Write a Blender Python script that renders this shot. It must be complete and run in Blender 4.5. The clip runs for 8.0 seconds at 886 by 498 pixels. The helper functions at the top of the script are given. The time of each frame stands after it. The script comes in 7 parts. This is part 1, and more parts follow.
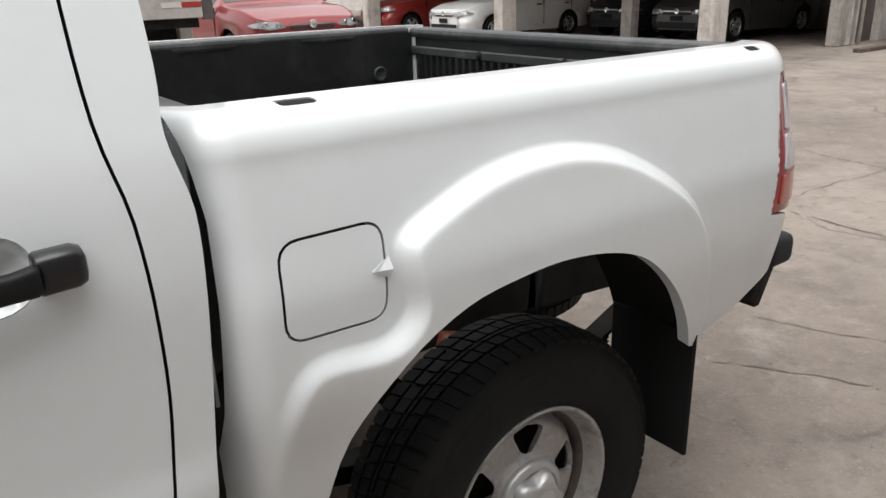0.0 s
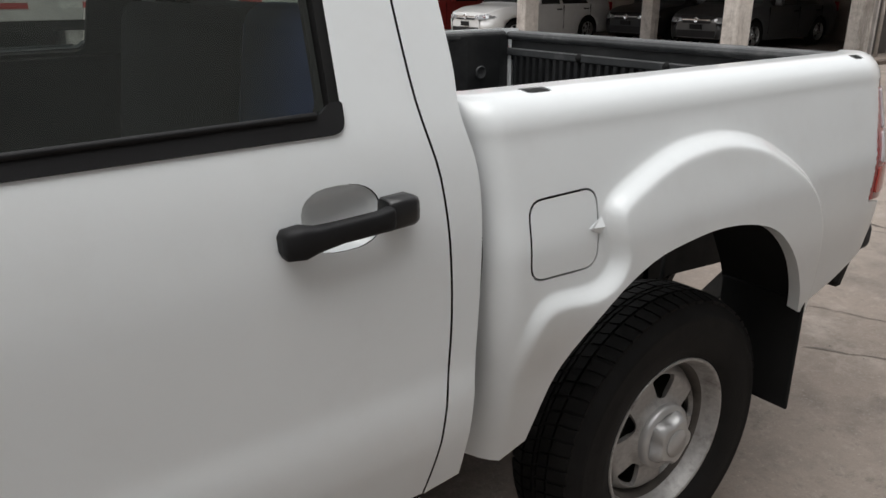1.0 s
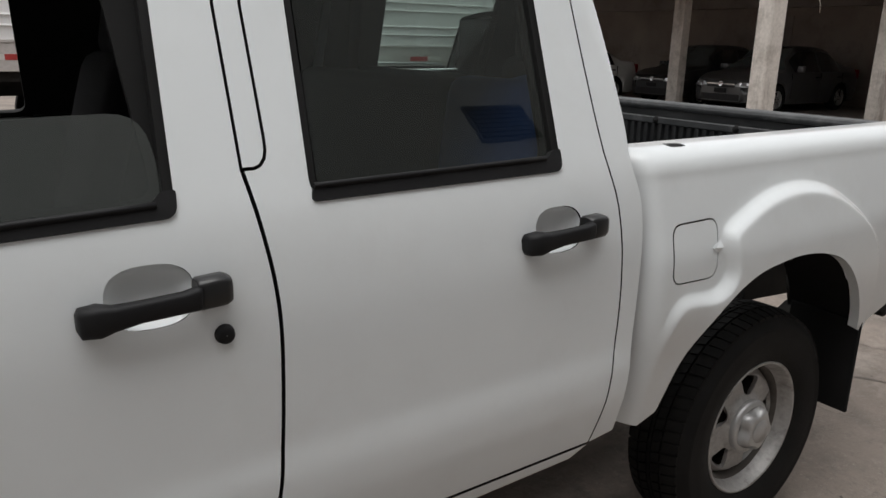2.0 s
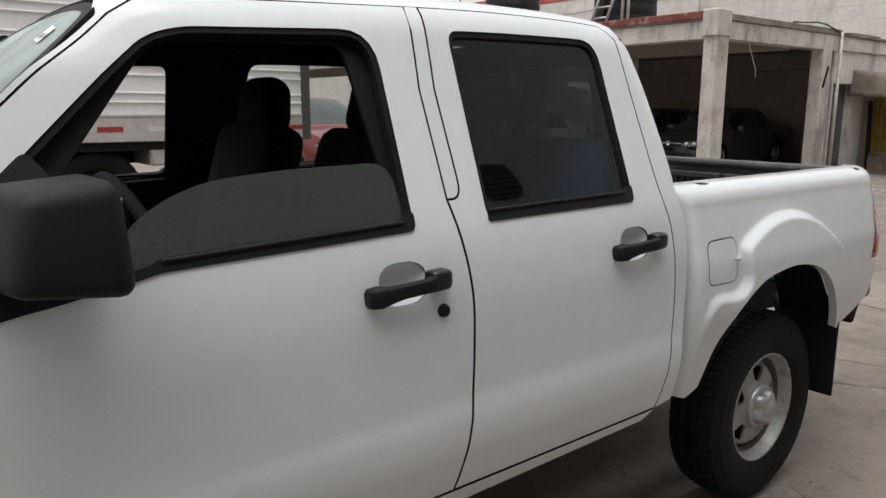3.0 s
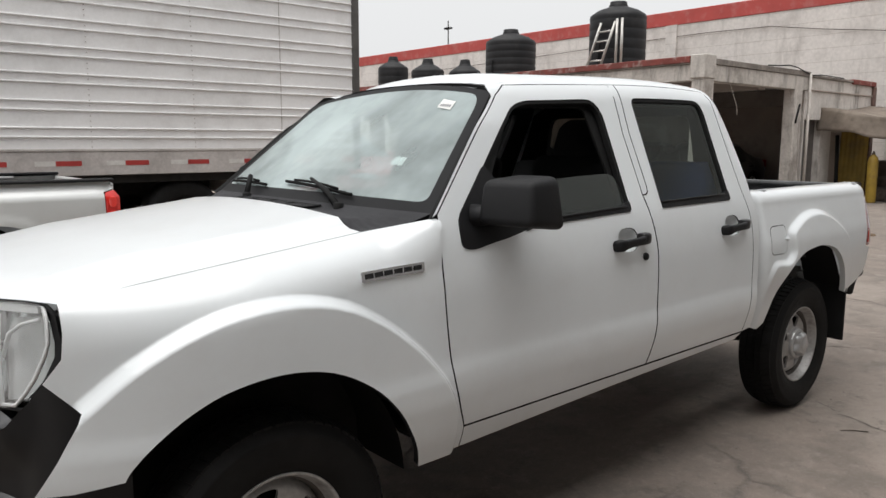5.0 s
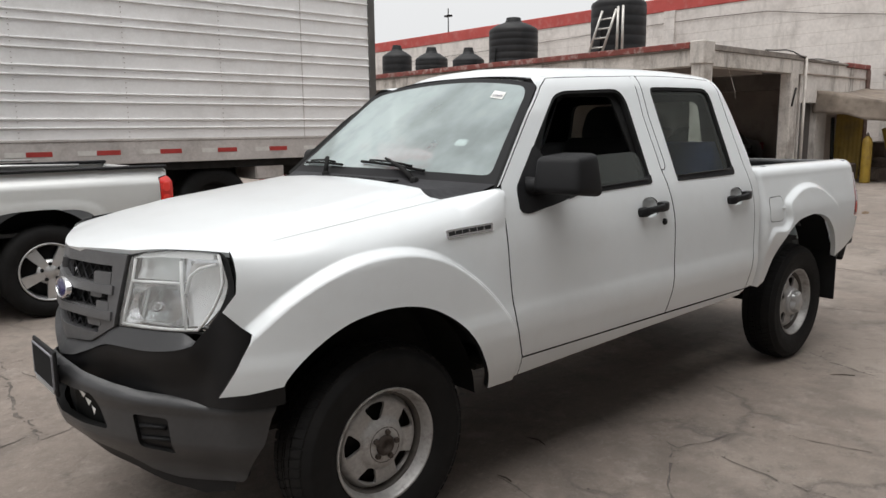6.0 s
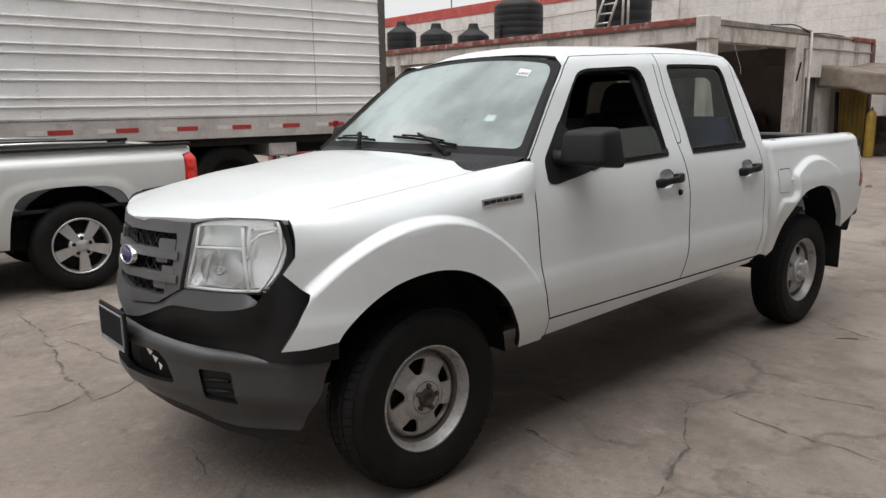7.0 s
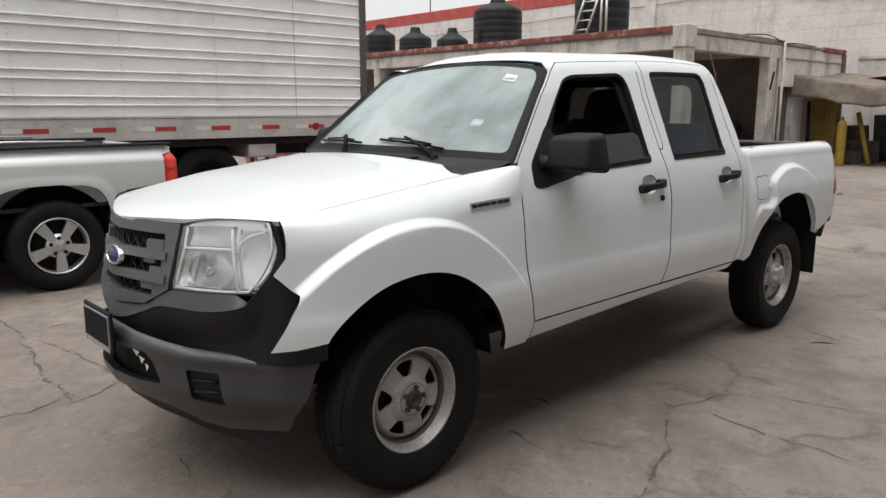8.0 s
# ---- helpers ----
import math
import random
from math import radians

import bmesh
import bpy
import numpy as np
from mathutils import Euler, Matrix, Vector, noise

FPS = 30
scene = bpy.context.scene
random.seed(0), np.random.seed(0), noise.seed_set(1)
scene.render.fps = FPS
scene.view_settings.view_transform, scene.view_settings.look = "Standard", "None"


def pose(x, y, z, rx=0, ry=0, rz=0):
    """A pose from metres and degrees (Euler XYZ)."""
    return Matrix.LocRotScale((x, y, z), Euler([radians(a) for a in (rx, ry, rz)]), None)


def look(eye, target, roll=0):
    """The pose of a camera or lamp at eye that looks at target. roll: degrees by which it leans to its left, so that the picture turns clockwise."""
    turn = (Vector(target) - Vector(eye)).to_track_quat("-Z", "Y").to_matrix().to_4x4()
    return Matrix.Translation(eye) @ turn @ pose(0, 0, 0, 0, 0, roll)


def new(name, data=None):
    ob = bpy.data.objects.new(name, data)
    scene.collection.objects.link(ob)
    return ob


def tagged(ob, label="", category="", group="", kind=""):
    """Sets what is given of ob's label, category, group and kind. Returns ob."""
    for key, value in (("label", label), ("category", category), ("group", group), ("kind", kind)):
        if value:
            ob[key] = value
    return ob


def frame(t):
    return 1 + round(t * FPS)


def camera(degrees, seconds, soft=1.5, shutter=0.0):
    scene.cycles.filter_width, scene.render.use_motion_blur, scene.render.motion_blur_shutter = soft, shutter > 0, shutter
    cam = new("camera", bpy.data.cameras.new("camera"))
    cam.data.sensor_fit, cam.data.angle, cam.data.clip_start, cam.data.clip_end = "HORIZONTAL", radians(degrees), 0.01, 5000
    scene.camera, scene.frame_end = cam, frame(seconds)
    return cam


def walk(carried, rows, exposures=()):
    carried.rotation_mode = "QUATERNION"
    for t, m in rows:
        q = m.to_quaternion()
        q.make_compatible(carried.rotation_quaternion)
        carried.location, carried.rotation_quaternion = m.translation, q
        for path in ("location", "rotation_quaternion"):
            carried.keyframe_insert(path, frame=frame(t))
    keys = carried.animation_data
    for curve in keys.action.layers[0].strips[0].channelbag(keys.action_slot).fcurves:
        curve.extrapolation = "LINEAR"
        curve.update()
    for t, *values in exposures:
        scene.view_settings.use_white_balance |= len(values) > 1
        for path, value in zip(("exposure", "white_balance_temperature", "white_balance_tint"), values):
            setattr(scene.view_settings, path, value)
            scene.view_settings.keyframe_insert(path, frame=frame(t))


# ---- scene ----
cam = camera(61.5, 8.0)
PATH = [
    (0, (2.299, -0.856, 1.376), (3.407, 0.665, 0.7), -1.6),
    (0.5, (2.095, -0.858, 1.398), (3.219, 0.67, 0.763), -0.1),
    (1, (1.846, -0.86, 1.399), (2.953, 0.664, 0.728), -0.2),
    (1.5, (1.569, -0.97, 1.42), (2.637, 0.598, 0.786), -0.8),
    (2, (1.286, -1.034, 1.452), (2.388, 0.546, 0.913), 1.2),
    (2.2, (1.162, -1.055, 1.463), (2.302, 0.518, 0.985), 1.3),
    (3.3, (0.399, -1.292, 1.453), (1.66, 0.22, 1.102), 0.8),
    (3.5, (0.256, -1.313, 1.448), (1.537, 0.186, 1.114), 1.4),
    (4, (-0.19, -1.389, 1.456), (1.115, 0.09, 1.126), 0.3),
    (4.5, (-0.557, -1.59, 1.456), (0.731, -0.09, 1.147), -0.8),
    (4.7, (-0.699, -1.622, 1.464), (0.59, -0.12, 1.176), -0.1),
    (5.8, (-1.382, -1.856, 1.456), (-0.076, -0.371, 1.164), 0.0),
    (6, (-1.463, -1.921, 1.454), (-0.167, -0.431, 1.136), -0.6),
    (6.5, (-1.611, -2.012, 1.447), (-0.338, -0.507, 1.108), -0.6),
    (7, (-1.701, -1.994, 1.455), (-0.416, -0.509, 1.077), -0.9),
    (7.5, (-1.743, -1.99, 1.456), (-0.414, -0.544, 1.08), -0.3),
    (8, (-1.751, -1.98, 1.456), (-0.417, -0.537, 1.087), -0.1),
]
walk(cam, [(t, look(eye, target, roll)) for t, eye, target, roll in PATH],
     exposures=[(0, 0.60), (0.5, 0.49), (1.0, 0.25), (1.5, 0.15), (2.0, 0.09), (3.0, 0.15), (3.5, 0.20), (4.0, 0.18), (4.5, 0.21), (6.0, 0.21), (8.0, 0.23)])

# ---------- world and light ----------
world = bpy.data.worlds.new("overcast_sky")
world.use_nodes = True
scene.world = world
_n, _l = world.node_tree.nodes, world.node_tree.links
_sky = _n.new("ShaderNodeTexSky")
_sky.sky_type = "NISHITA"
_sky.sun_disc = False
_sky.sun_elevation, _sky.sun_rotation = radians(76), radians(259)
_sky.air_density, _sky.dust_density, _sky.ozone_density = 1.0, 6.0, 1.0
_hsv = _n.new("ShaderNodeHueSaturation")
_hsv.inputs["Saturation"].default_value = 0.12
_l.new(_sky.outputs["Color"], _hsv.inputs["Color"])
_cloud = _n.new("ShaderNodeMix")          # a closed, pale layer of cloud over the clear sky
_cloud.data_type = "RGBA"
_cloud.inputs[0].default_value = 0.75
_cloud.inputs[7].default_value = (11.0, 11.1, 11.2, 1)
_l.new(_hsv.outputs["Color"], _cloud.inputs[6])
_way, _axes, _rise, _dome = (_n.new(k) for k in ("ShaderNodeTexCoord", "ShaderNodeSeparateXYZ", "ShaderNodeMapRange", "ShaderNodeMix"))
_l.new(_way.outputs["Generated"], _axes.inputs[0])          # an overcast sky is brightest overhead
_l.new(_axes.outputs["Z"], _rise.inputs["Value"])
_rise.inputs["To Min"].default_value, _rise.inputs["To Max"].default_value = 1.02, 1.16
_dome.data_type, _dome.blend_type = "RGBA", "MULTIPLY"
_dome.inputs[0].default_value = 1.0
_l.new(_cloud.outputs[2], _dome.inputs[6])
_l.new(_rise.outputs["Result"], _dome.inputs[7])
_l.new(_dome.outputs[2], _n["Background"].inputs["Color"])
_n["Background"].inputs["Strength"].default_value = 0.077
sun_data = bpy.data.lights.new("sun", "SUN")
sun_data.energy, sun_data.angle, sun_data.color = 2.1, radians(62), (1.0, 0.985, 0.97)
sun = new("sun", sun_data)
sun.matrix_basis = look((-3.0, -0.6, 12), (0, 0, 0))


# ---------- materials ----------
def mat(name, color, rough=0.5, metal=0.0, coat=0.0, spec=0.5, var=0.0, scale=6.0, fine=0.0, fine_scale=60.0, bump=0.0, bump_scale=80.0,
        dirt=None, dirt_amount=0.0, dirt_scale=2.5, emit=None, rough_var=0.0, random_piece=0.0, streak=None, streak_amount=0.0):
    """A procedural surface: base colour with broad and fine variation, stains of a second colour, bump and uneven gloss."""
    m = bpy.data.materials.new(name)
    m.use_nodes = True
    nt = m.node_tree
    n, l = nt.nodes, nt.links
    b = n["Principled BSDF"]
    b.inputs["Roughness"].default_value = rough
    b.inputs["Metallic"].default_value = metal
    b.inputs["Coat Weight"].default_value = coat
    b.inputs["Coat Roughness"].default_value = 0.06
    b.inputs["Specular IOR Level"].default_value = spec
    b.inputs["Base Color"].default_value = (*color, 1)
    if emit:
        b.inputs["Emission Color"].default_value = (*emit[:3], 1)
        b.inputs["Emission Strength"].default_value = emit[3]
    tc = n.new("ShaderNodeTexCoord")
    col = None

    def noise_tex(s, detail=5.0, r=0.6):
        t = n.new("ShaderNodeTexNoise")
        t.inputs["Scale"].default_value, t.inputs["Detail"].default_value, t.inputs["Roughness"].default_value = s, detail, r
        l.new(tc.outputs["Object"], t.inputs["Vector"])
        return t

    def shade(colour_socket, fac_socket, amount):
        mp = n.new("ShaderNodeMapRange")
        mp.inputs["From Min"].default_value, mp.inputs["From Max"].default_value = 0.3, 0.7
        mp.inputs["To Min"].default_value, mp.inputs["To Max"].default_value = 1 - amount, 1 + amount
        l.new(fac_socket, mp.inputs["Value"])
        mx = n.new("ShaderNodeMix")
        mx.data_type, mx.blend_type = "RGBA", "MULTIPLY"
        mx.inputs[0].default_value = 1.0
        if colour_socket is None:
            mx.inputs[6].default_value = (*color, 1)
        else:
            l.new(colour_socket, mx.inputs[6])
        l.new(mp.outputs["Result"], mx.inputs[7])
        return mx.outputs[2]

    if var:
        col = shade(col, noise_tex(scale).outputs["Fac"], var)
    if fine:
        col = shade(col, noise_tex(fine_scale, 3.0).outputs["Fac"], fine)
    if random_piece:
        oi = n.new("ShaderNodeObjectInfo")
        col = shade(col, oi.outputs["Random"], random_piece)
    if dirt:
        t = noise_tex(dirt_scale, 9.0, 0.68)
        rp = n.new("ShaderNodeMapRange")
        rp.inputs["From Min"].default_value, rp.inputs["From Max"].default_value = 0.5, 0.72
        rp.inputs["To Max"].default_value = dirt_amount
        l.new(t.outputs["Fac"], rp.inputs["Value"])
        mx = n.new("ShaderNodeMix")
        mx.data_type = "RGBA"
        l.new(rp.outputs["Result"], mx.inputs[0])
        if col is None:
            mx.inputs[6].default_value = (*color, 1)
        else:
            l.new(col, mx.inputs[6])
        mx.inputs[7].default_value = (*dirt, 1)
        col = mx.outputs[2]
    if streak:          # water stains that run down
        mpn = n.new("ShaderNodeMapping")
        mpn.inputs["Scale"].default_value = (2.6, 2.6, 0.5)
        l.new(tc.outputs["Object"], mpn.inputs["Vector"])
        t = noise_tex(1.0, 7.0, 0.7)
        l.new(mpn.outputs["Vector"], t.inputs["Vector"])
        rp = n.new("ShaderNodeMapRange")
        rp.inputs["From Min"].default_value, rp.inputs["From Max"].default_value = 0.53, 0.66
        rp.inputs["To Max"].default_value = streak_amount
        l.new(t.outputs["Fac"], rp.inputs["Value"])
        mx = n.new("ShaderNodeMix")
        mx.data_type = "RGBA"
        l.new(rp.outputs["Result"], mx.inputs[0])
        l.new(col, mx.inputs[6])
        mx.inputs[7].default_value = (*streak, 1)
        col = mx.outputs[2]
    if col is not None:
        l.new(col, b.inputs["Base Color"])
    if rough_var:
        mp = n.new("ShaderNodeMapRange")
        mp.inputs["From Min"].default_value, mp.inputs["From Max"].default_value = 0.3, 0.7
        mp.inputs["To Min"].default_value, mp.inputs["To Max"].default_value = max(0.02, rough - rough_var), min(1, rough + rough_var)
        l.new(noise_tex(scale * 2.3).outputs["Fac"], mp.inputs["Value"])
        l.new(mp.outputs["Result"], b.inputs["Roughness"])
    if bump:
        bp = n.new("ShaderNodeBump")
        bp.inputs["Strength"].default_value = bump
        bp.inputs["Distance"].default_value = 0.01
        l.new(noise_tex(bump_scale, 6.0).outputs["Fac"], bp.inputs["Height"])
        l.new(bp.outputs["Normal"], b.inputs["Normal"])
    return m


def glass(name, tint, ior=1.45, rough=0.0, dust_sheen=0.0, film=(0.45, 0.45, 0.43)):
    """Thin clear or tinted sheet glass: tinted transparency under a Fresnel gloss."""
    m = bpy.data.materials.new(name)
    m.use_nodes = True
    n, l = m.node_tree.nodes, m.node_tree.links
    n.remove(n["Principled BSDF"])
    tr, gl, mx, fr = (n.new("ShaderNodeBsdf" + k) if k in ("Transparent", "Glossy") else n.new(k)
                      for k in ("Transparent", "Glossy", "ShaderNodeMixShader", "ShaderNodeFresnel"))
    tr.inputs["Color"].default_value = (*tint, 1)
    gl.inputs["Roughness"].default_value = rough
    gl.inputs["Color"].default_value = (0.93, 1.0, 0.98, 1)
    fr.inputs["IOR"].default_value = ior
    l.new(fr.outputs["Fac"], mx.inputs[0])
    l.new(tr.outputs[0], mx.inputs[1])
    l.new(gl.outputs[0], mx.inputs[2])
    last = mx.outputs[0]
    if dust_sheen:
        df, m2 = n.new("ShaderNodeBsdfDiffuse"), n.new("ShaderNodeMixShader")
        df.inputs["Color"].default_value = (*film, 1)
        m2.inputs[0].default_value = dust_sheen
        if dust_sheen > 0.3:          # uneven film: dust, plus cloudy sky reflection put into its colour
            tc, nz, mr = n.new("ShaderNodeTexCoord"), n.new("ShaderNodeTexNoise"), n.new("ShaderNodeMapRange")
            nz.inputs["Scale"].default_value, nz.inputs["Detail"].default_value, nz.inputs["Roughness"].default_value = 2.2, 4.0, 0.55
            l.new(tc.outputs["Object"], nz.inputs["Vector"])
            for k, v in (("From Min", 0.35), ("From Max", 0.65), ("To Min", dust_sheen - 0.16), ("To Max", dust_sheen + 0.12)):
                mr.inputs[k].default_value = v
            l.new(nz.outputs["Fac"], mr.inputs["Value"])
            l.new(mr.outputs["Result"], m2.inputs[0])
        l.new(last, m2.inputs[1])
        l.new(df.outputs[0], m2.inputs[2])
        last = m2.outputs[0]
    l.new(last, n["Material Output"].inputs["Surface"])
    return m


WHITE = mat("white_car_paint", (0.768, 0.80, 0.815), 0.36, coat=0.8, var=0.02, scale=3, dirt=(0.5, 0.47, 0.43), dirt_amount=0.10, dirt_scale=5, rough_var=0.06)
FRIT = mat("black_glass_border", (0.010, 0.010, 0.011), 0.5, spec=0.15, var=0.1)
SEAL = mat("black_rubber_and_gap_shade", (0.010, 0.010, 0.010), 0.75, spec=0.2, var=0.2)
BLACK_PLASTIC = mat("black_textured_plastic", (0.009, 0.009, 0.010), 0.55, spec=0.26, var=0.15, scale=9, bump=0.15, bump_scale=600)
GREY_PLASTIC = mat("grey_grille_plastic", (0.105, 0.105, 0.108), 0.42, var=0.12, scale=7, fine=0.08, bump=0.12, bump_scale=500)
BUMPER_GREY = mat("dark_grey_bumper_skin", (0.046, 0.046, 0.048), 0.34, var=0.12, scale=7, fine=0.08, bump=0.1, bump_scale=500)
LEDGE = mat("charcoal_bumper_plastic", (0.034, 0.034, 0.036), 0.45, var=0.12, scale=7, bump=0.1, bump_scale=500)
GLOSS_BLACK = mat("smooth_black_plastic", (0.012, 0.012, 0.013), 0.28, spec=0.5, var=0.12, scale=12)
MATT_BLACK = mat("matt_black_bumper_plastic", (0.012, 0.012, 0.013), 0.5, spec=0.3, var=0.2, scale=6)
COWL = mat("weathered_cowl_plastic", (0.030, 0.030, 0.033), 0.7, spec=0.25, var=0.2, scale=12, bump=0.1, bump_scale=400)
RUBBER = mat("tyre_rubber", (0.0075, 0.0072, 0.0072), 0.68, spec=0.22, var=0.3, scale=14, dirt=(0.017, 0.016, 0.0155), dirt_amount=0.4, dirt_scale=9, bump=0.2, bump_scale=200)
STEEL = mat("silver_painted_steel_wheel", (0.42, 0.41, 0.40), 0.42, metal=0.35, var=0.16, scale=12, fine=0.1, fine_scale=70, dirt=(0.075, 0.055, 0.042), dirt_amount=0.75, dirt_scale=13, bump=0.1, bump_scale=120)
BARREL_STEEL = mat("dark_rim_well", (0.10, 0.09, 0.082), 0.6, metal=0.3, var=0.3, scale=10, dirt=(0.03, 0.025, 0.02), dirt_amount=0.7, dirt_scale=12)
RUST = mat("rusty_hub", (0.055, 0.042, 0.035), 0.7, metal=0.3, var=0.4, scale=20, dirt=(0.15, 0.13, 0.115), dirt_amount=0.5, dirt_scale=18, bump=0.3)
CHROME = mat("chrome_trim", (0.75, 0.75, 0.76), 0.12, metal=1.0, var=0.05)
LINER = mat("black_bed_liner", (0.016, 0.017, 0.018), 0.45, var=0.25, scale=9, dirt=(0.08, 0.08, 0.08), dirt_amount=0.3, dirt_scale=5)
UNDER = mat("dirty_underbody", (0.018, 0.017, 0.016), 0.8, spec=0.2, var=0.35, scale=8, dirt=(0.04, 0.034, 0.028), dirt_amount=0.4, dirt_scale=5)
CABIN = mat("dark_grey_cabin_trim", (0.022, 0.022, 0.024), 0.8, var=0.2, bump=0.1, bump_scale=300)
CLOTH = mat("black_seat_cloth", (0.018, 0.018, 0.02), 0.95, var=0.25, bump=0.3, bump_scale=500)
TINT = glass("tinted_window_glass", (0.20, 0.215, 0.21), ior=1.75, dust_sheen=0.085, film=(0.42, 0.46, 0.44))
REAR_TINT = glass("green_tinted_window_glass", (0.50, 0.56, 0.54), ior=1.75, dust_sheen=0.006, film=(0.40, 0.45, 0.42))
CLEAR = glass("window_glass", (0.78, 0.83, 0.81), dust_sheen=0.01)
# bluish film: dust, with the bright sky reflection painted in as diffuse colour
SCREEN = glass("dusty_sheen_windscreen_glass", (0.52, 0.62, 0.62), ior=2.2, rough=0.05, dust_sheen=0.41, film=(0.60, 0.69, 0.69))
# clear lens whose white film holds the sky's sheen as colour
LENS = glass("sheen_film_lamp_lens", (0.93, 0.94, 0.95), ior=1.6, dust_sheen=0.16, film=(0.92, 0.92, 0.91))
RED_LENS = mat("red_lamp_lens", (0.28, 0.01, 0.015), 0.12, coat=0.5, var=0.1)
GRIME = mat("grimy_slab_edge", (0.20, 0.175, 0.155), 0.9, var=0.25, scale=2.5, fine=0.15, fine_scale=20, dirt=(0.42, 0.38, 0.34), dirt_amount=0.7, dirt_scale=3, bump=0.3, bump_scale=18)
FRAME_C = mat("stained_painted_concrete", (0.54, 0.50, 0.46), 0.9, var=0.14, scale=1.6, fine=0.1, fine_scale=20, dirt=(0.17, 0.14, 0.115), dirt_amount=0.65, dirt_scale=2.6, bump=0.3, bump_scale=18, streak=(0.10, 0.085, 0.072), streak_amount=0.6)
RED_PAINT = mat("faded_red_paint", (0.42, 0.07, 0.06), 0.8, var=0.12, scale=1.2, dirt=(0.5, 0.3, 0.28), dirt_amount=0.4, dirt_scale=2)
RED_PEEL = mat("peeling_red_paint", (0.20, 0.05, 0.04), 0.85, var=0.2, scale=4, dirt=(0.5, 0.44, 0.40), dirt_amount=0.9, dirt_scale=5, streak=(0.10, 0.05, 0.04), streak_amount=0.5)
DARK_WALL = mat("dark_plaster_wall", (0.35, 0.30, 0.262), 0.9, var=0.2, scale=0.7, dirt=(0.08, 0.07, 0.06), dirt_amount=0.6, dirt_scale=0.9, bump=0.3, bump_scale=14)
ALU = mat("dull_white_trailer_panel", (0.84, 0.83, 0.825), 0.5, metal=0.05, var=0.06, scale=1.0, fine=0.03, fine_scale=25, dirt=(0.46, 0.43, 0.41), dirt_amount=0.3, dirt_scale=1.8, rough_var=0.1)
TANK = mat("black_polyethylene", (0.010, 0.010, 0.011), 0.55, spec=0.3, var=0.25, scale=3, dirt=(0.05, 0.046, 0.043), dirt_amount=0.35, dirt_scale=2.5)


# ---------- building helpers ----------
def part(name, bm, material, parent=None, label="", at=None, smooth=False, keep=False):
    """Links a bmesh (or a ready mesh) as one mesh object under a thing or under a part."""
    if isinstance(bm, bmesh.types.BMesh):
        me = bpy.data.meshes.new(name)
        bm.normal_update()
        bm.to_mesh(me)
        bm.free()
        if smooth:
            for p in me.polygons:
                p.use_smooth = True
    else:
        me = bm
    if material is not None and not len(me.materials):
        for m in (material if isinstance(material, (list, tuple)) else [material]):
            me.materials.append(m)
    ob = new(name, me)
    if parent is not None:
        ob.parent = parent
        ob.matrix_parent_inverse = parent.matrix_basis.inverted() if parent.parent is None else Matrix()
    if at is not None:
        ob.matrix_basis = at
    if label:
        ob["label"] = label
    return ob


def thing(name, place, label, category, group="", kind="", turn=0):
    ob = new(name)
    ob.empty_display_size = 0.2
    ob.matrix_basis = pose(*place, 0, 0, turn)
    return tagged(ob, label, category, group, kind)


def box(bm, lo, hi, bevel=0.0, m=None, index=0, segments=1):
    """A box from corner to corner, with bevelled edges."""
    r = bmesh.ops.create_cube(bm, size=1)
    vs = r["verts"]
    s = Matrix.Diagonal((hi[0] - lo[0], hi[1] - lo[1], hi[2] - lo[2], 1))
    c = Matrix.Translation(((hi[0] + lo[0]) / 2, (hi[1] + lo[1]) / 2, (hi[2] + lo[2]) / 2))
    bmesh.ops.transform(bm, matrix=c @ s, verts=vs)
    fs = {f for v in vs for f in v.link_faces}
    if bevel:
        es = list({e for v in vs for e in v.link_edges})
        out = bmesh.ops.bevel(bm, geom=es, offset=bevel, segments=segments, profile=0.5, affect="EDGES")
        vs = list({v for f in out["faces"] for v in f.verts} | {v for v in vs if v.is_valid})
        fs = {f for v in vs for f in v.link_faces}
    for f in fs:
        f.material_index = index
    if m is not None:
        bmesh.ops.transform(bm, matrix=m, verts=list({v for f in fs for v in f.verts}))
    return fs


def boxed(name, lo, hi, material, parent=None, bevel=0.0, label="", m=None, smooth=False, segments=1):
    bm = bmesh.new()
    box(bm, lo, hi, bevel, m, segments=segments)
    return part(name, bm, material, parent, label, smooth=smooth)


def tube(bm, pts, radius, sides=8, cap=True, index=0):
    """A round bar along a polyline; radius may be one number or one a point."""
    pts = [Vector(p) for p in pts]
    rs = radius if isinstance(radius, (list, tuple)) else [radius] * len(pts)
    rings = []
    up = Vector((0.03, 0.11, 1)).normalized()
    for i, p in enumerate(pts):
        d = (pts[min(i + 1, len(pts) - 1)] - pts[max(i - 1, 0)]).normalized()
        a = d.cross(up)
        if a.length < 0.05:
            a = d.cross(Vector((1, 0, 0)))
        a.normalize()
        b = d.cross(a)
        rings.append([bm.verts.new(p + rs[i] * (math.cos(t) * a + math.sin(t) * b)) for t in (2 * math.pi * k / sides for k in range(sides))])
    for r0, r1 in zip(rings, rings[1:]):
        for k in range(sides):
            f = bm.faces.new((r0[k], r0[(k + 1) % sides], r1[(k + 1) % sides], r1[k]))
            f.smooth = True
            f.material_index = index
    if cap:
        for r in (rings[0][::-1], rings[-1]):
            bm.faces.new(r).material_index = index
    return rings


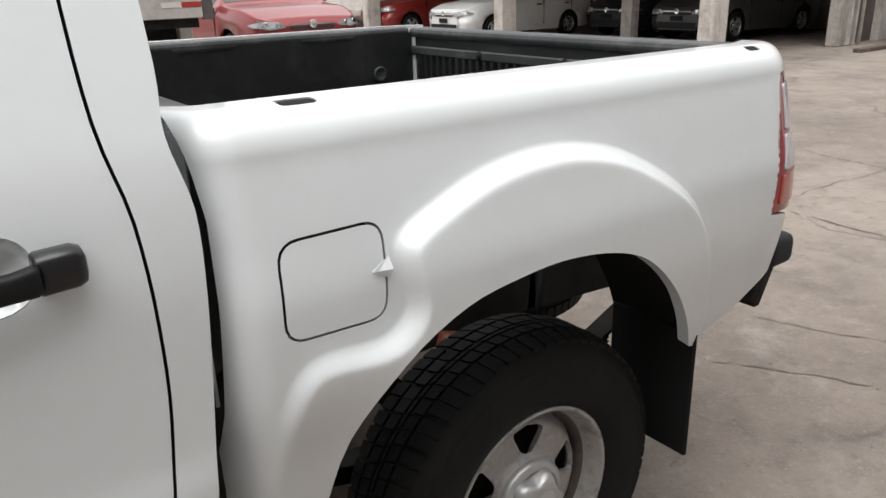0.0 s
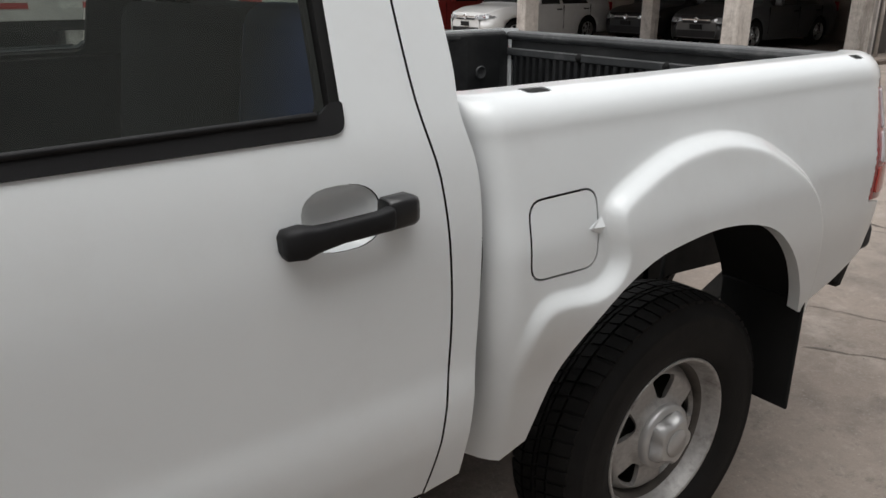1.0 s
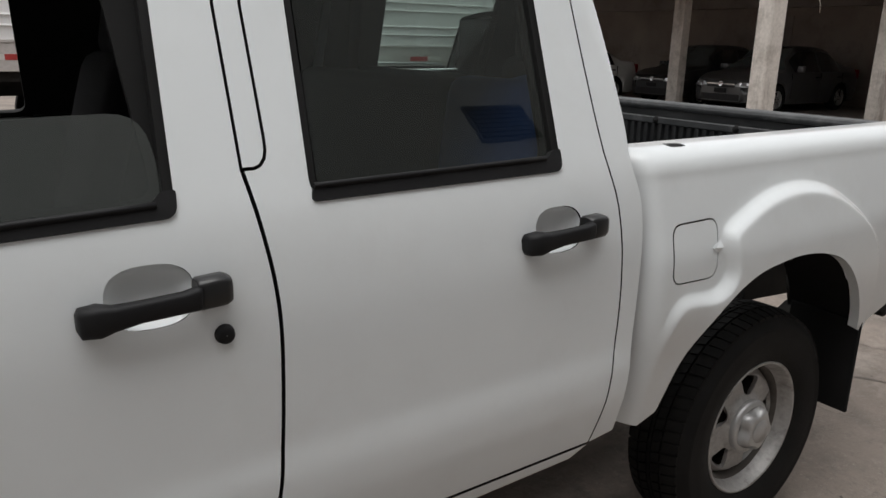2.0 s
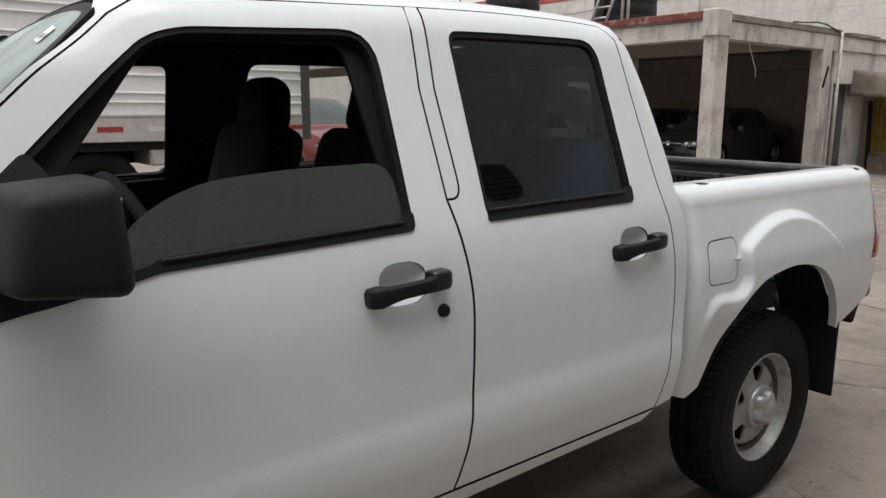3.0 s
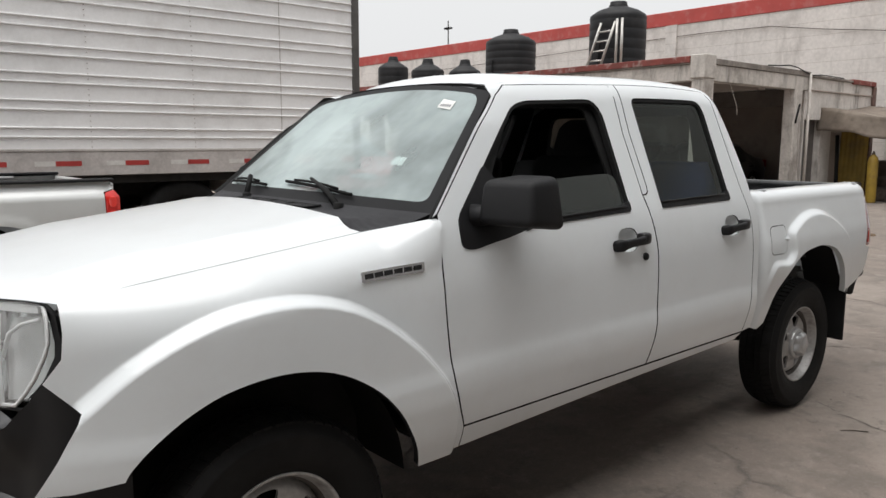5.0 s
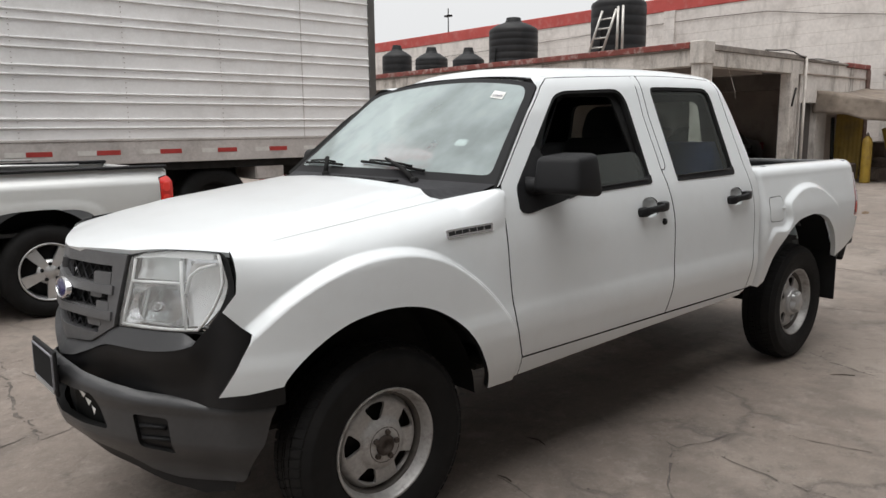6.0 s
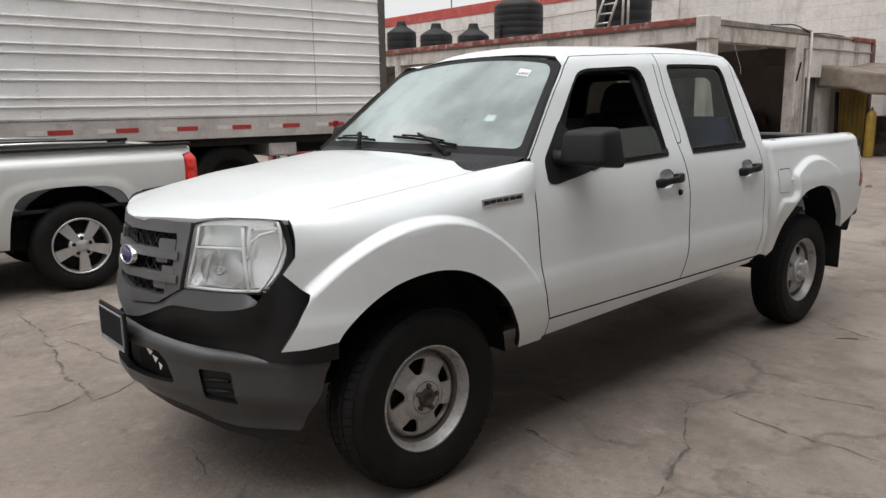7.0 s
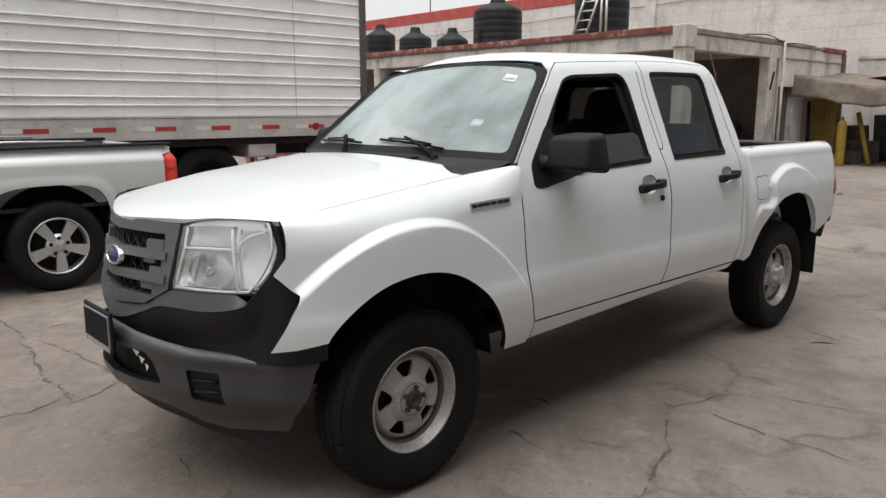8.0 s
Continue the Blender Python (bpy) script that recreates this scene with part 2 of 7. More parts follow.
def lathe(bm, profile, sides=32, m=None, smooth=True, close=False, index=0):
    """Turns a profile of (radius, height) about the z axis; m then places it."""
    m = m or Matrix()
    rings = [[bm.verts.new(m @ Vector((r * math.cos(t), r * math.sin(t), h))) for t in (2 * math.pi * k / sides for k in range(sides))] for r, h in profile]
    pairs = list(zip(rings, rings[1:])) + ([(rings[-1], rings[0])] if close else [])
    for r0, r1 in pairs:
        for k in range(sides):
            f = bm.faces.new((r0[k], r0[(k + 1) % sides], r1[(k + 1) % sides], r1[k]))
            f.smooth = smooth
            f.material_index = index
    return rings


def curve1(xs, ys):
    """A smooth monotone curve through a table."""
    xs, ys = np.array(xs, float), np.array(ys, float)
    h, d = np.diff(xs), np.diff(ys) / np.diff(xs)
    t = np.zeros(len(xs))
    t[0], t[-1] = d[0], d[-1]
    for i in range(1, len(xs) - 1):
        if d[i - 1] * d[i] > 0:
            w1, w2 = 2 * h[i] + h[i - 1], h[i] + 2 * h[i - 1]
            t[i] = (w1 + w2) / (w1 / d[i - 1] + w2 / d[i])
    xl, yl, tl, hl, n = xs.tolist(), ys.tolist(), t.tolist(), h.tolist(), len(xs)

    def fn(x):
        if x <= xl[0]:
            return yl[0] + tl[0] * (x - xl[0])
        if x >= xl[-1]:
            return yl[-1] + tl[-1] * (x - xl[-1])
        i = 0
        while x > xl[i + 1]:
            i += 1
        s = (x - xl[i]) / hl[i]
        return (yl[i] * (1 + 2 * s) * (1 - s) ** 2 + hl[i] * tl[i] * s * (1 - s) ** 2 + yl[i + 1] * s * s * (3 - 2 * s) + hl[i] * tl[i + 1] * s * s * (s - 1))
    return fn


def smooth01(t):
    t = min(1.0, max(0.0, t))
    return t * t * (3 - 2 * t)


def rounded(poly, r):
    """A closed polygon with its corners rounded; r is one radius or one a corner."""
    n, out = len(poly), []
    rs = r if isinstance(r, (list, tuple)) else [r] * n
    for i, p in enumerate(poly):
        a, b, c = Vector(poly[i - 1]), Vector(p), Vector(poly[(i + 1) % n])
        q = min(rs[i], (a - b).length * 0.48, (c - b).length * 0.48)
        if q < 0.004:
            out.append(tuple(b))
            continue
        p0, p1 = b + (a - b).normalized() * q, b + (c - b).normalized() * q
        out += [tuple((1 - s) ** 2 * p0 + 2 * s * (1 - s) * b + s * s * p1) for s in (0, 0.2, 0.4, 0.6, 0.8, 1)]
    return out


def smooth_path(pts, k=4):
    """An open polyline rounded through its points."""
    p = [Vector(q) for q in pts]
    out = []
    for i in range(len(p) - 1):
        p0, p1, p2, p3 = p[max(0, i - 1)], p[i], p[i + 1], p[min(len(p) - 1, i + 2)]
        for j in range(k):
            t = j / k
            out.append(tuple(0.5 * (2 * p1 + (p2 - p0) * t + (2 * p0 - 5 * p1 + 4 * p2 - p3) * t * t + (3 * p1 - p0 - 3 * p2 + p3) * t ** 3)))
    return out + [tuple(p[-1])]


def resample(poly, h):
    out = []
    for i, p in enumerate(poly):
        q = poly[(i + 1) % len(poly)]
        d = math.dist(p, q)
        if d < 1e-5:
            continue
        k = max(1, math.ceil(d / h))
        out += [(p[0] + (q[0] - p[0]) * j / k, p[1] + (q[1] - p[1]) * j / k) for j in range(k)]
    return out


def area2(poly):
    return sum(a[0] * b[1] - a[1] * b[0] for a, b in zip(poly, poly[1:] + poly[:1]))


def inset(poly, g):
    """Moves a closed polygon inwards by g (outwards: minus)."""
    n, s, out = len(poly), (1 if area2(poly) > 0 else -1), []
    for i in range(n):
        a, b, c = poly[i - 1], poly[i], poly[(i + 1) % n]
        d1, d2 = Vector((b[0] - a[0], b[1] - a[1])), Vector((c[0] - b[0], c[1] - b[1]))
        if d1.length < 1e-7 or d2.length < 1e-7:
            out.append(b)
            continue
        n1, n2 = Vector((-d1[1], d1[0])).normalized() * s, Vector((-d2[1], d2[0])).normalized() * s
        m = n1 + n2
        m = m / max(0.4, m.length_squared / 2) if m.length > 1e-6 else n1
        out.append((b[0] + m[0] * g, b[1] + m[1] * g))
    return out


def inside(poly, x, y):
    c, j = False, len(poly) - 1
    for i in range(len(poly)):
        xi, yi = poly[i]
        xj, yj = poly[j]
        if (yi > y) != (yj > y) and x < (xj - xi) * (y - yi) / (yj - yi) + xi:
            c = not c
        j = i
    return c


def seg_dist(poly, x, y, closed=True):
    best = 1e9
    n = len(poly)
    for i in range(n if closed else n - 1):
        ax, ay = poly[i]
        bx, by = poly[(i + 1) % n]
        dx, dy = bx - ax, by - ay
        q = dx * dx + dy * dy
        t = 0 if q < 1e-12 else max(0, min(1, ((x - ax) * dx + (y - ay) * dy) / q))
        d = (ax + t * dx - x) ** 2 + (ay + t * dy - y) ** 2
        if d < best:
            best = d
    return math.sqrt(best)


from mathutils.geometry import delaunay_2d_cdt


def skin(name, outline, surf, materials, parent=None, holes=(), h=0.035, depth=0.025, gap=0.0, flip=False, label="", back=False, edge_dark=True, crease=None):
    """A panel: the outline (with holes) filled in the plane of two parameters, bent onto surf(a, b), with a folded edge of the given depth."""
    outline = resample(list(outline), h)
    if gap:
        outline = inset(outline, gap)
    loops = [outline] + [resample(list(q), h) for q in holes]
    pts, edges = [], []
    for lp in loops:
        o = len(pts)
        pts += lp
        edges += [(o + i, o + (i + 1) % len(lp)) for i in range(len(lp))]
    x0, x1 = min(p[0] for p in outline), max(p[0] for p in outline)
    y0, y1 = min(p[1] for p in outline), max(p[1] for p in outline)
    ny = int((y1 - y0) / h) + 1
    if crease:          # rows of points along a fold, so that it stays clean
        for off in (-0.018, -0.010, -0.003, 0.004, 0.011, 0.018, 0.026):
            for x, y in resample(inset(crease, off), 0.012):
                if inside(loops[0], x, y) and not any(inside(q, x, y) for q in loops[1:]) and min(seg_dist(q, x, y) for q in loops) > 0.006:
                    pts.append((x, y))
    for j in range(ny + 1):
        y = y0 + (y1 - y0) * j / ny
        for i in range(int((x1 - x0) / h) + 2):
            x = x0 + (i + 0.5 * (j % 2)) * h
            if inside(loops[0], x, y) and not any(inside(q, x, y) for q in loops[1:]) and min(seg_dist(q, x, y) for q in loops) > 0.45 * h:
                if crease is None or seg_dist(crease, x, y) > 0.032:
                    pts.append((x, y))
    out = delaunay_2d_cdt([Vector(p) for p in pts], edges, [], 0, 1e-6)
    co = [(v[0], v[1]) for v in out[0]]
    tris = []
    for f in out[2]:
        cx, cy = sum(co[i][0] for i in f) / len(f), sum(co[i][1] for i in f) / len(f)
        if inside(loops[0], cx, cy) and not any(inside(q, cx, cy) for q in loops[1:]):
            tris.append(tuple(f))
    e = 0.004
    P, N = [], []
    for a, b in co:
        p, pa, pb = Vector(surf(a, b)), Vector(surf(a + e, b)), Vector(surf(a, b + e))
        ma, mb = Vector(surf(a - e, b)), Vector(surf(a, b - e))
        nrm = (pa - ma).cross(pb - mb)
        N.append((-nrm if flip else nrm).normalized())
        P.append(p)
    verts, faces, norms, mi = list(P), [], [], []
    for t in tris:
        a, b, c = (co[i] for i in t[:3])
        ccw = (b[0] - a[0]) * (c[1] - a[1]) - (b[1] - a[1]) * (c[0] - a[0]) > 0
        if ccw == flip:
            t = t[::-1]
        faces.append(t)
        norms += [N[i] for i in t]
        mi.append(0)
    if depth:
        count = {}
        for t in faces:
            for i in range(len(t)):
                k = (t[i], t[(i + 1) % len(t)])
                count[k] = 1
        inner = {}
        for a, b in [k for k in count if (k[1], k[0]) not in count]:
            for i in (a, b):
                if i not in inner:
                    inner[i] = len(verts)
                    verts.append(P[i] - N[i] * depth)
            q = (b, a, inner[a], inner[b])
            fn = (verts[a] - verts[b]).cross(verts[inner[b]] - verts[b])
            faces.append(q)
            norms += [fn.normalized() if fn.length > 0 else N[a]] * 4
            mi.append(1 if edge_dark else 0)
        if back:
            n0 = len(verts)
            verts += [P[i] - N[i] * depth for i in range(len(P))]
            for t in faces[:len(tris)]:
                faces.append(tuple(n0 + i for i in t[::-1]))
                norms += [-N[i] for i in t[::-1]]
                mi.append(1 if edge_dark else 0)
    me = bpy.data.meshes.new(name)
    me.from_pydata([tuple(v) for v in verts], [], faces)
    # folded edges default to black: the shade in panel gaps is put into their colour
    mats = materials if isinstance(materials, (list, tuple)) else [materials, SEAL if edge_dark else materials]
    for m in mats:
        me.materials.append(m)
    me.polygons.foreach_set("material_index", mi)
    me.polygons.foreach_set("use_smooth", [True] * len(faces))
    me.update()
    me.normals_split_custom_set([tuple(v) for v in norms])
    return part(name, me, None, parent, label)


# ---------- white pickup truck: body surfaces ----------
MID = 0.88          # its centre line in y; the front axle is at x = 0, the rear axle at x = 3.19
cab_y = curve1([0.40, 0.47, 0.55, 0.62, 0.69, 0.73, 0.79, 0.87, 1.0, 1.1, 1.18, 1.22, 1.40, 1.60, 1.66, 1.70, 1.75, 1.86, 2.02, 2.23],
               [0.11, 0.070, 0.034, 0.018, 0.008, 0.008, 0.016, 0.020, 0.028, 0.045, 0.068, 0.085, 0.165, 0.257, 0.29, 0.325, 0.372, 0.48, 0.66, 0.88])
cab_z = curve1([0.40, 1.60, 1.66, 1.70, 1.75, 1.86, 2.02, 2.23], [0.40, 1.60, 1.657, 1.69, 1.712, 1.735, 1.749, 1.755])
bed_y = curve1([0.40, 0.55, 0.70, 0.85, 0.95, 1.05, 1.154, 1.3], [0.09, 0.05, 0.02, 0.004, 0.008, 0.03, 0.058, 0.10])
FRONT_FLARE = [(-0.66, 0.66), (-0.618, 0.708), (-0.551, 0.782), (-0.487, 0.836), (-0.37, 0.934), (-0.247, 1.003), (-0.117, 1.043), (0.043, 1.051), (0.21, 1.014),
               (0.36, 0.926), (0.474, 0.824), (0.552, 0.722), (0.60, 0.62), (0.63, 0.3), (-0.66, 0.3)]
REAR_FLARE = [(2.60, 0.3), (2.612, 0.60), (2.632, 0.735), (2.654, 0.815), (2.684, 0.860), (2.722, 0.872), (2.80, 0.868), (2.845, 0.885), (2.868, 0.92), (2.858, 0.985), (2.868, 1.02),
              (2.936, 1.052), (3.033, 1.084), (3.137, 1.098), (3.239, 1.094), (3.35, 1.066), (3.46, 1.008), (3.53, 0.952), (3.575, 0.89), (3.61, 0.78), (3.64, 0.6), (3.66, 0.3)]


def flare(poly, x, z, width):
    d = seg_dist(poly, x, z)
    return smooth01((d if inside(poly, x, z) else -d) / width + 0.5)


def roof_drop(x):
    return 0.024 * smooth01((x - 1.2) / 0.9) - 0.07 * max(0, 1.5 - x) ** 2 - 0.6 * max(0, 1.10 - x) ** 2 - 0.1 * max(0, x - 2.2) ** 2 - 6 * max(0, x - 2.53) ** 2


def cab_side(x, u):
    w = smooth01((u - 1.5) / 0.2)
    y = cab_y(u) + 0.35 * max(0, x - 2.5) ** 2 + 2.4 * smooth01((u - 1.12) / 0.62) * max(0, x - 2.5) ** 2
    return (x, y, cab_z(u) + w * roof_drop(x) - 0.05 * smooth01((1.24 - x) / 0.16) * smooth01((u - 1.68) / 0.14))


def fender_top(x):
    if x < 0.377:
        return 0.205, 1.147 + 0.117 * x
    k = min(1, (x - 0.377) / 0.185)
    return 0.205 - 0.107 * k, 1.191 + 0.036 * k


def fender(x, v):
    yt, zt = fender_top(x)
    zl = zt - 0.14
    z = min(v, zl)
    p = 0.46 * max(0, -x) ** 2
    ys = cab_y(z) + 0.012 * smooth01((0.55 - x) / 0.2) + p
    a = min(max(0, v - zl) / 0.14, 1.5708)
    zz = v if v <= zl else zl + 0.14 * math.sin(a)
    out = 0.044 * flare(FRONT_FLARE, x, zz, 0.027) * (1 - 0.35 * smooth01((x - 0.3) / 0.3))
    return (x, ys + (yt - ys) * (1 - math.cos(a)) - out, zz)


def bed_side(x, v):
    zl, r = 1.152, 0.072
    z = min(v, zl)
    rear = max(0, x - 3.86)
    front = max(0, 2.645 - x)
    ys = bed_y(z) + 13 * front ** 2 - 0.031 * (0.6 + 0.4 * smooth01((x - 2.68) / 0.2)) * (1 - smooth01((2.86 - x) / 0.16) * smooth01((0.885 - z) / 0.22)) * flare(REAR_FLARE, x, z, 0.036) + 2.2 * rear ** 2
    a = (v - zl) / r
    if a <= 0:
        return (x, ys, v)
    if a < 1.5708:
        return (x, ys + r * (1 - math.cos(a)), zl + r * math.sin(a))
    return (x, ys + r + (v - zl - 1.5708 * r), zl + r)


class Plan:
    """A curve in plan, from the near side round the nose to the far side, by arc length, mirrored about the middle."""
    def __init__(self, half):
        fx = curve1(range(len(half)), [p[0] for p in half])
        fy = curve1(range(len(half)), [p[1] for p in half])
        left = [(fx(k / 10), fy(k / 10)) for k in range((len(half) - 1) * 10 + 1)]
        pts = left + [(x, 2 * MID - y) for x, y in left[-2::-1]]
        s = [0]
        for a, b in zip(pts, pts[1:]):
            s.append(s[-1] + math.dist(a, b))
        self.pts, self.s, self.n = pts, s, len(pts)

    def at(self, s):
        x, y = np.interp(s, self.s, [p[0] for p in self.pts]), np.interp(s, self.s, [p[1] for p in self.pts])
        e = 0.02
        x0, y0 = np.interp(s - e, self.s, [p[0] for p in self.pts]), np.interp(s - e, self.s, [p[1] for p in self.pts])
        x1, y1 = np.interp(s + e, self.s, [p[0] for p in self.pts]), np.interp(s + e, self.s, [p[1] for p in self.pts])
        d = math.hypot(x1 - x0, y1 - y0) or 1
        return float(x), float(y), -(y1 - y0) / d, (x1 - x0) / d

    def s_of(self, y):
        return float(np.interp(y, [p[1] for p in self.pts], self.s))

    def outline(self, yz):
        return [(self.s_of(y), z) for y, z in yz]


NOSE = Plan([(-0.36, 0.105), (-0.43, 0.118), (-0.49, 0.15), (-0.535, 0.20), (-0.585, 0.28), (-0.645, 0.39), (-0.70, 0.54), (-0.752, 0.70), (-0.785, 0.88)])
BUMPER = Plan([(-0.34, 0.105), (-0.42, 0.115), (-0.50, 0.165), (-0.56, 0.24), (-0.615, 0.31), (-0.665, 0.385), (-0.725, 0.475), (-0.785, 0.60), (-0.825, 0.72), (-0.845, 0.88)])


def nose_at(off=0.0):
    def fn(s, z):
        x, y, nx, ny = NOSE.at(s)
        o = off - 0.18 * max(0, z - 0.85)
        return (x + nx * o, y + ny * o, z)
    return fn


bumper_top = curve1([0.10, 0.14, 0.18, 0.226, 0.276, 0.32, 0.39, 0.47, 0.557, 0.656, 0.75, 0.88], [0.608, 0.608, 0.606, 0.606, 0.614, 0.620, 0.623, 0.629, 0.640, 0.655, 0.667, 0.681])


def bumper_at(off=0.0):
    def fn(s, z):
        x, y, nx, ny = BUMPER.at(s)
        u = min(1, max(0, (z - bumper_top(min(y, 2 * MID - y)) + 0.034) / 0.034))
        o = off - 0.040 * (1 - math.sqrt(max(0, 1 - u * u * 0.98))) - 0.07 * smooth01((0.47 - z) / 0.14) - 0.012 * smooth01((0.6 - z) / 0.05)
        return (x + nx * o, y + ny * o, z)
    return fn


def hood(x, y):
    d = (y - MID) / 0.68
    xf = -0.77 + 0.27 * abs(d) ** 2.1
    dome = 0.026 * smooth01((0.49 + 0.12 * (x + 0.7) / 1.1 - abs(y - MID)) / 0.05) * smooth01((x + 0.66) / 0.5)
    t = max(0, 1 - (x - xf) / 0.22)
    return (x, y, 1.147 + 0.117 * x + 0.035 * (1 - d * d) + dome - 0.03 * t * t * (1 - 0.55 * smooth01((abs(d) - 0.45) / 0.3)))


def windscreen(off=0.0):
    def fn(s, t):
        ex, ey, ez = 0.575 + 0.425 * t, 0.115 + 0.175 * t, 1.235 + 0.405 * t
        cx, cz = 0.475 + 0.585 * t, 1.245 + 0.445 * t
        k = s * s
        return (cx + (ex - cx) * k - off * 0.7, MID + (MID - ey) * s, cz + (ez - cz) * k + off * 0.7)
    return fn


def mirrored(fn):
    def g(a, b):
        x, y, z = fn(a, b)
        return (x, 2 * MID - y, z)
    return g


# outlines in x and height
FRONT_FLARE = smooth_path(FRONT_FLARE[:13], 3) + FRONT_FLARE[13:]
REAR_FLARE = smooth_path(REAR_FLARE, 3)
DOOR_FRONT_EDGE = smooth_path([(0.648, 0.553), (0.610, 0.65), (0.583, 0.75), (0.566, 0.91), (0.562, 1.08), (0.574, 1.2)])
DOOR_GAP = smooth_path([(1.657, 0.56), (1.676, 0.63), (1.701, 0.77), (1.713, 0.95), (1.712, 1.06), (1.70, 1.16), (1.686, 1.246)])
REAR_EDGE = smooth_path([(2.447, 0.565), (2.474, 0.67), (2.501, 0.85), (2.507, 0.98), (2.503, 1.11), (2.485, 1.225), (2.487, 1.40), (2.500, 1.655)])
CAB_END = smooth_path([(2.524, 0.575), (2.556, 0.84), (2.572, 1.0), (2.578, 1.11), (2.563, 1.20), (2.573, 1.28), (2.580, 1.45), (2.578, 1.60), (2.572, 1.72)])
FRONT_DOOR = DOOR_FRONT_EDGE + [(0.582, 1.235), (1.020, 1.650), (1.09, 1.692), (1.727, 1.70), (1.692, 1.5)] + DOOR_GAP[::-1]
B_TRIM = [(1.686, 1.246), (1.692, 1.5), (1.727, 1.70), (1.769, 1.70), (1.736, 1.5), (1.731, 1.29), (1.7295, 1.272), (1.725, 1.259), (1.717, 1.250), (1.706, 1.246)]
REAR_DOOR = DOOR_GAP + [(1.706, 1.246), (1.717, 1.250), (1.725, 1.259), (1.7295, 1.272), (1.731, 1.29), (1.736, 1.5), (1.769, 1.70), (2.46, 1.70)] + REAR_EDGE[::-1]
SHELL = [(0.582, 1.235), (1.020, 1.650), (1.09, 1.692), (1.769, 1.70), (2.46, 1.70)] + REAR_EDGE[::-1] + CAB_END + [(2.572, 2.232), (1.085, 2.232), (1.08, 2.05), (1.064, 1.85), (1.028, 1.745), (1.0, 1.672), (0.988, 1.638), (0.560, 1.226)]
FRONT_WINDOW = rounded([(0.66, 1.135), (0.668, 1.215), (1.075, 1.60), (1.15, 1.622), (1.60, 1.632), (1.575, 1.19), (1.02, 1.172), (0.86, 1.138), (0.70, 1.122)], [0.03, 0.04, 0.07, 0.05, 0.09, 0.035, 0.06, 0.06, 0.04])
REAR_WINDOW = rounded([(1.792, 1.19), (1.825, 1.637), (2.395, 1.642), (2.352, 1.197)], [0.035, 0.035, 0.07, 0.03])
FRONT_ARCH = [(-0.398, 0.678), (-0.384, 0.703), (-0.338, 0.751), (-0.243, 0.818), (-0.144, 0.858), (-0.011, 0.872), (0.13, 0.847), (0.254, 0.781), (0.345, 0.691), (0.42, 0.57), (0.462, 0.466)]
FRONT_ARCH = smooth_path(FRONT_ARCH)
FENDER = [(0.66, 0.467)] + DOOR_FRONT_EDGE + [(0.588, 1.232), (0.592, 1.307), (0.565, 1.227 - 0.14 + 0.2199)] + [(x, fender_top(x)[1] - 0.14 + 0.2199) for x in (0.52, 0.46, 0.41, 0.377, 0.25, 0.1, -0.05, -0.2, -0.35, -0.484)] + \
    [(-0.488, 1.03), (-0.495, 0.97), (-0.535, 0.915), (-0.472, 0.847), (-0.524, 0.754), (-0.578, 0.664), (-0.50, 0.664)] + FRONT_ARCH
REAR_ARCH = [(2.70, 0.565), (2.747, 0.729), (2.832, 0.839), (2.947, 0.90), (3.069, 0.921), (3.173, 0.925), (3.288, 0.909), (3.383, 0.872), (3.475, 0.79), (3.54, 0.70), (3.58, 0.615)]
REAR_ARCH = smooth_path(REAR_ARCH)
BED_TOP = 1.152 + 1.5708 * 0.072 + 0.05
BEDSIDE = [(2.580, BED_TOP), (2.584, 1.21), (2.592, 1.15), (2.596, 1.09), (2.590, 0.977), (2.580, 0.811), (2.550, 0.568), (2.64, 0.54)] + REAR_ARCH + \
    [(3.65, 0.59), (3.786, 0.645), (3.895, 0.706), (3.93, 0.845), (3.848, 0.858), (3.877, 1.02), (3.925, 1.163), (3.99, 1.165), (4.0, 1.20), (3.985, BED_TOP)]
FUEL = rounded([(2.662, 0.918), (2.672, 1.05), (2.832, 1.052), (2.82, 0.914)], 0.03)


def oval(cx, cz, rx, rz, n=24, p=2.0):
    return [(cx + rx * math.copysign(abs(math.cos(t)) ** (2 / p), math.cos(t)), cz + rz * math.copysign(abs(math.sin(t)) ** (2 / p), math.sin(t)))
            for t in (2 * math.pi * k / n for k in range(n))]


def sweep(bm, stations, sides=16, power=4.0):
    """A bar along x with a rounded oblong section: stations of x, y, z, half depth, half height."""
    rings = [[bm.verts.new((x, cy + py * d, cz + pz * w)) for py, pz in oval(0, 0, 1, 1, sides, power)] for x, cy, cz, d, w in stations]
    for r0, r1 in zip(rings, rings[1:]):
        for k in range(sides):
            bm.faces.new((r0[k], r0[(k + 1) % sides], r1[(k + 1) % sides], r1[k])).smooth = True
    bm.faces.new(rings[0])
    bm.faces.new(rings[-1])
    bmesh.ops.recalc_face_normals(bm, faces=bm.faces)


truck = thing("pickup_truck", (1.6, MID, 0), "white crew cab pickup truck with black mirrors on concrete", "pickup truck")


def shifted(fn, o):
    """The same side surface, o metres further out."""
    def g(a, b):
        x, y, z = fn(a, b)
        return (x, y - o, z)
    return g


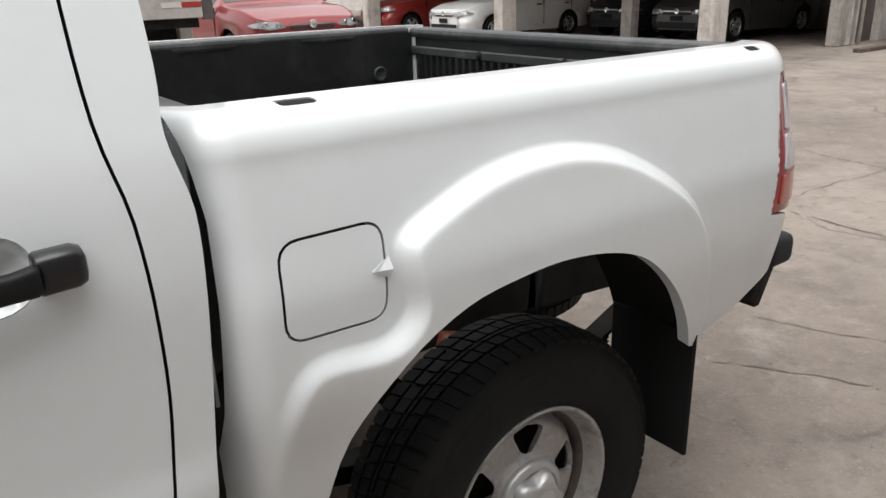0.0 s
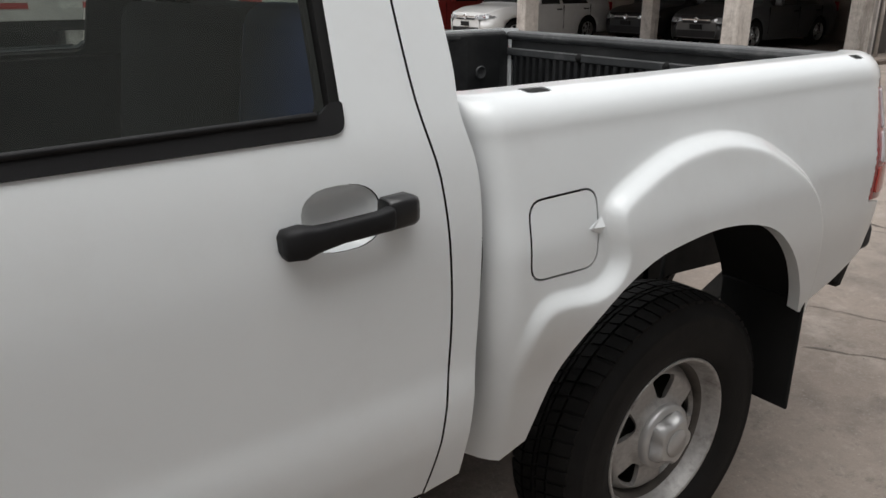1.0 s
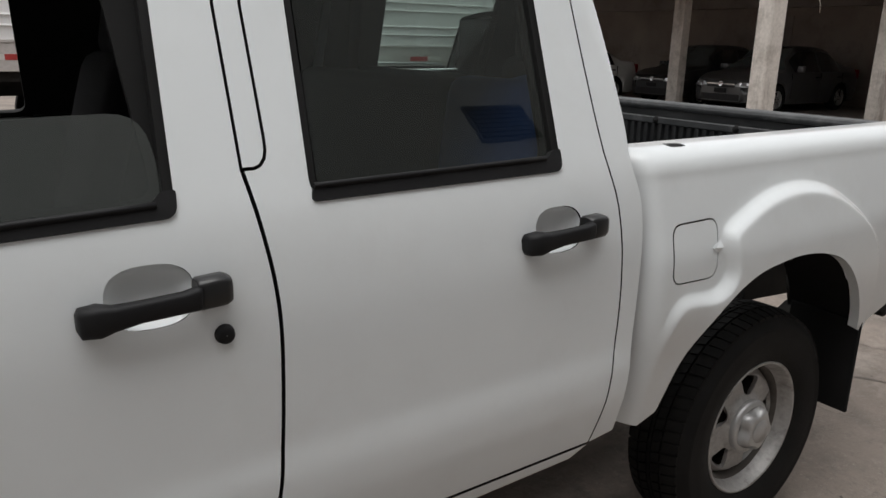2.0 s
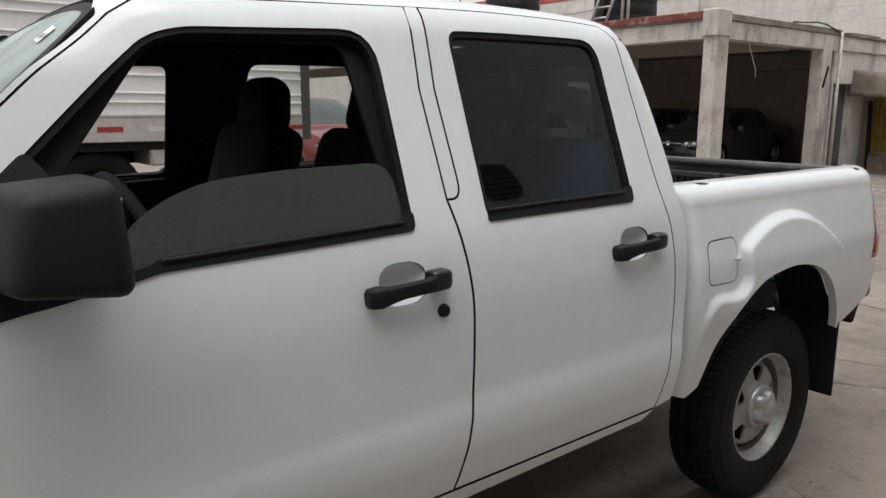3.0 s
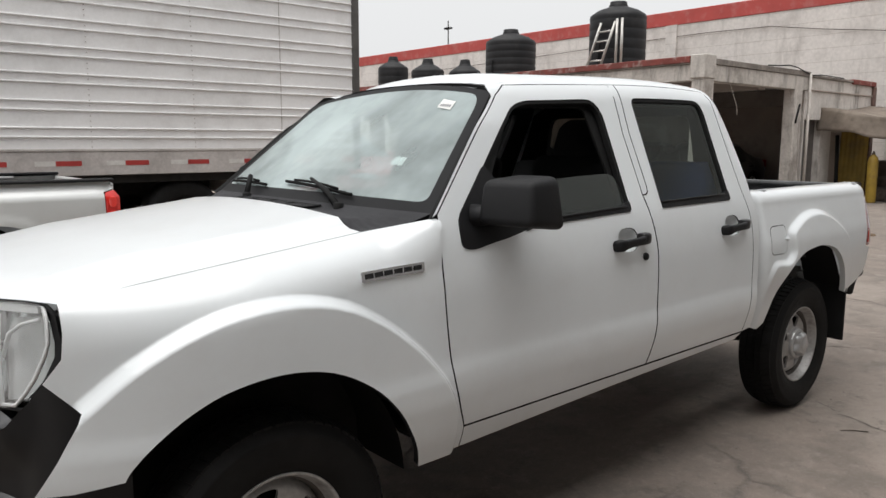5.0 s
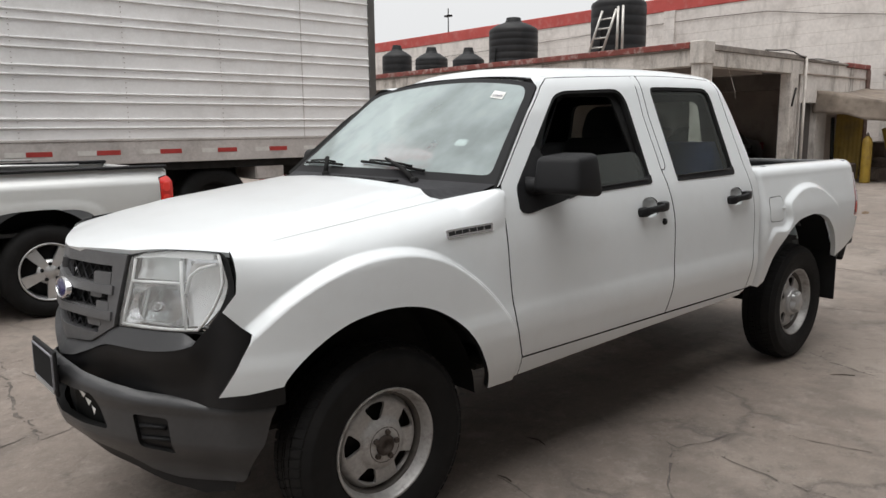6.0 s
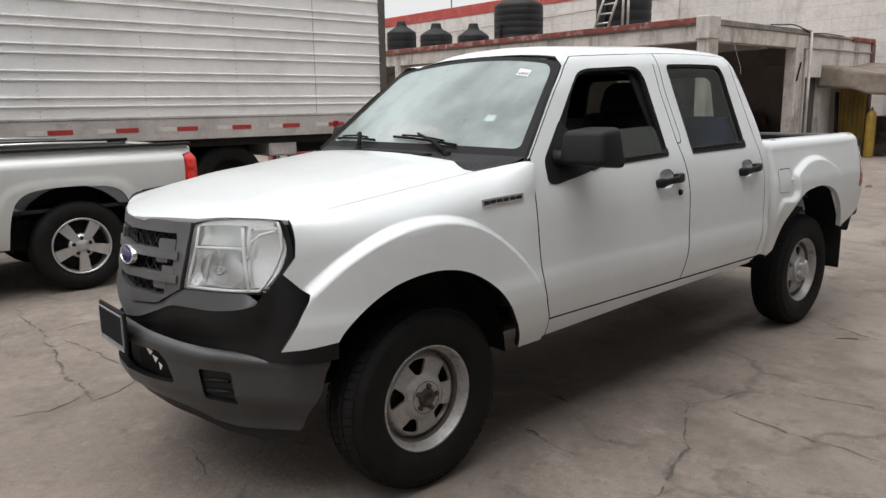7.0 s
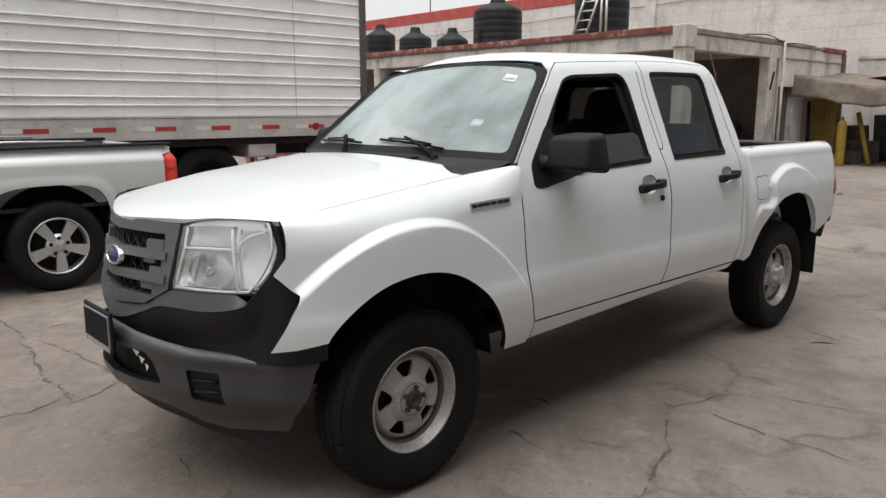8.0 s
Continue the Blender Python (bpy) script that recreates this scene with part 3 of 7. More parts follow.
def build_side(right):
    """Doors, fender, bed side and their fittings on one side of the truck."""
    S = mirrored if right else (lambda fn: fn)
    k = dict(flip=right)
    skin("fender", FENDER, S(fender), WHITE, truck, gap=0.002, h=0.03 if right else 0.022, crease=None if right else FRONT_FLARE, **k)
    skin("cab_shell", SHELL, S(cab_side), WHITE, truck, gap=0.001, h=0.04, **k)
    skin("pillar_trim", B_TRIM, S(cab_side), WHITE, truck, gap=0.002, **k)
    skin("sill", [(0.648, 0.551), (2.447, 0.562), (2.40, 0.532), (1.5, 0.506), (0.66, 0.468)], S(cab_side), WHITE, truck, gap=0.002, **k)
    hatch = [] if right else [inset(FUEL, -0.004)]
    cuts = [oval(2.76, BED_TOP - 0.057, 0.03, 0.018, 16, 5), oval(3.86, BED_TOP - 0.075, 0.024, 0.012, 16, 5)]
    skin("bed_side", BEDSIDE, S(bed_side), WHITE, truck, holes=hatch + cuts, h=0.03 if right else 0.022, depth=0.03, edge_dark=False, crease=None if right else REAR_FLARE, **k)
    # black plates just under the rail stand for the shade inside the pockets
    for cx, cv, rx, rz in ((2.76, BED_TOP - 0.057, 0.034, 0.021), (3.86, BED_TOP - 0.075, 0.027, 0.014)):
        skin("stake_pocket", oval(cx, cv, rx, rz, 16, 5), S(lambda a, b: (bed_side(a, b)[0], bed_side(a, b)[1], bed_side(a, b)[2] - 0.002)), SEAL, truck, depth=0, **k)
    if not right:
        hatch_ob = skin("fuel_door", FUEL, bed_side, WHITE, truck, h=0.02, depth=0.012)
        bm = bmesh.new()
        x, y, z = bed_side(2.822, 0.985)
        for a, b, c in (((0.012, -0.004, 0), (-0.02, -0.006, 0), (0.012, 0.0, 0.018)), ((-0.02, -0.006, 0), (0.012, -0.004, 0), (0.012, 0.0, -0.018)), ((-0.02, -0.002, 0), (0.012, 0, 0.018), (0.012, -0.012, 0)), ((-0.02, -0.002, 0), (0.012, -0.012, 0), (0.012, 0, -0.018))):
            bm.faces.new([bm.verts.new((x + q[0], y + q[1], z + q[2])) for q in (a, b, c)])
        part("finger_notch", bm, WHITE, hatch_ob)
    for name, outline, window, hx, hz in (("front_door", FRONT_DOOR, FRONT_WINDOW, 1.53, 1.084), ("rear_door", REAR_DOOR, REAR_WINDOW, 2.333, 1.084)):
        cup = oval(hx - 0.008, hz - 0.004, 0.064, 0.046, 28, 2.6)
        door = skin(name, outline, S(cab_side), WHITE, truck, holes=[window, cup], gap=0.0035, h=0.03, label="" if right else "white door with a black window seal", **k)
        skin("window_seal", inset(window, -0.002), S(shifted(cab_side, -0.004)), SEAL, door, holes=[inset(resample(window, 0.03), 0.014)], depth=0.02, h=0.03, edge_dark=True, **k)
        belt = rounded([(1.791, 1.188), (1.799, 1.214), (2.322, 1.222), (2.335, 1.236), (2.358, 1.237), (2.353, 1.194)], [0.032, 0.004, 0.01, 0.01, 0.006, 0.03]) if name == "rear_door" else rounded([(0.95, 1.154), (1.02, 1.194), (1.545, 1.211), (1.556, 1.225), (1.580, 1.226), (1.576, 1.187), (1.02, 1.169)], [0.012, 0.012, 0.01, 0.01, 0.006, 0.032, 0.012])
        skin("belt_seal", belt, S(shifted(cab_side, 0.004)), BLACK_PLASTIC, door, depth=0.02, h=0.03, edge_dark=False, **k)
        bm = bmesh.new()
        run = [(1.80 + 0.064 * q, 1.2125 + 0.0011 * q) for q in range(9)] if name == "rear_door" else [(1.02 + 0.066 * q, 1.188 + 0.00235 * q) for q in range(9)]
        tube(bm, [S(shifted(cab_side, 0.005))(a, b) for a, b in run], 0.0055, 6)
        part("belt_lip", bm, BLACK_PLASTIC, door)
        skin("handle_cup", inset(cup, -0.003), S(lambda a, b, hx=hx, hz=hz: (lambda q: (q[0], q[1] + 0.034 * max(0, 1 - (abs(a - hx + 0.008) / 0.064) ** 2.6 - (abs(b - hz + 0.004) / 0.046) ** 2.6) ** 0.6, q[2]))(cab_side(a, b))), WHITE, door, depth=0, h=0.012, **k)
        y = cab_y(hz)
        side = (lambda q: 2 * MID - q) if right else (lambda q: q)
        bm = bmesh.new()
        sweep(bm, [(x + hx, side(y - o), z + hz, d, w) for x, o, z, d, w in ((-0.111, 0.012, -0.014, 0.010, 0.012), (-0.107, 0.018, -0.014, 0.017, 0.021), (-0.084, 0.024, -0.012, 0.020, 0.023), (-0.065, 0.030, -0.010, 0.014, 0.018), (-0.03, 0.033, -0.006, 0.012, 0.0155), (0.03, 0.034, -0.003, 0.012, 0.0155), (0.05, 0.033, -0.001, 0.013, 0.017), (0.056, 0.030, 0.0, 0.012, 0.015))])
        part("door_handle", bm, BLACK_PLASTIC, door, "black plastic pull handle")
        bm = bmesh.new()
        sweep(bm, [(x + hx, side(y - 0.014), z + hz, d, w) for x, z, d, w in ((0.052, 0.0, 0.018, 0.021), (0.056, 0.0, 0.022, 0.0235), (0.094, 0.002, 0.022, 0.0235), (0.103, 0.002, 0.018, 0.020), (0.106, 0.002, 0.010, 0.012))])
        part("handle_housing", bm, GLOSS_BLACK, door, "glossy black handle housing")
        if name == "front_door" and not right:
            bm = bmesh.new()
            lathe(bm, [(0.0005, 0.012), (0.010, 0.012), (0.014, 0.009), (0.016, 0.0)], 20, Matrix.Translation((1.622, cab_y(1.012), 1.012)) @ Matrix.Rotation(radians(90), 4, "X"))
            part("key_lock", bm, BLACK_PLASTIC, door)
        if name == "rear_door":
            pane = skin("window_pane", inset(window, 0.02), S(shifted(cab_side, -0.012)), CLEAR if right else REAR_TINT, door, depth=0, h=0.06, **k)
            pane.visible_shadow = False
        elif not right:
            low = rounded([(0.90, 1.16), (1.0, 1.265), (1.12, 1.315), (1.30, 1.33), (1.555, 1.335), (1.57, 1.2), (1.0, 1.16)], [0.01, 0.1, 0.1, 0.1, 0.05, 0.02, 0.02])
            pane = skin("window_pane", low, shifted(cab_side, -0.014), TINT, door, depth=0, h=0.06, label="half lowered tinted window pane")
            pane.visible_shadow = False


build_side(False)
build_side(True)

# bonnet, windscreen, cowl
FRONT_LINE = [(-0.468, 0.2052), (-0.482, 0.23), (-0.524, 0.30), (-0.588, 0.40), (-0.658, 0.53), (-0.715, 0.68), (-0.752, 0.80), (-0.762, 0.88)]
BONNET = [(0.374, 0.2052), (0.368, 0.5), (0.365, 0.88), (0.368, 1.26), (0.374, 2 * MID - 0.2052)] + [(x, 2 * MID - y) for x, y in FRONT_LINE] + FRONT_LINE[-2::-1]
bonnet = skin("bonnet", BONNET, hood, WHITE, truck, gap=0.0006, h=0.03, depth=0.016, edge_dark=False)
FULL = rounded([(-1.012, 0), (-1.012, 1.01), (1.012, 1.01), (1.012, 0)], [0.03, 0.05, 0.05, 0.03])
GLASS_HOLE = rounded([(-0.95, 0.085), (-0.93, 0.965), (0.93, 0.965), (0.95, 0.085)], [0.06, 0.12, 0.12, 0.06])
screen = skin("windscreen", GLASS_HOLE, windscreen(0.0), SCREEN, truck, depth=0, h=0.05, flip=True, label="windscreen with dust and a pale sky reflection in its film")
screen.visible_shadow = False
skin("windscreen_frit", FULL, windscreen(0.0), [FRIT, SEAL], truck, holes=[GLASS_HOLE], depth=0.01, h=0.05, flip=True, label="black border of the windscreen")


def cowl(s, t):
    a = Vector(windscreen()(s, 0.015))
    yy = MID + (MID - 0.205) * s
    b = Vector((0.374, yy, hood(0.374, yy)[2] - 0.004)) if abs(s) < 0.999 else Vector((0.374, yy, 1.187))
    p = b.lerp(a, t)
    p.z -= 0.012 * math.sin(math.pi * t)
    return tuple(p)


cowl_ob = skin("cowl", [(-1, 0), (1, 0), (1, 1), (-1, 1)], cowl, COWL, truck, depth=0.02, h=0.08, flip=True, label="faded black plastic cowl below the windscreen")

# nose
for right in (False, True):
    Y = (lambda y: 2 * MID - y) if right else (lambda y: y)
    lamp = [(0.532, 1.063), (0.467, 1.076), (0.40, 1.085), (0.34, 1.090), (0.27, 1.091), (0.202, 1.088), (0.175, 1.060), (0.160, 1.0), (0.158, 0.966), (0.180, 0.900), (0.207, 0.860), (0.240, 0.837), (0.331, 0.835), (0.49, 0.829), (0.570, 0.825)]
    OUT = NOSE.outline([(Y(a), b) for a, b in lamp])
    lamp_ob = skin("headlamp", OUT, nose_at(-0.035), CHROME, truck, depth=0.02, flip=True, h=0.03, label="clear faceted headlamp with a chrome reflector")
    skin("lamp_bezel", OUT, nose_at(0.0), MATT_BLACK, lamp_ob, holes=[inset(resample(OUT, 0.03), 0.005)], depth=0.012, h=0.03, flip=True)
    skin("lamp_surround", NOSE.outline([(Y(a), b) for a, b in ((0.222, 1.074), (0.18, 1.070), (0.150, 1.0), (0.150, 0.955), (0.185, 0.885), (0.225, 0.85), (0.235, 0.86), (0.205, 0.90), (0.180, 0.965), (0.182, 1.0), (0.197, 1.05))]), nose_at(-0.012), MATT_BLACK, lamp_ob, depth=0, h=0.02, flip=True)
    clear = [(0.528, 1.054), (0.453, 1.078), (0.351, 1.088), (0.256, 1.090), (0.206, 1.086), (0.195, 1.055), (0.187, 0.996), (0.194, 0.965), (0.213, 0.916), (0.236, 0.875), (0.278, 0.842), (0.383, 0.837), (0.563, 0.831), (0.550, 0.907), (0.540, 0.983)]
    lens = skin("lens", rounded(NOSE.outline([(Y(a), b) for a, b in clear]), 0.008), nose_at(0.003), LENS, lamp_ob, depth=0, h=0.03, flip=True)
    lens.visible_shadow = False
APRON = [(0.106, 0.60), (0.106, 0.86), (0.125, 0.855), (0.19, 0.905), (0.20, 0.888), (0.235, 0.845), (0.262, 0.807), (0.335, 0.784), (0.39, 0.778), (0.444, 0.774), (0.51, 0.773), (0.576, 0.773), (0.63, 0.757), (0.69, 0.736), (0.80, 0.700), (0.88, 0.690)]
APRON = APRON + [(2 * MID - y, z) for y, z in APRON[-2::-1]]
ledge_z = curve1([0.10, 0.22, 0.26, 0.335, 0.444, 0.576, 0.69, 0.80, 0.88], [0.83, 0.825, 0.806, 0.784, 0.774, 0.774, 0.736, 0.700, 0.690])
ledge_top = curve1([0.10, 0.25, 0.331, 0.49, 0.570, 0.70, 0.80, 0.88], [0.84, 0.838, 0.832, 0.826, 0.822, 0.757, 0.742, 0.736])


def apron_at(s, z):
    """The upper bumper panel: a ledge that slopes out below the lamps and grille, then drops."""
    x, y, nx, ny = NOSE.at(s)
    yh = min(y, 2 * MID - y)
    o = smooth01((yh - 0.2) / 0.08) * (0.030 - 0.042 * smooth01((ledge_z(yh) - 0.01 - z) / 0.13)) - 0.06 * max(0, z - 0.85)
    return (x + nx * o, y + ny * o, z)


def ledge_at(s, t):
    """The sloping shelf above it; t runs from the crease up to the lamps and grille."""
    x, y, nx, ny = NOSE.at(s)
    yh = min(y, 2 * MID - y)
    low, high = ledge_z(yh), max(ledge_z(yh) + 0.01, ledge_top(yh))
    high = low + 0.004 + (high - low) * smooth01((yh - 0.255) / 0.05)
    o = smooth01((yh - 0.2) / 0.08) * 0.031 * (1 - t) + 0.004
    return (x + nx * o, y + ny * o, low + (high - low) * t)


skin("bumper_apron", NOSE.outline(APRON), apron_at, MATT_BLACK, truck, depth=0.03, h=0.018, flip=True, label="matt black upper bumper panel")
GR = [(0.70, 1.066), (0.536, 1.062), (0.576, 0.828), (0.70, 0.762), (0.88, 0.742)]
GR = GR + [(2 * MID - y, z) for y, z in GR[-2::-1]] + [(0.88, 1.06)]
SLOTS = [[(0.60, 0.962), (0.60, 1.022), (1.16, 1.022), (1.16, 0.962)], [(0.61, 0.880), (0.61, 0.930), (1.15, 0.930), (1.15, 0.880)], [(0.66, 0.795), (0.64, 0.848), (1.12, 0.848), (1.10, 0.795)]]
grille = skin("grille", NOSE.outline(GR), nose_at(0.012), GREY_PLASTIC, truck, holes=[NOSE.outline(q) for q in SLOTS], depth=0.04, h=0.03, flip=True, edge_dark=False, label="dark grey grille with three mesh slots")
s0, s1 = NOSE.s_of(0.262), NOSE.s_of(2 * MID - 0.262)
skin("apron_ledge", [(s0, 0), (s1, 0), (s1, 1), (s0, 1)], ledge_at, LEDGE, truck, depth=0, h=0.03, flip=True, label="dark grey shelf above the bumper panel")
BUMP = [(0.110, 0.606), (0.113, 0.56), (0.119, 0.484), (0.150, 0.392), (0.174, 0.332), (0.192, 0.318), (0.295, 0.315), (0.384, 0.313), (0.479, 0.334), (0.584, 0.378), (0.7, 0.412), (0.88, 0.432)]
BUMP2 = [(y, bumper_top(y) - 0.001) for y in (0.88, 0.75, 0.656, 0.557, 0.47, 0.39, 0.32, 0.276, 0.226, 0.18, 0.14)]
OUTB = BUMP + [(2 * MID - y, z) for y, z in BUMP[-2::-1]] + [(2 * MID - y, z) for y, z in BUMP2[::-1]] + BUMP2[1:]
FOG = rounded([(0.478, 0.552), (0.368, 0.546), (0.358, 0.420), (0.461, 0.438)], 0.012)
INTAKE = rounded([(0.63, 0.602), (0.578, 0.482), (2 * MID - 0.578, 0.482), (2 * MID - 0.63, 0.602)], 0.02)
bumper = skin("front_bumper", BUMPER.outline(OUTB), bumper_at(0.0), BUMPER_GREY, truck, depth=0.03, h=0.016, edge_dark=True, flip=True,
              holes=[BUMPER.outline(FOG), BUMPER.outline([(2 * MID - y, z) for y, z in FOG]), BUMPER.outline(INTAKE)], label="dark grey plastic front bumper")


# nose details
EMBLEM_BLUE = mat("dark_blue_enamel", (0.03, 0.03, 0.12), 0.25, coat=0.5, var=0.1)
REFLECTOR = mat("silver_lamp_reflector", (0.90, 0.90, 0.90), 0.22, metal=0.7, var=0.1, scale=20)
AMBER = mat("pale_red_lamp_lens", (0.42, 0.09, 0.07), 0.2, coat=0.4, var=0.08)
PALE_LENS = mat("pale_lamp_lens", (0.55, 0.56, 0.60), 0.15, coat=0.6, var=0.06)
PAPER = mat("white_paper", (0.78, 0.78, 0.76), 0.8, var=0.04)
INK = mat("grey_print", (0.25, 0.25, 0.27), 0.8, var=0.05)
SHOCK = mat("red_oxide_shock_absorber", (0.22, 0.05, 0.03), 0.6, var=0.25, scale=20)
BLUE_CLOTH = mat("blue_seat_cover", (0.034, 0.085, 0.26), 0.7, var=0.2, scale=6, bump=0.1, bump_scale=60)
MIRROR = mat("mirror_glass", (0.8, 0.8, 0.8), 0.02, metal=1.0)


def strip(bm, pts, width, lift, index=0):
    """A flat band along points in space, facing -y or up as its normal asks."""
    prev = None
    for p, w in pts:
        a, b = bm.verts.new(Vector(p) - Vector(w) * width / 2 + Vector(lift)), bm.verts.new(Vector(p) + Vector(w) * width / 2 + Vector(lift))
        if prev:
            bm.faces.new((prev[0], a, b, prev[1])).material_index = index
        prev = (a, b)


def plan_pt(plan, y, z, fn):
    return Vector(fn(plan.s_of(y), z))


# grille mesh, side tabs and emblem
bm = bmesh.new()
for (y0, z0), (y1, z1) in (((0.60, 0.955), (1.16, 1.018)), ((0.61, 0.872), (1.15, 0.932)), ((0.64, 0.795), (1.12, 0.855))):
    n = 10
    for k in range(n):
        ya, yb = y0 + (y1 - y0) * k / n, y0 + (y1 - y0) * (k + 1) / n
        for za, zb in ((z0, z1), (z1, z0)):
            a, b = plan_pt(NOSE, ya, za, nose_at(-0.012)), plan_pt(NOSE, yb, zb, nose_at(-0.012))
            tube(bm, [a, b], 0.0042, 4, cap=False)
part("grille_mesh", bm, COWL, grille, "black diamond mesh")
skin("grille_backing", NOSE.outline(GR), nose_at(-0.045), SEAL, grille, depth=0, h=0.08, flip=True)
for z0, z1, ya, yb in ((0.958, 1.0, 0.602, 0.688), (0.915, 0.955, 0.64, 0.70), (0.868, 0.905, 0.605, 0.665), (0.82, 0.85, 0.64, 0.71)):
    for sgn in (1, -1):
        q = [(MID - sgn * (MID - y), z) for y, z in ((ya, z0), (ya, z1), (yb, z1), (yb, z0))]
        skin("grille_tab", rounded(NOSE.outline(q), 0.006), nose_at(0.013 if z0 != 0.958 else 0.0135), GREY_PLASTIC, grille, depth=0.02, h=0.03, edge_dark=False, flip=True)
for z in (0.945, 0.862):
    q = [(0.585, z - 0.014), (0.585, z + 0.014), (1.175, z + 0.014), (1.175, z - 0.014)]
    skin("grille_bar", NOSE.outline(q), nose_at(0.02), GREY_PLASTIC, grille, depth=0.03, h=0.03, edge_dark=False, flip=True)
bm = bmesh.new()
E0 = Matrix.Translation((-0.794, MID, 0.922)) @ Matrix.Rotation(radians(-82), 4, "Y") @ Matrix.Diagonal((0.98, 1.9, 1, 1))
lathe(bm, [(0.0, 0.004), (0.028, 0.004), (0.032, 0.002)], 28, E0)
part("emblem", bm, EMBLEM_BLUE, grille, "dark blue oval emblem with chrome rim")
bm = bmesh.new()
lathe(bm, [(0.032, -0.008), (0.032, 0.005), (0.035, 0.0065), (0.038, 0.002), (0.0385, -0.012)], 28, E0)
part("emblem_rim", bm, CHROME, grille)

# headlamp insides
BRIGHT_RIB = mat("white_clear_plastic", (0.92, 0.92, 0.92), 0.18, coat=0.6, var=0.05, scale=30)
MIRROR_BOWL = mat("polished_lamp_bowl", (0.90, 0.90, 0.91), 0.10, metal=1.0, var=0.06, scale=40, bump=0.25, bump_scale=45)
for sgn, lamp_ob in zip((1, -1), [o for o in truck.children if o.name.startswith("headlamp")]):
    def yy(y, sgn=sgn):
        return MID - sgn * (MID - y)

    def bowl(cy, cz, ry, rz, deep, rim):
        def fn(s, z):
            x, y, nx, ny = NOSE.at(s)
            q = 1 - ((y - yy(cy)) / ry) ** 2 - ((z - cz) / rz) ** 2
            o = rim - 0.18 * max(0, z - 0.85) - deep * max(0, q)
            return (x + nx * o, y + ny * o, z)
        return fn
    for q, fn, m, nm in (
        ([(0.515, 0.985), (0.505, 1.050), (0.40, 1.062), (0.335, 1.062), (0.335, 0.990)], bowl(0.42, 1.02, 0.16, 0.06, 0.020, -0.010), REFLECTOR, "upper_reflector"),
        ([(0.555, 0.840), (0.525, 0.970), (0.335, 0.978), (0.315, 0.85)], bowl(0.43, 0.90, 0.13, 0.085, 0.055, -0.010), MIRROR_BOWL, "main_reflector"),
        ([(0.30, 0.85), (0.318, 1.0), (0.30, 1.045), (0.225, 1.052), (0.196, 1.03), (0.184, 0.99), (0.20, 0.92), (0.25, 0.858)], bowl(0.25, 0.95, 0.20, 0.24, 0.03, -0.0), REFLECTOR, "side_reflector"),
        ([(0.52, 1.052), (0.40, 1.064), (0.22, 1.064), (0.222, 1.081), (0.34, 1.085), (0.40, 1.081), (0.47, 1.071)], bowl(0, 0, 1, 1, 0, -0.004), BRIGHT_RIB, "top_band"),
    ):
        skin(nm, rounded(NOSE.outline([(yy(a), b) for a, b in q]), 0.006), fn, m, lamp_ob, depth=0.012, h=0.014, edge_dark=False, flip=True)
    for q, r in ((((0.522, 0.978), (0.46, 0.981), (0.40, 0.984), (0.325, 0.985)), 0.006), (((0.326, 1.055), (0.322, 1.0), (0.314, 0.93), (0.298, 0.845)), 0.006),
                 (((0.515, 1.05), (0.523, 0.978), (0.545, 0.88), (0.553, 0.838)), 0.005), (((0.553, 0.838), (0.45, 0.839), (0.35, 0.842), (0.262, 0.848), (0.240, 0.876), (0.217, 0.916), (0.198, 0.966), (0.192, 0.998), (0.199, 1.05), (0.208, 1.08)), 0.0055),
                 (((0.305, 0.955), (0.295, 1.01), (0.265, 1.035), (0.215, 1.05)), 0.0055)):
        bm = bmesh.new()
        tube(bm, [plan_pt(NOSE, yy(a), b, nose_at(-0.005)) for a, b in q], r, 6)
        part("lens_rib", bm, BRIGHT_RIB, lamp_ob)
    bm = bmesh.new()
    c = plan_pt(NOSE, yy(0.43), 0.90, nose_at(-0.05))
    way = Vector((-1, -0.35 * sgn, 0)).normalized()
    m = Matrix.Translation(c) @ way.to_track_quat("Z", "Y").to_matrix().to_4x4()
    lathe(bm, [(0.0, 0.034), (0.016, 0.030), (0.018, 0.006), (0.022, -0.006)], 18, m)
    part("bulb_shield", bm, CHROME, lamp_ob)

# bumper recesses, number plate
for sgn in (1, -1):
    def yy(y, sgn=sgn):
        return MID - sgn * (MID - y)
    q = [(yy(a), b) for a, b in ((0.48, 0.555), (0.38, 0.55), (0.335, 0.415), (0.455, 0.425))]
    skin("fog_recess", BUMPER.outline(q), bumper_at(-0.014), MATT_BLACK, bumper, depth=0, h=0.04, flip=True)
    bm = bmesh.new()
    for z, ya, yb in ((0.51, 0.462, 0.38), (0.47, 0.455, 0.367)):
        pts = [plan_pt(BUMPER, yy(ya + (yb - ya) * t), z, bumper_at(-0.010)) for t in (0, 0.5, 1)]
        tube(bm, pts, 0.007, 6)
    part("recess_slat", bm, BLACK_PLASTIC, bumper)
skin("intake_backing", BUMPER.outline([(0.58, 0.61), (0.54, 0.45), (2 * MID - 0.54, 0.45), (2 * MID - 0.58, 0.61)]), bumper_at(-0.05), SEAL, bumper, depth=0, h=0.03, flip=True)
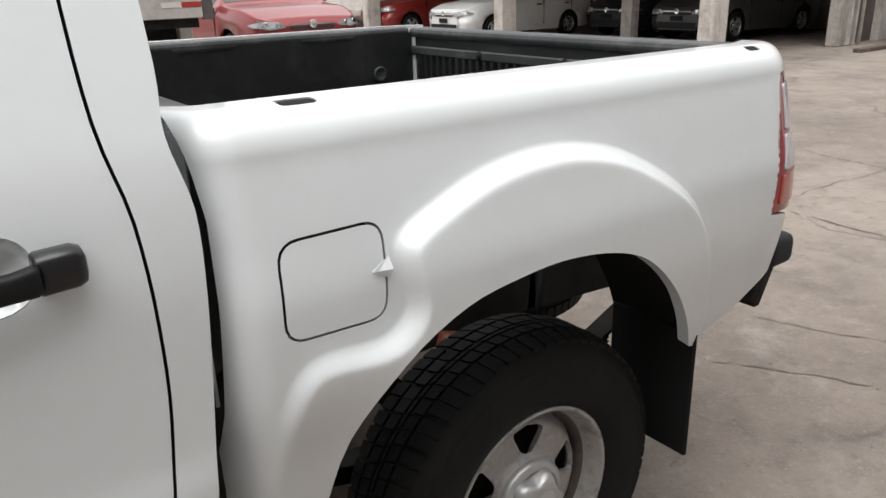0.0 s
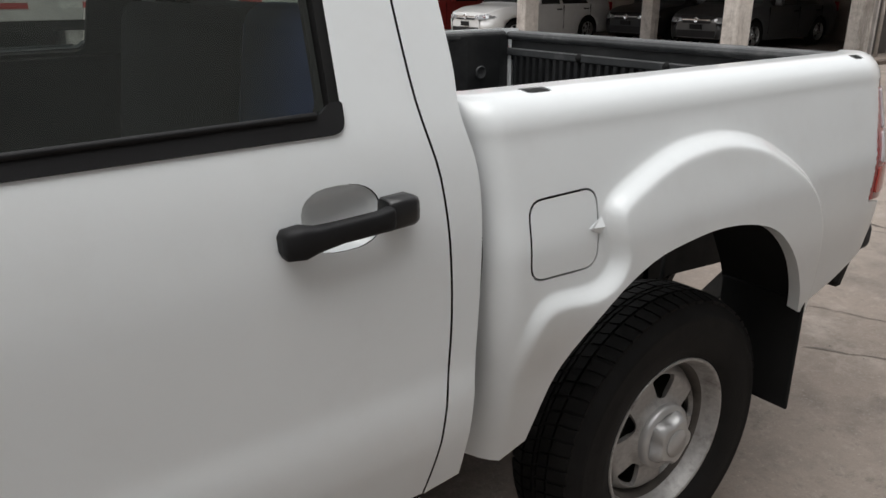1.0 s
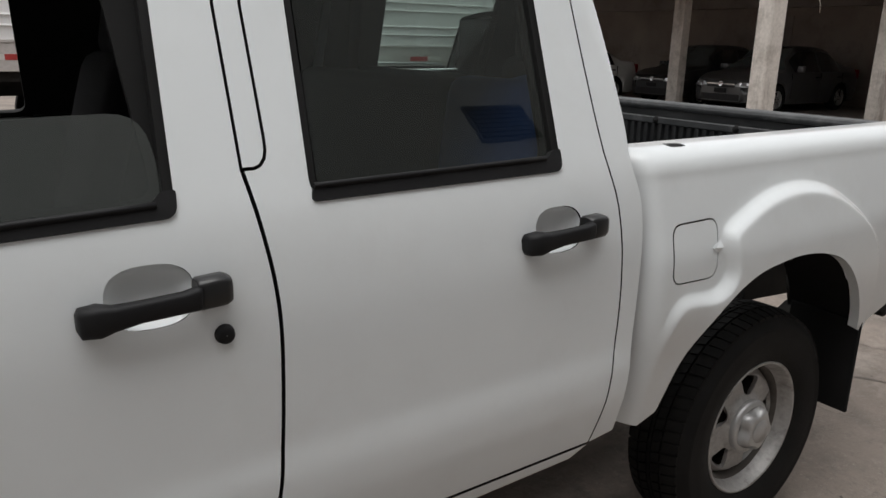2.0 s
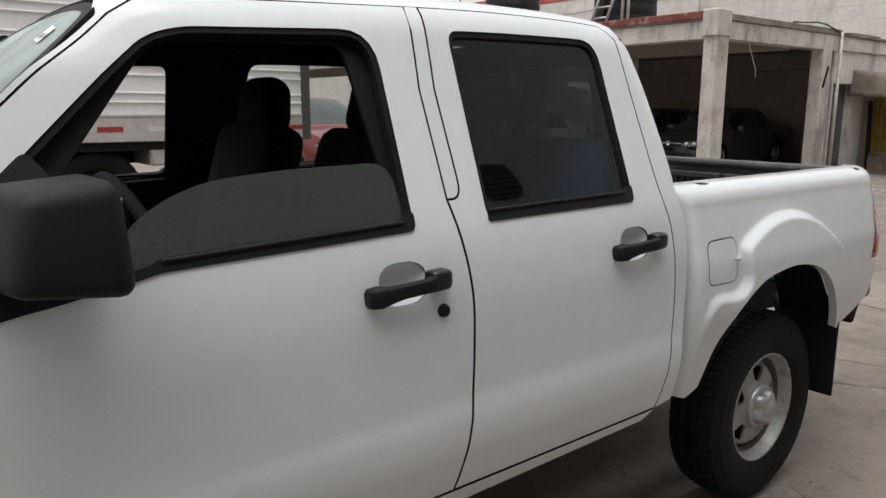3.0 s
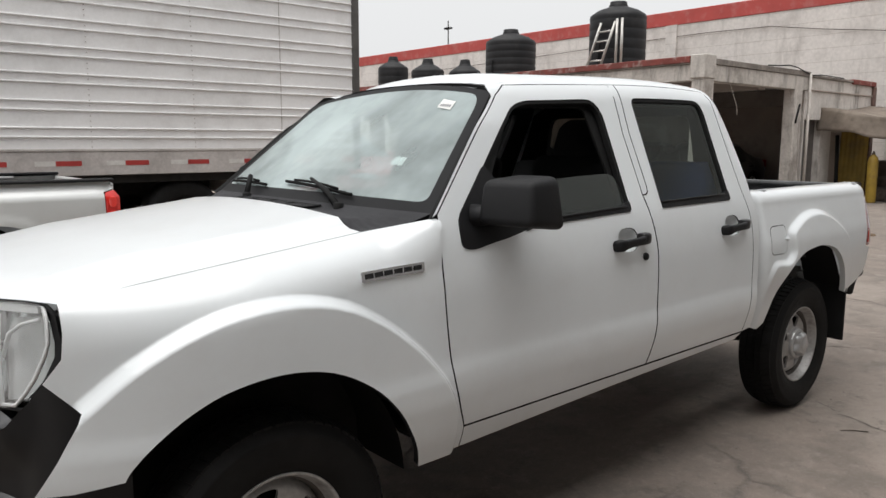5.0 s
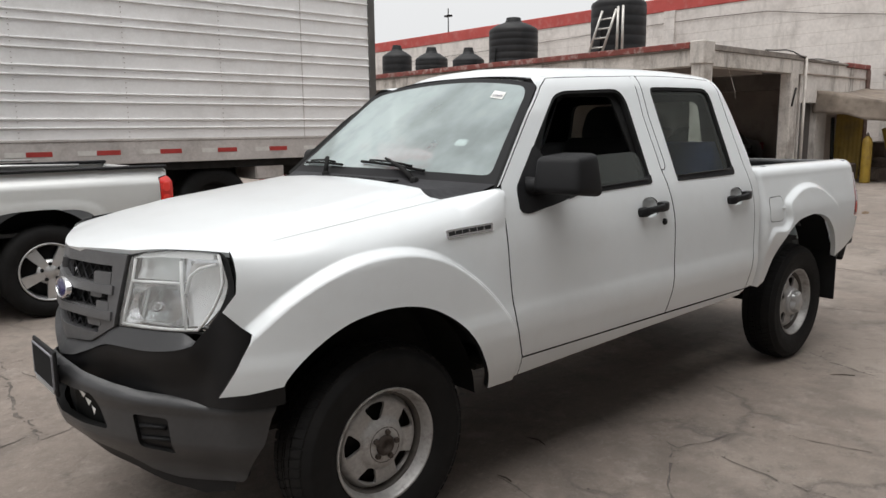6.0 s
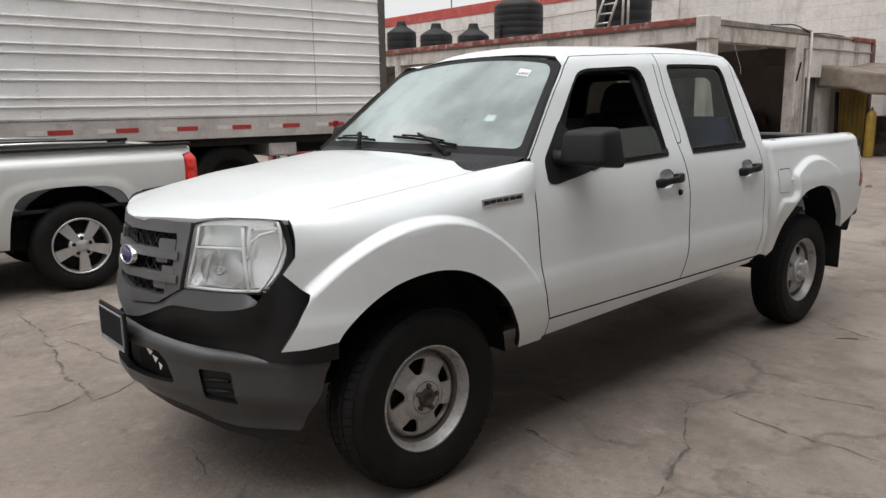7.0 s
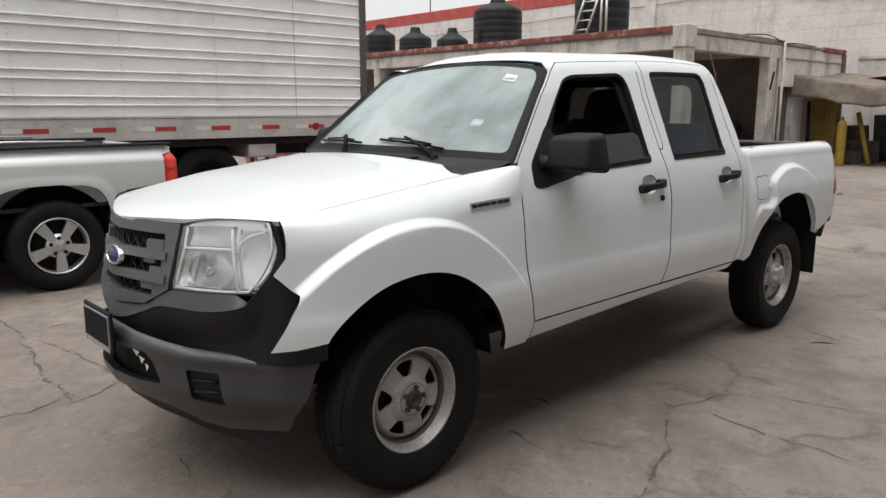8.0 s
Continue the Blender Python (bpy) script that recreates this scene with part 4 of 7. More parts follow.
skin("lower_valance", BUMPER.outline([(0.212, 0.34), (0.225, 0.278), (0.308, 0.262), (0.409, 0.28), (0.56, 0.323), (MID, 0.37), (2 * MID - 0.56, 0.323), (2 * MID - 0.409, 0.28), (2 * MID - 0.308, 0.262), (2 * MID - 0.225, 0.278), (2 * MID - 0.212, 0.34), (2 * MID - 0.3, 0.40), (MID, 0.46), (0.3, 0.40)]), bumper_at(-0.012), MATT_BLACK, bumper, depth=0, h=0.05, flip=True)
plate = boxed("number_plate", (-0.875, MID - 0.14, 0.575), (-0.863, MID + 0.14, 0.735), BLACK_PLASTIC, bumper, 0.004, "black framed number plate")
boxed("plate_sheet", (-0.879, MID - 0.125, 0.602), (-0.8745, MID + 0.125, 0.715), mat("dark_plate_sheet", (0.012, 0.013, 0.014), 0.8, spec=0.15, var=0.15, scale=30), plate)
bm = bmesh.new()
for a, b, c, d in ((-0.128, 0.599, 0.128, 0.604), (-0.128, 0.714, 0.128, 0.719), (-0.131, 0.599, -0.126, 0.719), (0.126, 0.599, 0.131, 0.719)):
    box(bm, (-0.8805, MID + a, b), (-0.8752, MID + c, d))
part("plate_border", bm, INK, plate)
bm = bmesh.new()
for k in range(9):
    box(bm, (-0.8785, MID - 0.12 + k * 0.027, 0.581), (-0.8755, MID - 0.10 + k * 0.027, 0.596))
part("plate_bars", bm, mat("worn_white_print", (0.42, 0.42, 0.41), 0.8, var=0.15, scale=40), plate)
bm = bmesh.new()
box(bm, (-0.865, MID - 0.04, 0.6), (-0.78, MID + 0.04, 0.66))
part("plate_bracket", bm, MATT_BLACK, plate)
bm = bmesh.new()
for k in range(3):
    p, q, r = (plan_pt(BUMPER, y, z, bumper_at(-0.012)) for y, z in ((0.715 - 0.026 * k, 0.598 - 0.026 * k), (0.676 - 0.016 * k, 0.588 - 0.026 * k), (0.704 - 0.024 * k, 0.566 - 0.026 * k)))
    bm.faces.new([bm.verts.new(v) for v in (p, q, r)])
part("torn_label", bm, PAPER, bumper, "torn white label in the bumper opening")

# fender badge: chrome strip with dark bars
badge = skin("fender_badge", rounded([(0.268, 1.069), (0.270, 1.099), (0.490, 1.108), (0.488, 1.078)], 0.004), shifted(fender, 0.005), CHROME, truck, depth=0.006, h=0.03, edge_dark=False, label="chrome strip badge with dark bars")
for k in range(6):
    x = 0.281 + k * 0.034
    skin("badge_bar", [(x, 1.0785 + k * 0.0014), (x + 0.001, 1.0925 + k * 0.0014), (x + 0.027, 1.0937 + k * 0.0014), (x + 0.026, 1.0797 + k * 0.0014)], shifted(fender, 0.0075), GLOSS_BLACK, badge, depth=0.003, h=0.03)

# mirrors
for right in (False, True):
    f = (lambda y: 2 * MID - y) if right else (lambda y: y)
    bm = bmesh.new()
    ys = sorted((f(-0.135), f(0.06)))
    box(bm, (0.725, ys[0], 1.19), (0.915, ys[1], 1.358), 0.03, segments=4)
    for v in bm.verts:
        k = (v.co.x - 0.725) / 0.19
        cz = 1.273
        v.co.z = cz + (v.co.z - cz) * (0.84 + 0.2 * k) - 0.003 * k
        out = (f(v.co.y) - 0.06) / 0.195
        v.co.x += 0.05 * (1 - k) * max(0, -out)
        low = (1.358 - v.co.z) / 0.168
        v.co.x += 0.010 * low * k - 0.034 * (low - 0.5) * (1 - k)
        v.co.y += (0.03 if right else -0.03) * (low - 0.5) * max(0, -out)
    mirror = part("door_mirror", bm, BLACK_PLASTIC, truck, "black textured plastic door mirror", smooth=True)
    ys = sorted((f(-0.108), f(0.033)))
    boxed("mirror_glass", (0.908, ys[0], 1.215), (0.9165, ys[1], 1.332), MIRROR, mirror, 0.003)
    bm = bmesh.new()
    tube(bm, [(0.74, f(0.10), 1.225), (0.77, f(0.06), 1.228), (0.82, f(0.02), 1.235)], [0.05, 0.04, 0.034], 12)
    for v in bm.verts:
        v.co.z = 1.228 + (v.co.z - 1.228) * 0.8
    part("mirror_arm", bm, BLACK_PLASTIC, mirror)
    S = mirrored if right else (lambda q: q)
    skin("mirror_sail", rounded([(0.652, 1.128), (0.660, 1.218), (0.84, 1.385), (0.90, 1.30), (0.955, 1.20), (0.935, 1.155), (0.70, 1.116)], [0.03, 0.03, 0.02, 0.03, 0.03, 0.05, 0.03]), S(shifted(cab_side, 0.004)), BLACK_PLASTIC, mirror, depth=0.02, h=0.04, flip=right, edge_dark=False)


# ---------- wheels ----------
def tyre_mesh(r, lip, width, blocks):
    """A tyre about the z axis, its outer face at z = 0, with tread blocks."""
    bm = bmesh.new()
    k = r - lip
    prof = [(lip - 0.008, -0.012), (lip + 0.006, 0.008), (lip + 0.25 * k, 0.022), (lip + 0.5 * k, 0.028), (lip + 0.66 * k, 0.024), (lip + 0.70 * k, 0.026), (lip + 0.73 * k, 0.022), (lip + 0.88 * k, 0.006), (lip + 0.93 * k, -0.008), (lip + 0.955 * k, -0.022)]
    prof += [(lip + 0.965 * k, -0.06), (lip + 0.97 * k, -width / 2)]
    prof += [(a, -width - b) for a, b in prof[-2::-1]]
    lathe(bm, prof, 72, close=True)
    carcass = bm
    bm = bmesh.new()
    if blocks:
        ang = 2 * math.pi / blocks
        for j in range(blocks):
            for row, (h0, h1) in enumerate(((0.006, -0.036), (-0.043, -0.068), (-0.074, -width + 0.074), (-width + 0.068, -width + 0.043), (-width + 0.036, -width - 0.006))):
                a0 = ang * (j + (0.33 * row) % 1) + random.uniform(-0.006, 0.006)
                w = ang * (0.80 if row in (0, 4) else 0.84)
                vs = []
                for rr in (lip + 0.94 * k, r):
                    for hh, da in ((h0, 0), (h0, w), (h1, w + ang * 0.25), (h1, ang * 0.25)):
                        r2 = rr - (0.012 if (row == 0 and hh == h0) or (row == 4 and hh == h1) else 0)
                        t = a0 + da
                        vs.append(bm.verts.new((r2 * math.cos(t), r2 * math.sin(t), hh)))
                for q in ((4, 5, 6, 7), (0, 1, 5, 4), (1, 2, 6, 5), (2, 3, 7, 6), (3, 0, 4, 7)):
                    bm.faces.new([vs[i] for i in q])
    out = []
    for nm, q in (("tyre", carcass), ("tread", bm)):
        me = bpy.data.meshes.new(nm)
        bmesh.ops.recalc_face_normals(q, faces=q.faces)
        q.to_mesh(me)
        q.free()
        me.materials.append(RUBBER)
        out.append(me)
    return out


disc_h = curve1([0, 0.05, 0.075, 0.10, 0.125, 0.15, 0.172], [-0.006, -0.006, -0.010, -0.030, -0.030, -0.034, -0.062])


def steel_disc():
    circle = [(0.170 * math.cos(t), 0.170 * math.sin(t)) for t in (2 * math.pi * k / 60 for k in range(60))]
    holes = []
    for k in range(5):
        a = radians(72 * k + 20)
        holes.append(rounded([(r * math.cos(a + d), r * math.sin(a + d)) for r, d in ((0.094, -0.18), (0.150, -0.31), (0.155, 0), (0.150, 0.31), (0.094, 0.18))], 0.014))
    ob = skin("wheel", circle, lambda a, b: (a, b, disc_h(math.hypot(a, b))), STEEL, None, holes=holes, h=0.012, depth=0.012, edge_dark=False)
    me = ob.data
    bpy.data.objects.remove(ob)
    return me


def wheel_parts():
    tyre, tread = tyre_mesh(0.3625, 0.205, 0.155, 68)
    disc = steel_disc()
    bm = bmesh.new()
    lathe(bm, [(0.207, 0.002), (0.209, 0.008), (0.204, 0.011), (0.199, 0.007), (0.196, -0.006), (0.190, -0.014), (0.186, -0.030), (0.183, -0.034)], 64)
    lathe(bm, [(0.1835, -0.033), (0.178, -0.036), (0.172, -0.05), (0.169, -0.064), (0.163, -0.17)], 64, index=1)
    barrel = bpy.data.meshes.new("rim_barrel")
    bm.to_mesh(barrel)
    bm.free()
    barrel.materials.append(STEEL)
    barrel.materials.append(BARREL_STEEL)
    bm = bmesh.new()
    lathe(bm, [(0.0, -0.085), (0.145, -0.085), (0.155, -0.10), (0.155, -0.17)], 32)
    drum = bpy.data.meshes.new("brake_drum")
    bm.to_mesh(drum)
    bm.free()
    drum.materials.append(UNDER)
    return tyre, tread, disc, barrel, drum


TYRE, TREAD, DISC, BARREL, DRUM = wheel_parts()


def cap_mesh():
    bm = bmesh.new()
    lathe(bm, [(0.083, -0.016), (0.083, -0.002), (0.076, 0.003), (0.066, 0.004)], 40)
    n = 50
    rings = []
    for h, r, w in ((-0.004, 0.066, 0.10), (0.014, 0.062, 0.14), (0.026, 0.056, 0.13), (0.032, 0.05, 0.08)):
        rings.append([bm.verts.new(((r * (1 + w * math.cos(5 * t))) * math.cos(t), (r * (1 + w * math.cos(5 * t))) * math.sin(t), h)) for t in (2 * math.pi * k / n for k in range(n))])
    for a, b in zip(rings, rings[1:]):
        for k in range(n):
            bm.faces.new((a[k], a[(k + 1) % n], b[(k + 1) % n], b[k])).smooth = True
    bm.faces.new(rings[-1])
    lathe(bm, [(0.036, 0.033), (0.034, 0.0355), (0.0, 0.0355)], 24)
    return bm


CAP_PAINT = mat("silver_hub_cap", (0.48, 0.48, 0.48), 0.35, metal=0.5, var=0.08, scale=15)
for x, front in ((0.0, True), (3.19, False)):
    for right in (False, True):
        y = 2 * MID - 0.075 if right else 0.075
        m = Matrix.Translation((x, y, 0.3625)) @ Matrix.Rotation(radians(-90 if right else 90), 4, "X") @ Matrix.Rotation(radians(7 if front else -8), 4, "Z")
        wheel = part("wheel", DISC, None, truck, at=m, label="silver painted steel wheel with five windows" if front else "silver steel wheel with a silver hub cap")
        part("tyre", TYRE, None, wheel, "worn black all terrain tyre")
        tagged(part("tread", TREAD, None, wheel), kind="stuff")
        part("rim", BARREL, None, wheel)
        part("brake_drum", DRUM, None, wheel)
        if front:
            bm = bmesh.new()
            lathe(bm, [(0.066, -0.014), (0.064, -0.006), (0.056, -0.010), (0.05, -0.024), (0.040, -0.024), (0.037, 0.0), (0.031, 0.006), (0.020, 0.008), (0.018, 0.002), (0.0, 0.002)], 28)
            part("hub", bm, RUST, wheel, "rusty bare wheel hub")
            for k in range(5):
                t = 2 * math.pi * k / 5
                bm = bmesh.new()
                lathe(bm, [(0.0, 0.006), (0.009, 0.006), (0.0105, 0.002), (0.0105, -0.024)], 6, Matrix.Translation((0.047 * math.cos(t), 0.047 * math.sin(t), 0)), smooth=False)
                part("lug_nut", bm, RUST, wheel)
        else:
            part("hub_cap", cap_mesh(), CAP_PAINT, wheel, "silver five lobed hub cap")

# ---------- wheel housings, chassis, underbody ----------
def arch_liner(x0, r, ya, yb, a0=-10, a1=190, inner=True):
    bm = bmesh.new()
    ts = [radians(a0 + (a1 - a0) * k / 20) for k in range(21)]
    o = [[bm.verts.new((x0 + r * math.cos(t), y, 0.40 + r * math.sin(t))) for t in ts] for y in (ya, yb)]
    for k in range(20):
        bm.faces.new((o[0][k], o[0][k + 1], o[1][k + 1], o[1][k])).smooth = True
    if inner:
        bm.faces.new(o[1])
    return bm


for sgn in (1, -1):
    f = (lambda y, sgn=sgn: MID - sgn * (MID - y))
    part("wheel_housing", arch_liner(0.0, 0.475, f(0.125), f(0.44), 3, 152), SEAL, truck)
    boxed("mud_flap", (3.595, min(f(0.0), f(0.235)), 0.325), (3.607, max(f(0.0), f(0.235)), 0.64), SEAL, truck, 0.004, "black rubber mud flap")
    bm = bmesh.new()
    run = [(3.36, 0.905), (3.42, 0.87), (3.475, 0.82), (3.53, 0.75), (3.57, 0.68), (3.598, 0.61)]
    o = [[bm.verts.new((x + 0.012, f(y), z + 0.008)) for x, z in run] for y in (0.035, 0.24)]
    for k in range(len(run) - 1):
        bm.faces.new((o[0][k], o[0][k + 1], o[1][k + 1], o[1][k])).smooth = True
    part("flap_liner", bm, SEAL, truck)
    # frame rail, leaf spring, hanger, shock absorber
    bm = bmesh.new()
    for (x0, z0), (x1, z1) in zip(((-0.55, 0.50), (0.55, 0.50), (2.5, 0.48), (2.85, 0.62), (3.5, 0.64), (4.1, 0.60)), ((0.55, 0.50), (2.5, 0.48), (2.85, 0.62), (3.5, 0.64), (4.1, 0.60))):
        L = math.hypot(x1 - x0, z1 - z0)
        box(bm, (0, -0.035, -0.06), (L + 0.02, 0.035, 0.06), m=Matrix.Translation((x0, f(0.46), z0)) @ Matrix.Rotation(-math.atan2(z1 - z0, x1 - x0), 4, "Y"))
    part("frame_rail", bm, UNDER, truck)
    bm = bmesh.new()
    for j, half in enumerate((0.60, 0.48, 0.36, 0.25)):
        pts = [(3.19 + half * t, f(0.33), 0.40 - 0.014 * j + 0.16 * (half * t / 0.6) ** 2) for t in (-1, -0.6, -0.2, 0.2, 0.6, 1)]
        strip(bm, [(p, (0, 1, 0)) for p in pts], 0.06, (0, 0, 0.006))
        strip(bm, [(p, (0, -1, 0)) for p in pts], 0.06, (0, 0, -0.006))
    tube(bm, [(3.79, f(0.33), 0.56), (3.80, f(0.36), 0.66)], 0.02, 8)
    tube(bm, [(2.59, f(0.33), 0.56), (2.57, f(0.42), 0.58)], 0.025, 8)
    part("leaf_spring", bm, UNDER, truck)
    bm = bmesh.new()
    tube(bm, [(3.16, f(0.40), 0.36), (3.24, f(0.42), 0.60)], 0.028, 10)
    part("shock_absorber", bm, SHOCK, truck, "red oxide shock absorber")
    bm = bmesh.new()
    tube(bm, [(3.42, f(0.30), 0.78), (3.40, f(0.29), 0.60), (3.45, f(0.27), 0.46)], 0.008, 6)
    part("brake_hose", bm, SEAL, truck)
bm = bmesh.new()
tube(bm, [(3.19, 0.25, 0.364), (3.19, 1.51, 0.364)], 0.042, 12)
bmesh.ops.create_uvsphere(bm, u_segments=16, v_segments=10, radius=0.14, matrix=Matrix.Translation((3.19, MID, 0.364)))
tube(bm, [(3.1, MID, 0.37), (1.2, MID, 0.46)], 0.035, 10)
part("rear_axle", bm, UNDER, truck, smooth=True)
bm = bmesh.new()
tube(bm, [(0, 0.28, 0.36), (0, 0.6, 0.40), (0, 1.16, 0.40), (0, 1.48, 0.36)], 0.04, 10)
part("front_axle", bm, UNDER, truck)
boxed("fuel_tank", (1.35, 0.5, 0.40), (2.35, 0.82, 0.56), UNDER, truck, 0.04, smooth=True)
boxed("floor_pan", (0.5, 0.12, 0.53), (2.56, 2 * MID - 0.12, 0.56), UNDER, truck, 0.005)
bm = bmesh.new()
tube(bm, [(0.6, 1.25, 0.42), (2.4, 1.27, 0.42), (3.0, 1.3, 0.5), (3.9, 1.45, 0.45)], 0.03, 10)
part("exhaust_pipe", bm, RUST, truck)
bm = bmesh.new()
box(bm, (-0.58, 0.36, 0.40), (0.48, 1.40, 1.02), 0.03)
part("engine_block", bm, UNDER, truck)
# unseen gearbox and cross members, added to deepen the shadow under the truck
bm = bmesh.new()
box(bm, (0.46, 0.70, 0.36), (1.05, 1.06, 0.60), 0.04)
box(bm, (1.0, 0.76, 0.38), (1.45, 1.0, 0.56), 0.04)
part("gearbox", bm, UNDER, truck, smooth=True)
for x, z in ((0.52, 0.43), (1.18, 0.40), (2.48, 0.43), (2.78, 0.52)):
    boxed("cross_member", (x, 0.43, z), (x + 0.11, 2 * MID - 0.43, z + 0.07), UNDER, truck, 0.01)
# added boxes behind the sills that keep light from under the truck
for sgn in (1, -1):
    ys = sorted((MID - sgn * (MID - 0.26), MID - sgn * (MID - 0.34)))
    boxed("sill_box", (0.60, ys[0], 0.45), (2.50, ys[1], 0.56), UNDER, truck, 0.012)
spare = part("spare_wheel", TYRE, None, truck, at=Matrix.Translation((3.68, MID, 0.62)), label="worn spare tyre slung under the bed")
tagged(part("tread", TREAD, None, spare), kind="stuff")

# ---------- bed ----------
boxed("bed_floor", (2.60, 0.40, 0.84), (3.96, 2 * MID - 0.20, 0.86), LINER, truck)
bm = bmesh.new()
box(bm, (2.585, 0.14, 0.78), (2.60, 2 * MID - 0.14, 1.20))
part("bed_front_panel", bm, WHITE, truck)


def ribbed(length, height, n, depth, base):
    """A wall of upright ribs in the plane of its length (x) and height (z), standing out to -y."""
    bm = bmesh.new()
    xs = []
    for k in range(n):
        p = length / n
        xs += [(k * p, 0), (k * p + p * 0.38, 0), (k * p + p * 0.5, -depth), (k * p + p * 0.88, -depth)]
    xs.append((length, 0))
    lo = [bm.verts.new((x, y, base)) for x, y in xs]
    hi = [bm.verts.new((x, y, base + height)) for x, y in xs]
    for k in range(len(xs) - 1):
        bm.faces.new((lo[k], lo[k + 1], hi[k + 1], hi[k]))
    return bm


liner = part("bed_liner", ribbed(1.32, 0.40, 3, 0.012, 0.80), LINER, truck, "black plastic bed liner", at=Matrix.Translation((2.62, 2 * MID - 0.20, 0)))
part("liner_side", ribbed(1.32, 0.36, 7, 0.025, 0.80), LINER, truck, at=Matrix.Translation((3.94, 0.20, 0)) @ Matrix.Rotation(math.pi, 4, "Z"))
part("liner_front", ribbed(1.32, 0.36, 16, 0.02, 0.80), LINER, truck, at=Matrix.Translation((2.605, 0.22, 0)) @ Matrix.Rotation(radians(90), 4, "Z"))
part("liner_tailgate", ribbed(1.3, 0.26, 34, 0.014, 0.86), LINER, truck, at=Matrix.Translation((3.945, 1.53, 0)) @ Matrix.Rotation(radians(-90), 4, "Z"))
GREY_LINER = mat("scuffed_liner_edge", (0.04, 0.042, 0.044), 0.5, var=0.2, scale=6, fine=0.15, fine_scale=40, dirt=(0.22, 0.22, 0.22), dirt_amount=0.4, dirt_scale=7)
boxed("liner_lip", (2.61, 2 * MID - 0.205, 1.182), (3.93, 2 * MID - 0.115, 1.218), GREY_LINER, truck, 0.012, "scuffed grey liner edge over the bed rail", segments=2)
boxed("liner_lip", (2.605, 0.20, 1.165), (2.66, 2 * MID - 0.2, 1.215), GREY_LINER, truck, 0.01)
boxed("tailgate", (3.975, 0.17, 0.64), (4.03, 2 * MID - 0.17, 1.205), WHITE, truck, 0.015, segments=2)
boxed("tailgate_inner", (3.947, 0.19, 1.10), (3.975, 2 * MID - 0.19, 1.185), LINER, truck, 0.004)
boxed("tailgate_cap", (3.935, 0.15, 1.18), (4.035, 2 * MID - 0.15, 1.214), GREY_LINER, truck, 0.014, "black plastic tailgate top edge", segments=2)
boxed("tailgate_lip", (3.932, 0.19, 1.12), (3.947, 2 * MID - 0.19, 1.15), GREY_LINER, truck, 0.004)
for y in (0.35, 0.75, 1.15):
    bm = bmesh.new()
    lathe(bm, [(0.0, 0.012), (0.014, 0.01), (0.02, 0.0)], 14, Matrix.Translation((3.94, y, 1.135)) @ Matrix.Rotation(radians(-90), 4, "Y"))
    part("liner_plug", bm, SEAL, truck)
boxed("bed_end_post", (3.942, 2 * MID - 0.215, 0.82), (3.952, 2 * MID - 0.195, 1.205), WHITE, truck, 0.003)
bm = bmesh.new()
lathe(bm, [(0.0, 0.002), (0.018, 0.002), (0.021, 0.005), (0.025, 0.005), (0.028, 0.0)], 24, Matrix.Translation((3.78, 2 * MID - 0.222, 1.06)) @ Matrix.Rotation(radians(90), 4, "X"))
part("tie_down_cup", bm, GREY_LINER, truck)
for sgn in (1, -1):
    right = sgn < 0
    S = mirrored if right else (lambda q: q)
    TL = [(3.846, 0.862), (3.872, 1.02), (3.920, 1.160), (3.996, 1.162), (4.050, 1.12), (4.042, 1.0), (4.02, 0.9), (3.995, 0.855)]
    lamp = skin("tail_lamp", rounded(TL, 0.012), S(bed_side), RED_LENS, truck, h=0.02, depth=0.03, flip=right, edge_dark=False, label="red and clear tail lamp")
    for q, mm in (([(3.917, 1.04), (3.934, 1.138), (4.0, 1.138), (4.043, 1.09), (4.04, 1.04)], PALE_LENS), ([(3.892, 0.955), (3.912, 1.032), (4.038, 1.032), (4.03, 0.955)], PALE_LENS), ([(3.874, 0.878), (3.888, 0.945), (4.024, 0.945), (4.0, 0.875)], AMBER)):
        skin("lamp_segment", rounded(q, 0.008), S(shifted(bed_side, 0.004)), mm, lamp, h=0.03, depth=0.004, flip=right, edge_dark=False)
bm = bmesh.new()
box(bm, (4.05, 0.17, 0.57), (4.16, 2 * MID - 0.17, 0.66), 0.025, segments=3)
rear_bumper = part("rear_bumper", bm, BLACK_PLASTIC, truck, "black rear step bumper", smooth=True)
for y in (0.135, 2 * MID - 0.215):
    bm = bmesh.new()
    box(bm, (4.12, y, 0.61), (4.235, y + 0.08, 0.70), 0.025, segments=3)
    part("bumper_end", bm, COWL, rear_bumper, smooth=True)
    bm = bmesh.new()
    box(bm, (-0.02, 0.0, -0.1), (0.02, 0.10, 0.06), 0.01, m=Matrix.Translation((4.13, y + 0.01, 0.60)) @ Matrix.Rotation(radians(28), 4, "Y"))
    part("bumper_bracket", bm, UNDER, rear_bumper)
boxed("bumper_mount", (3.9, 0.45, 0.57), (4.08, 1.31, 0.64), UNDER, rear_bumper)

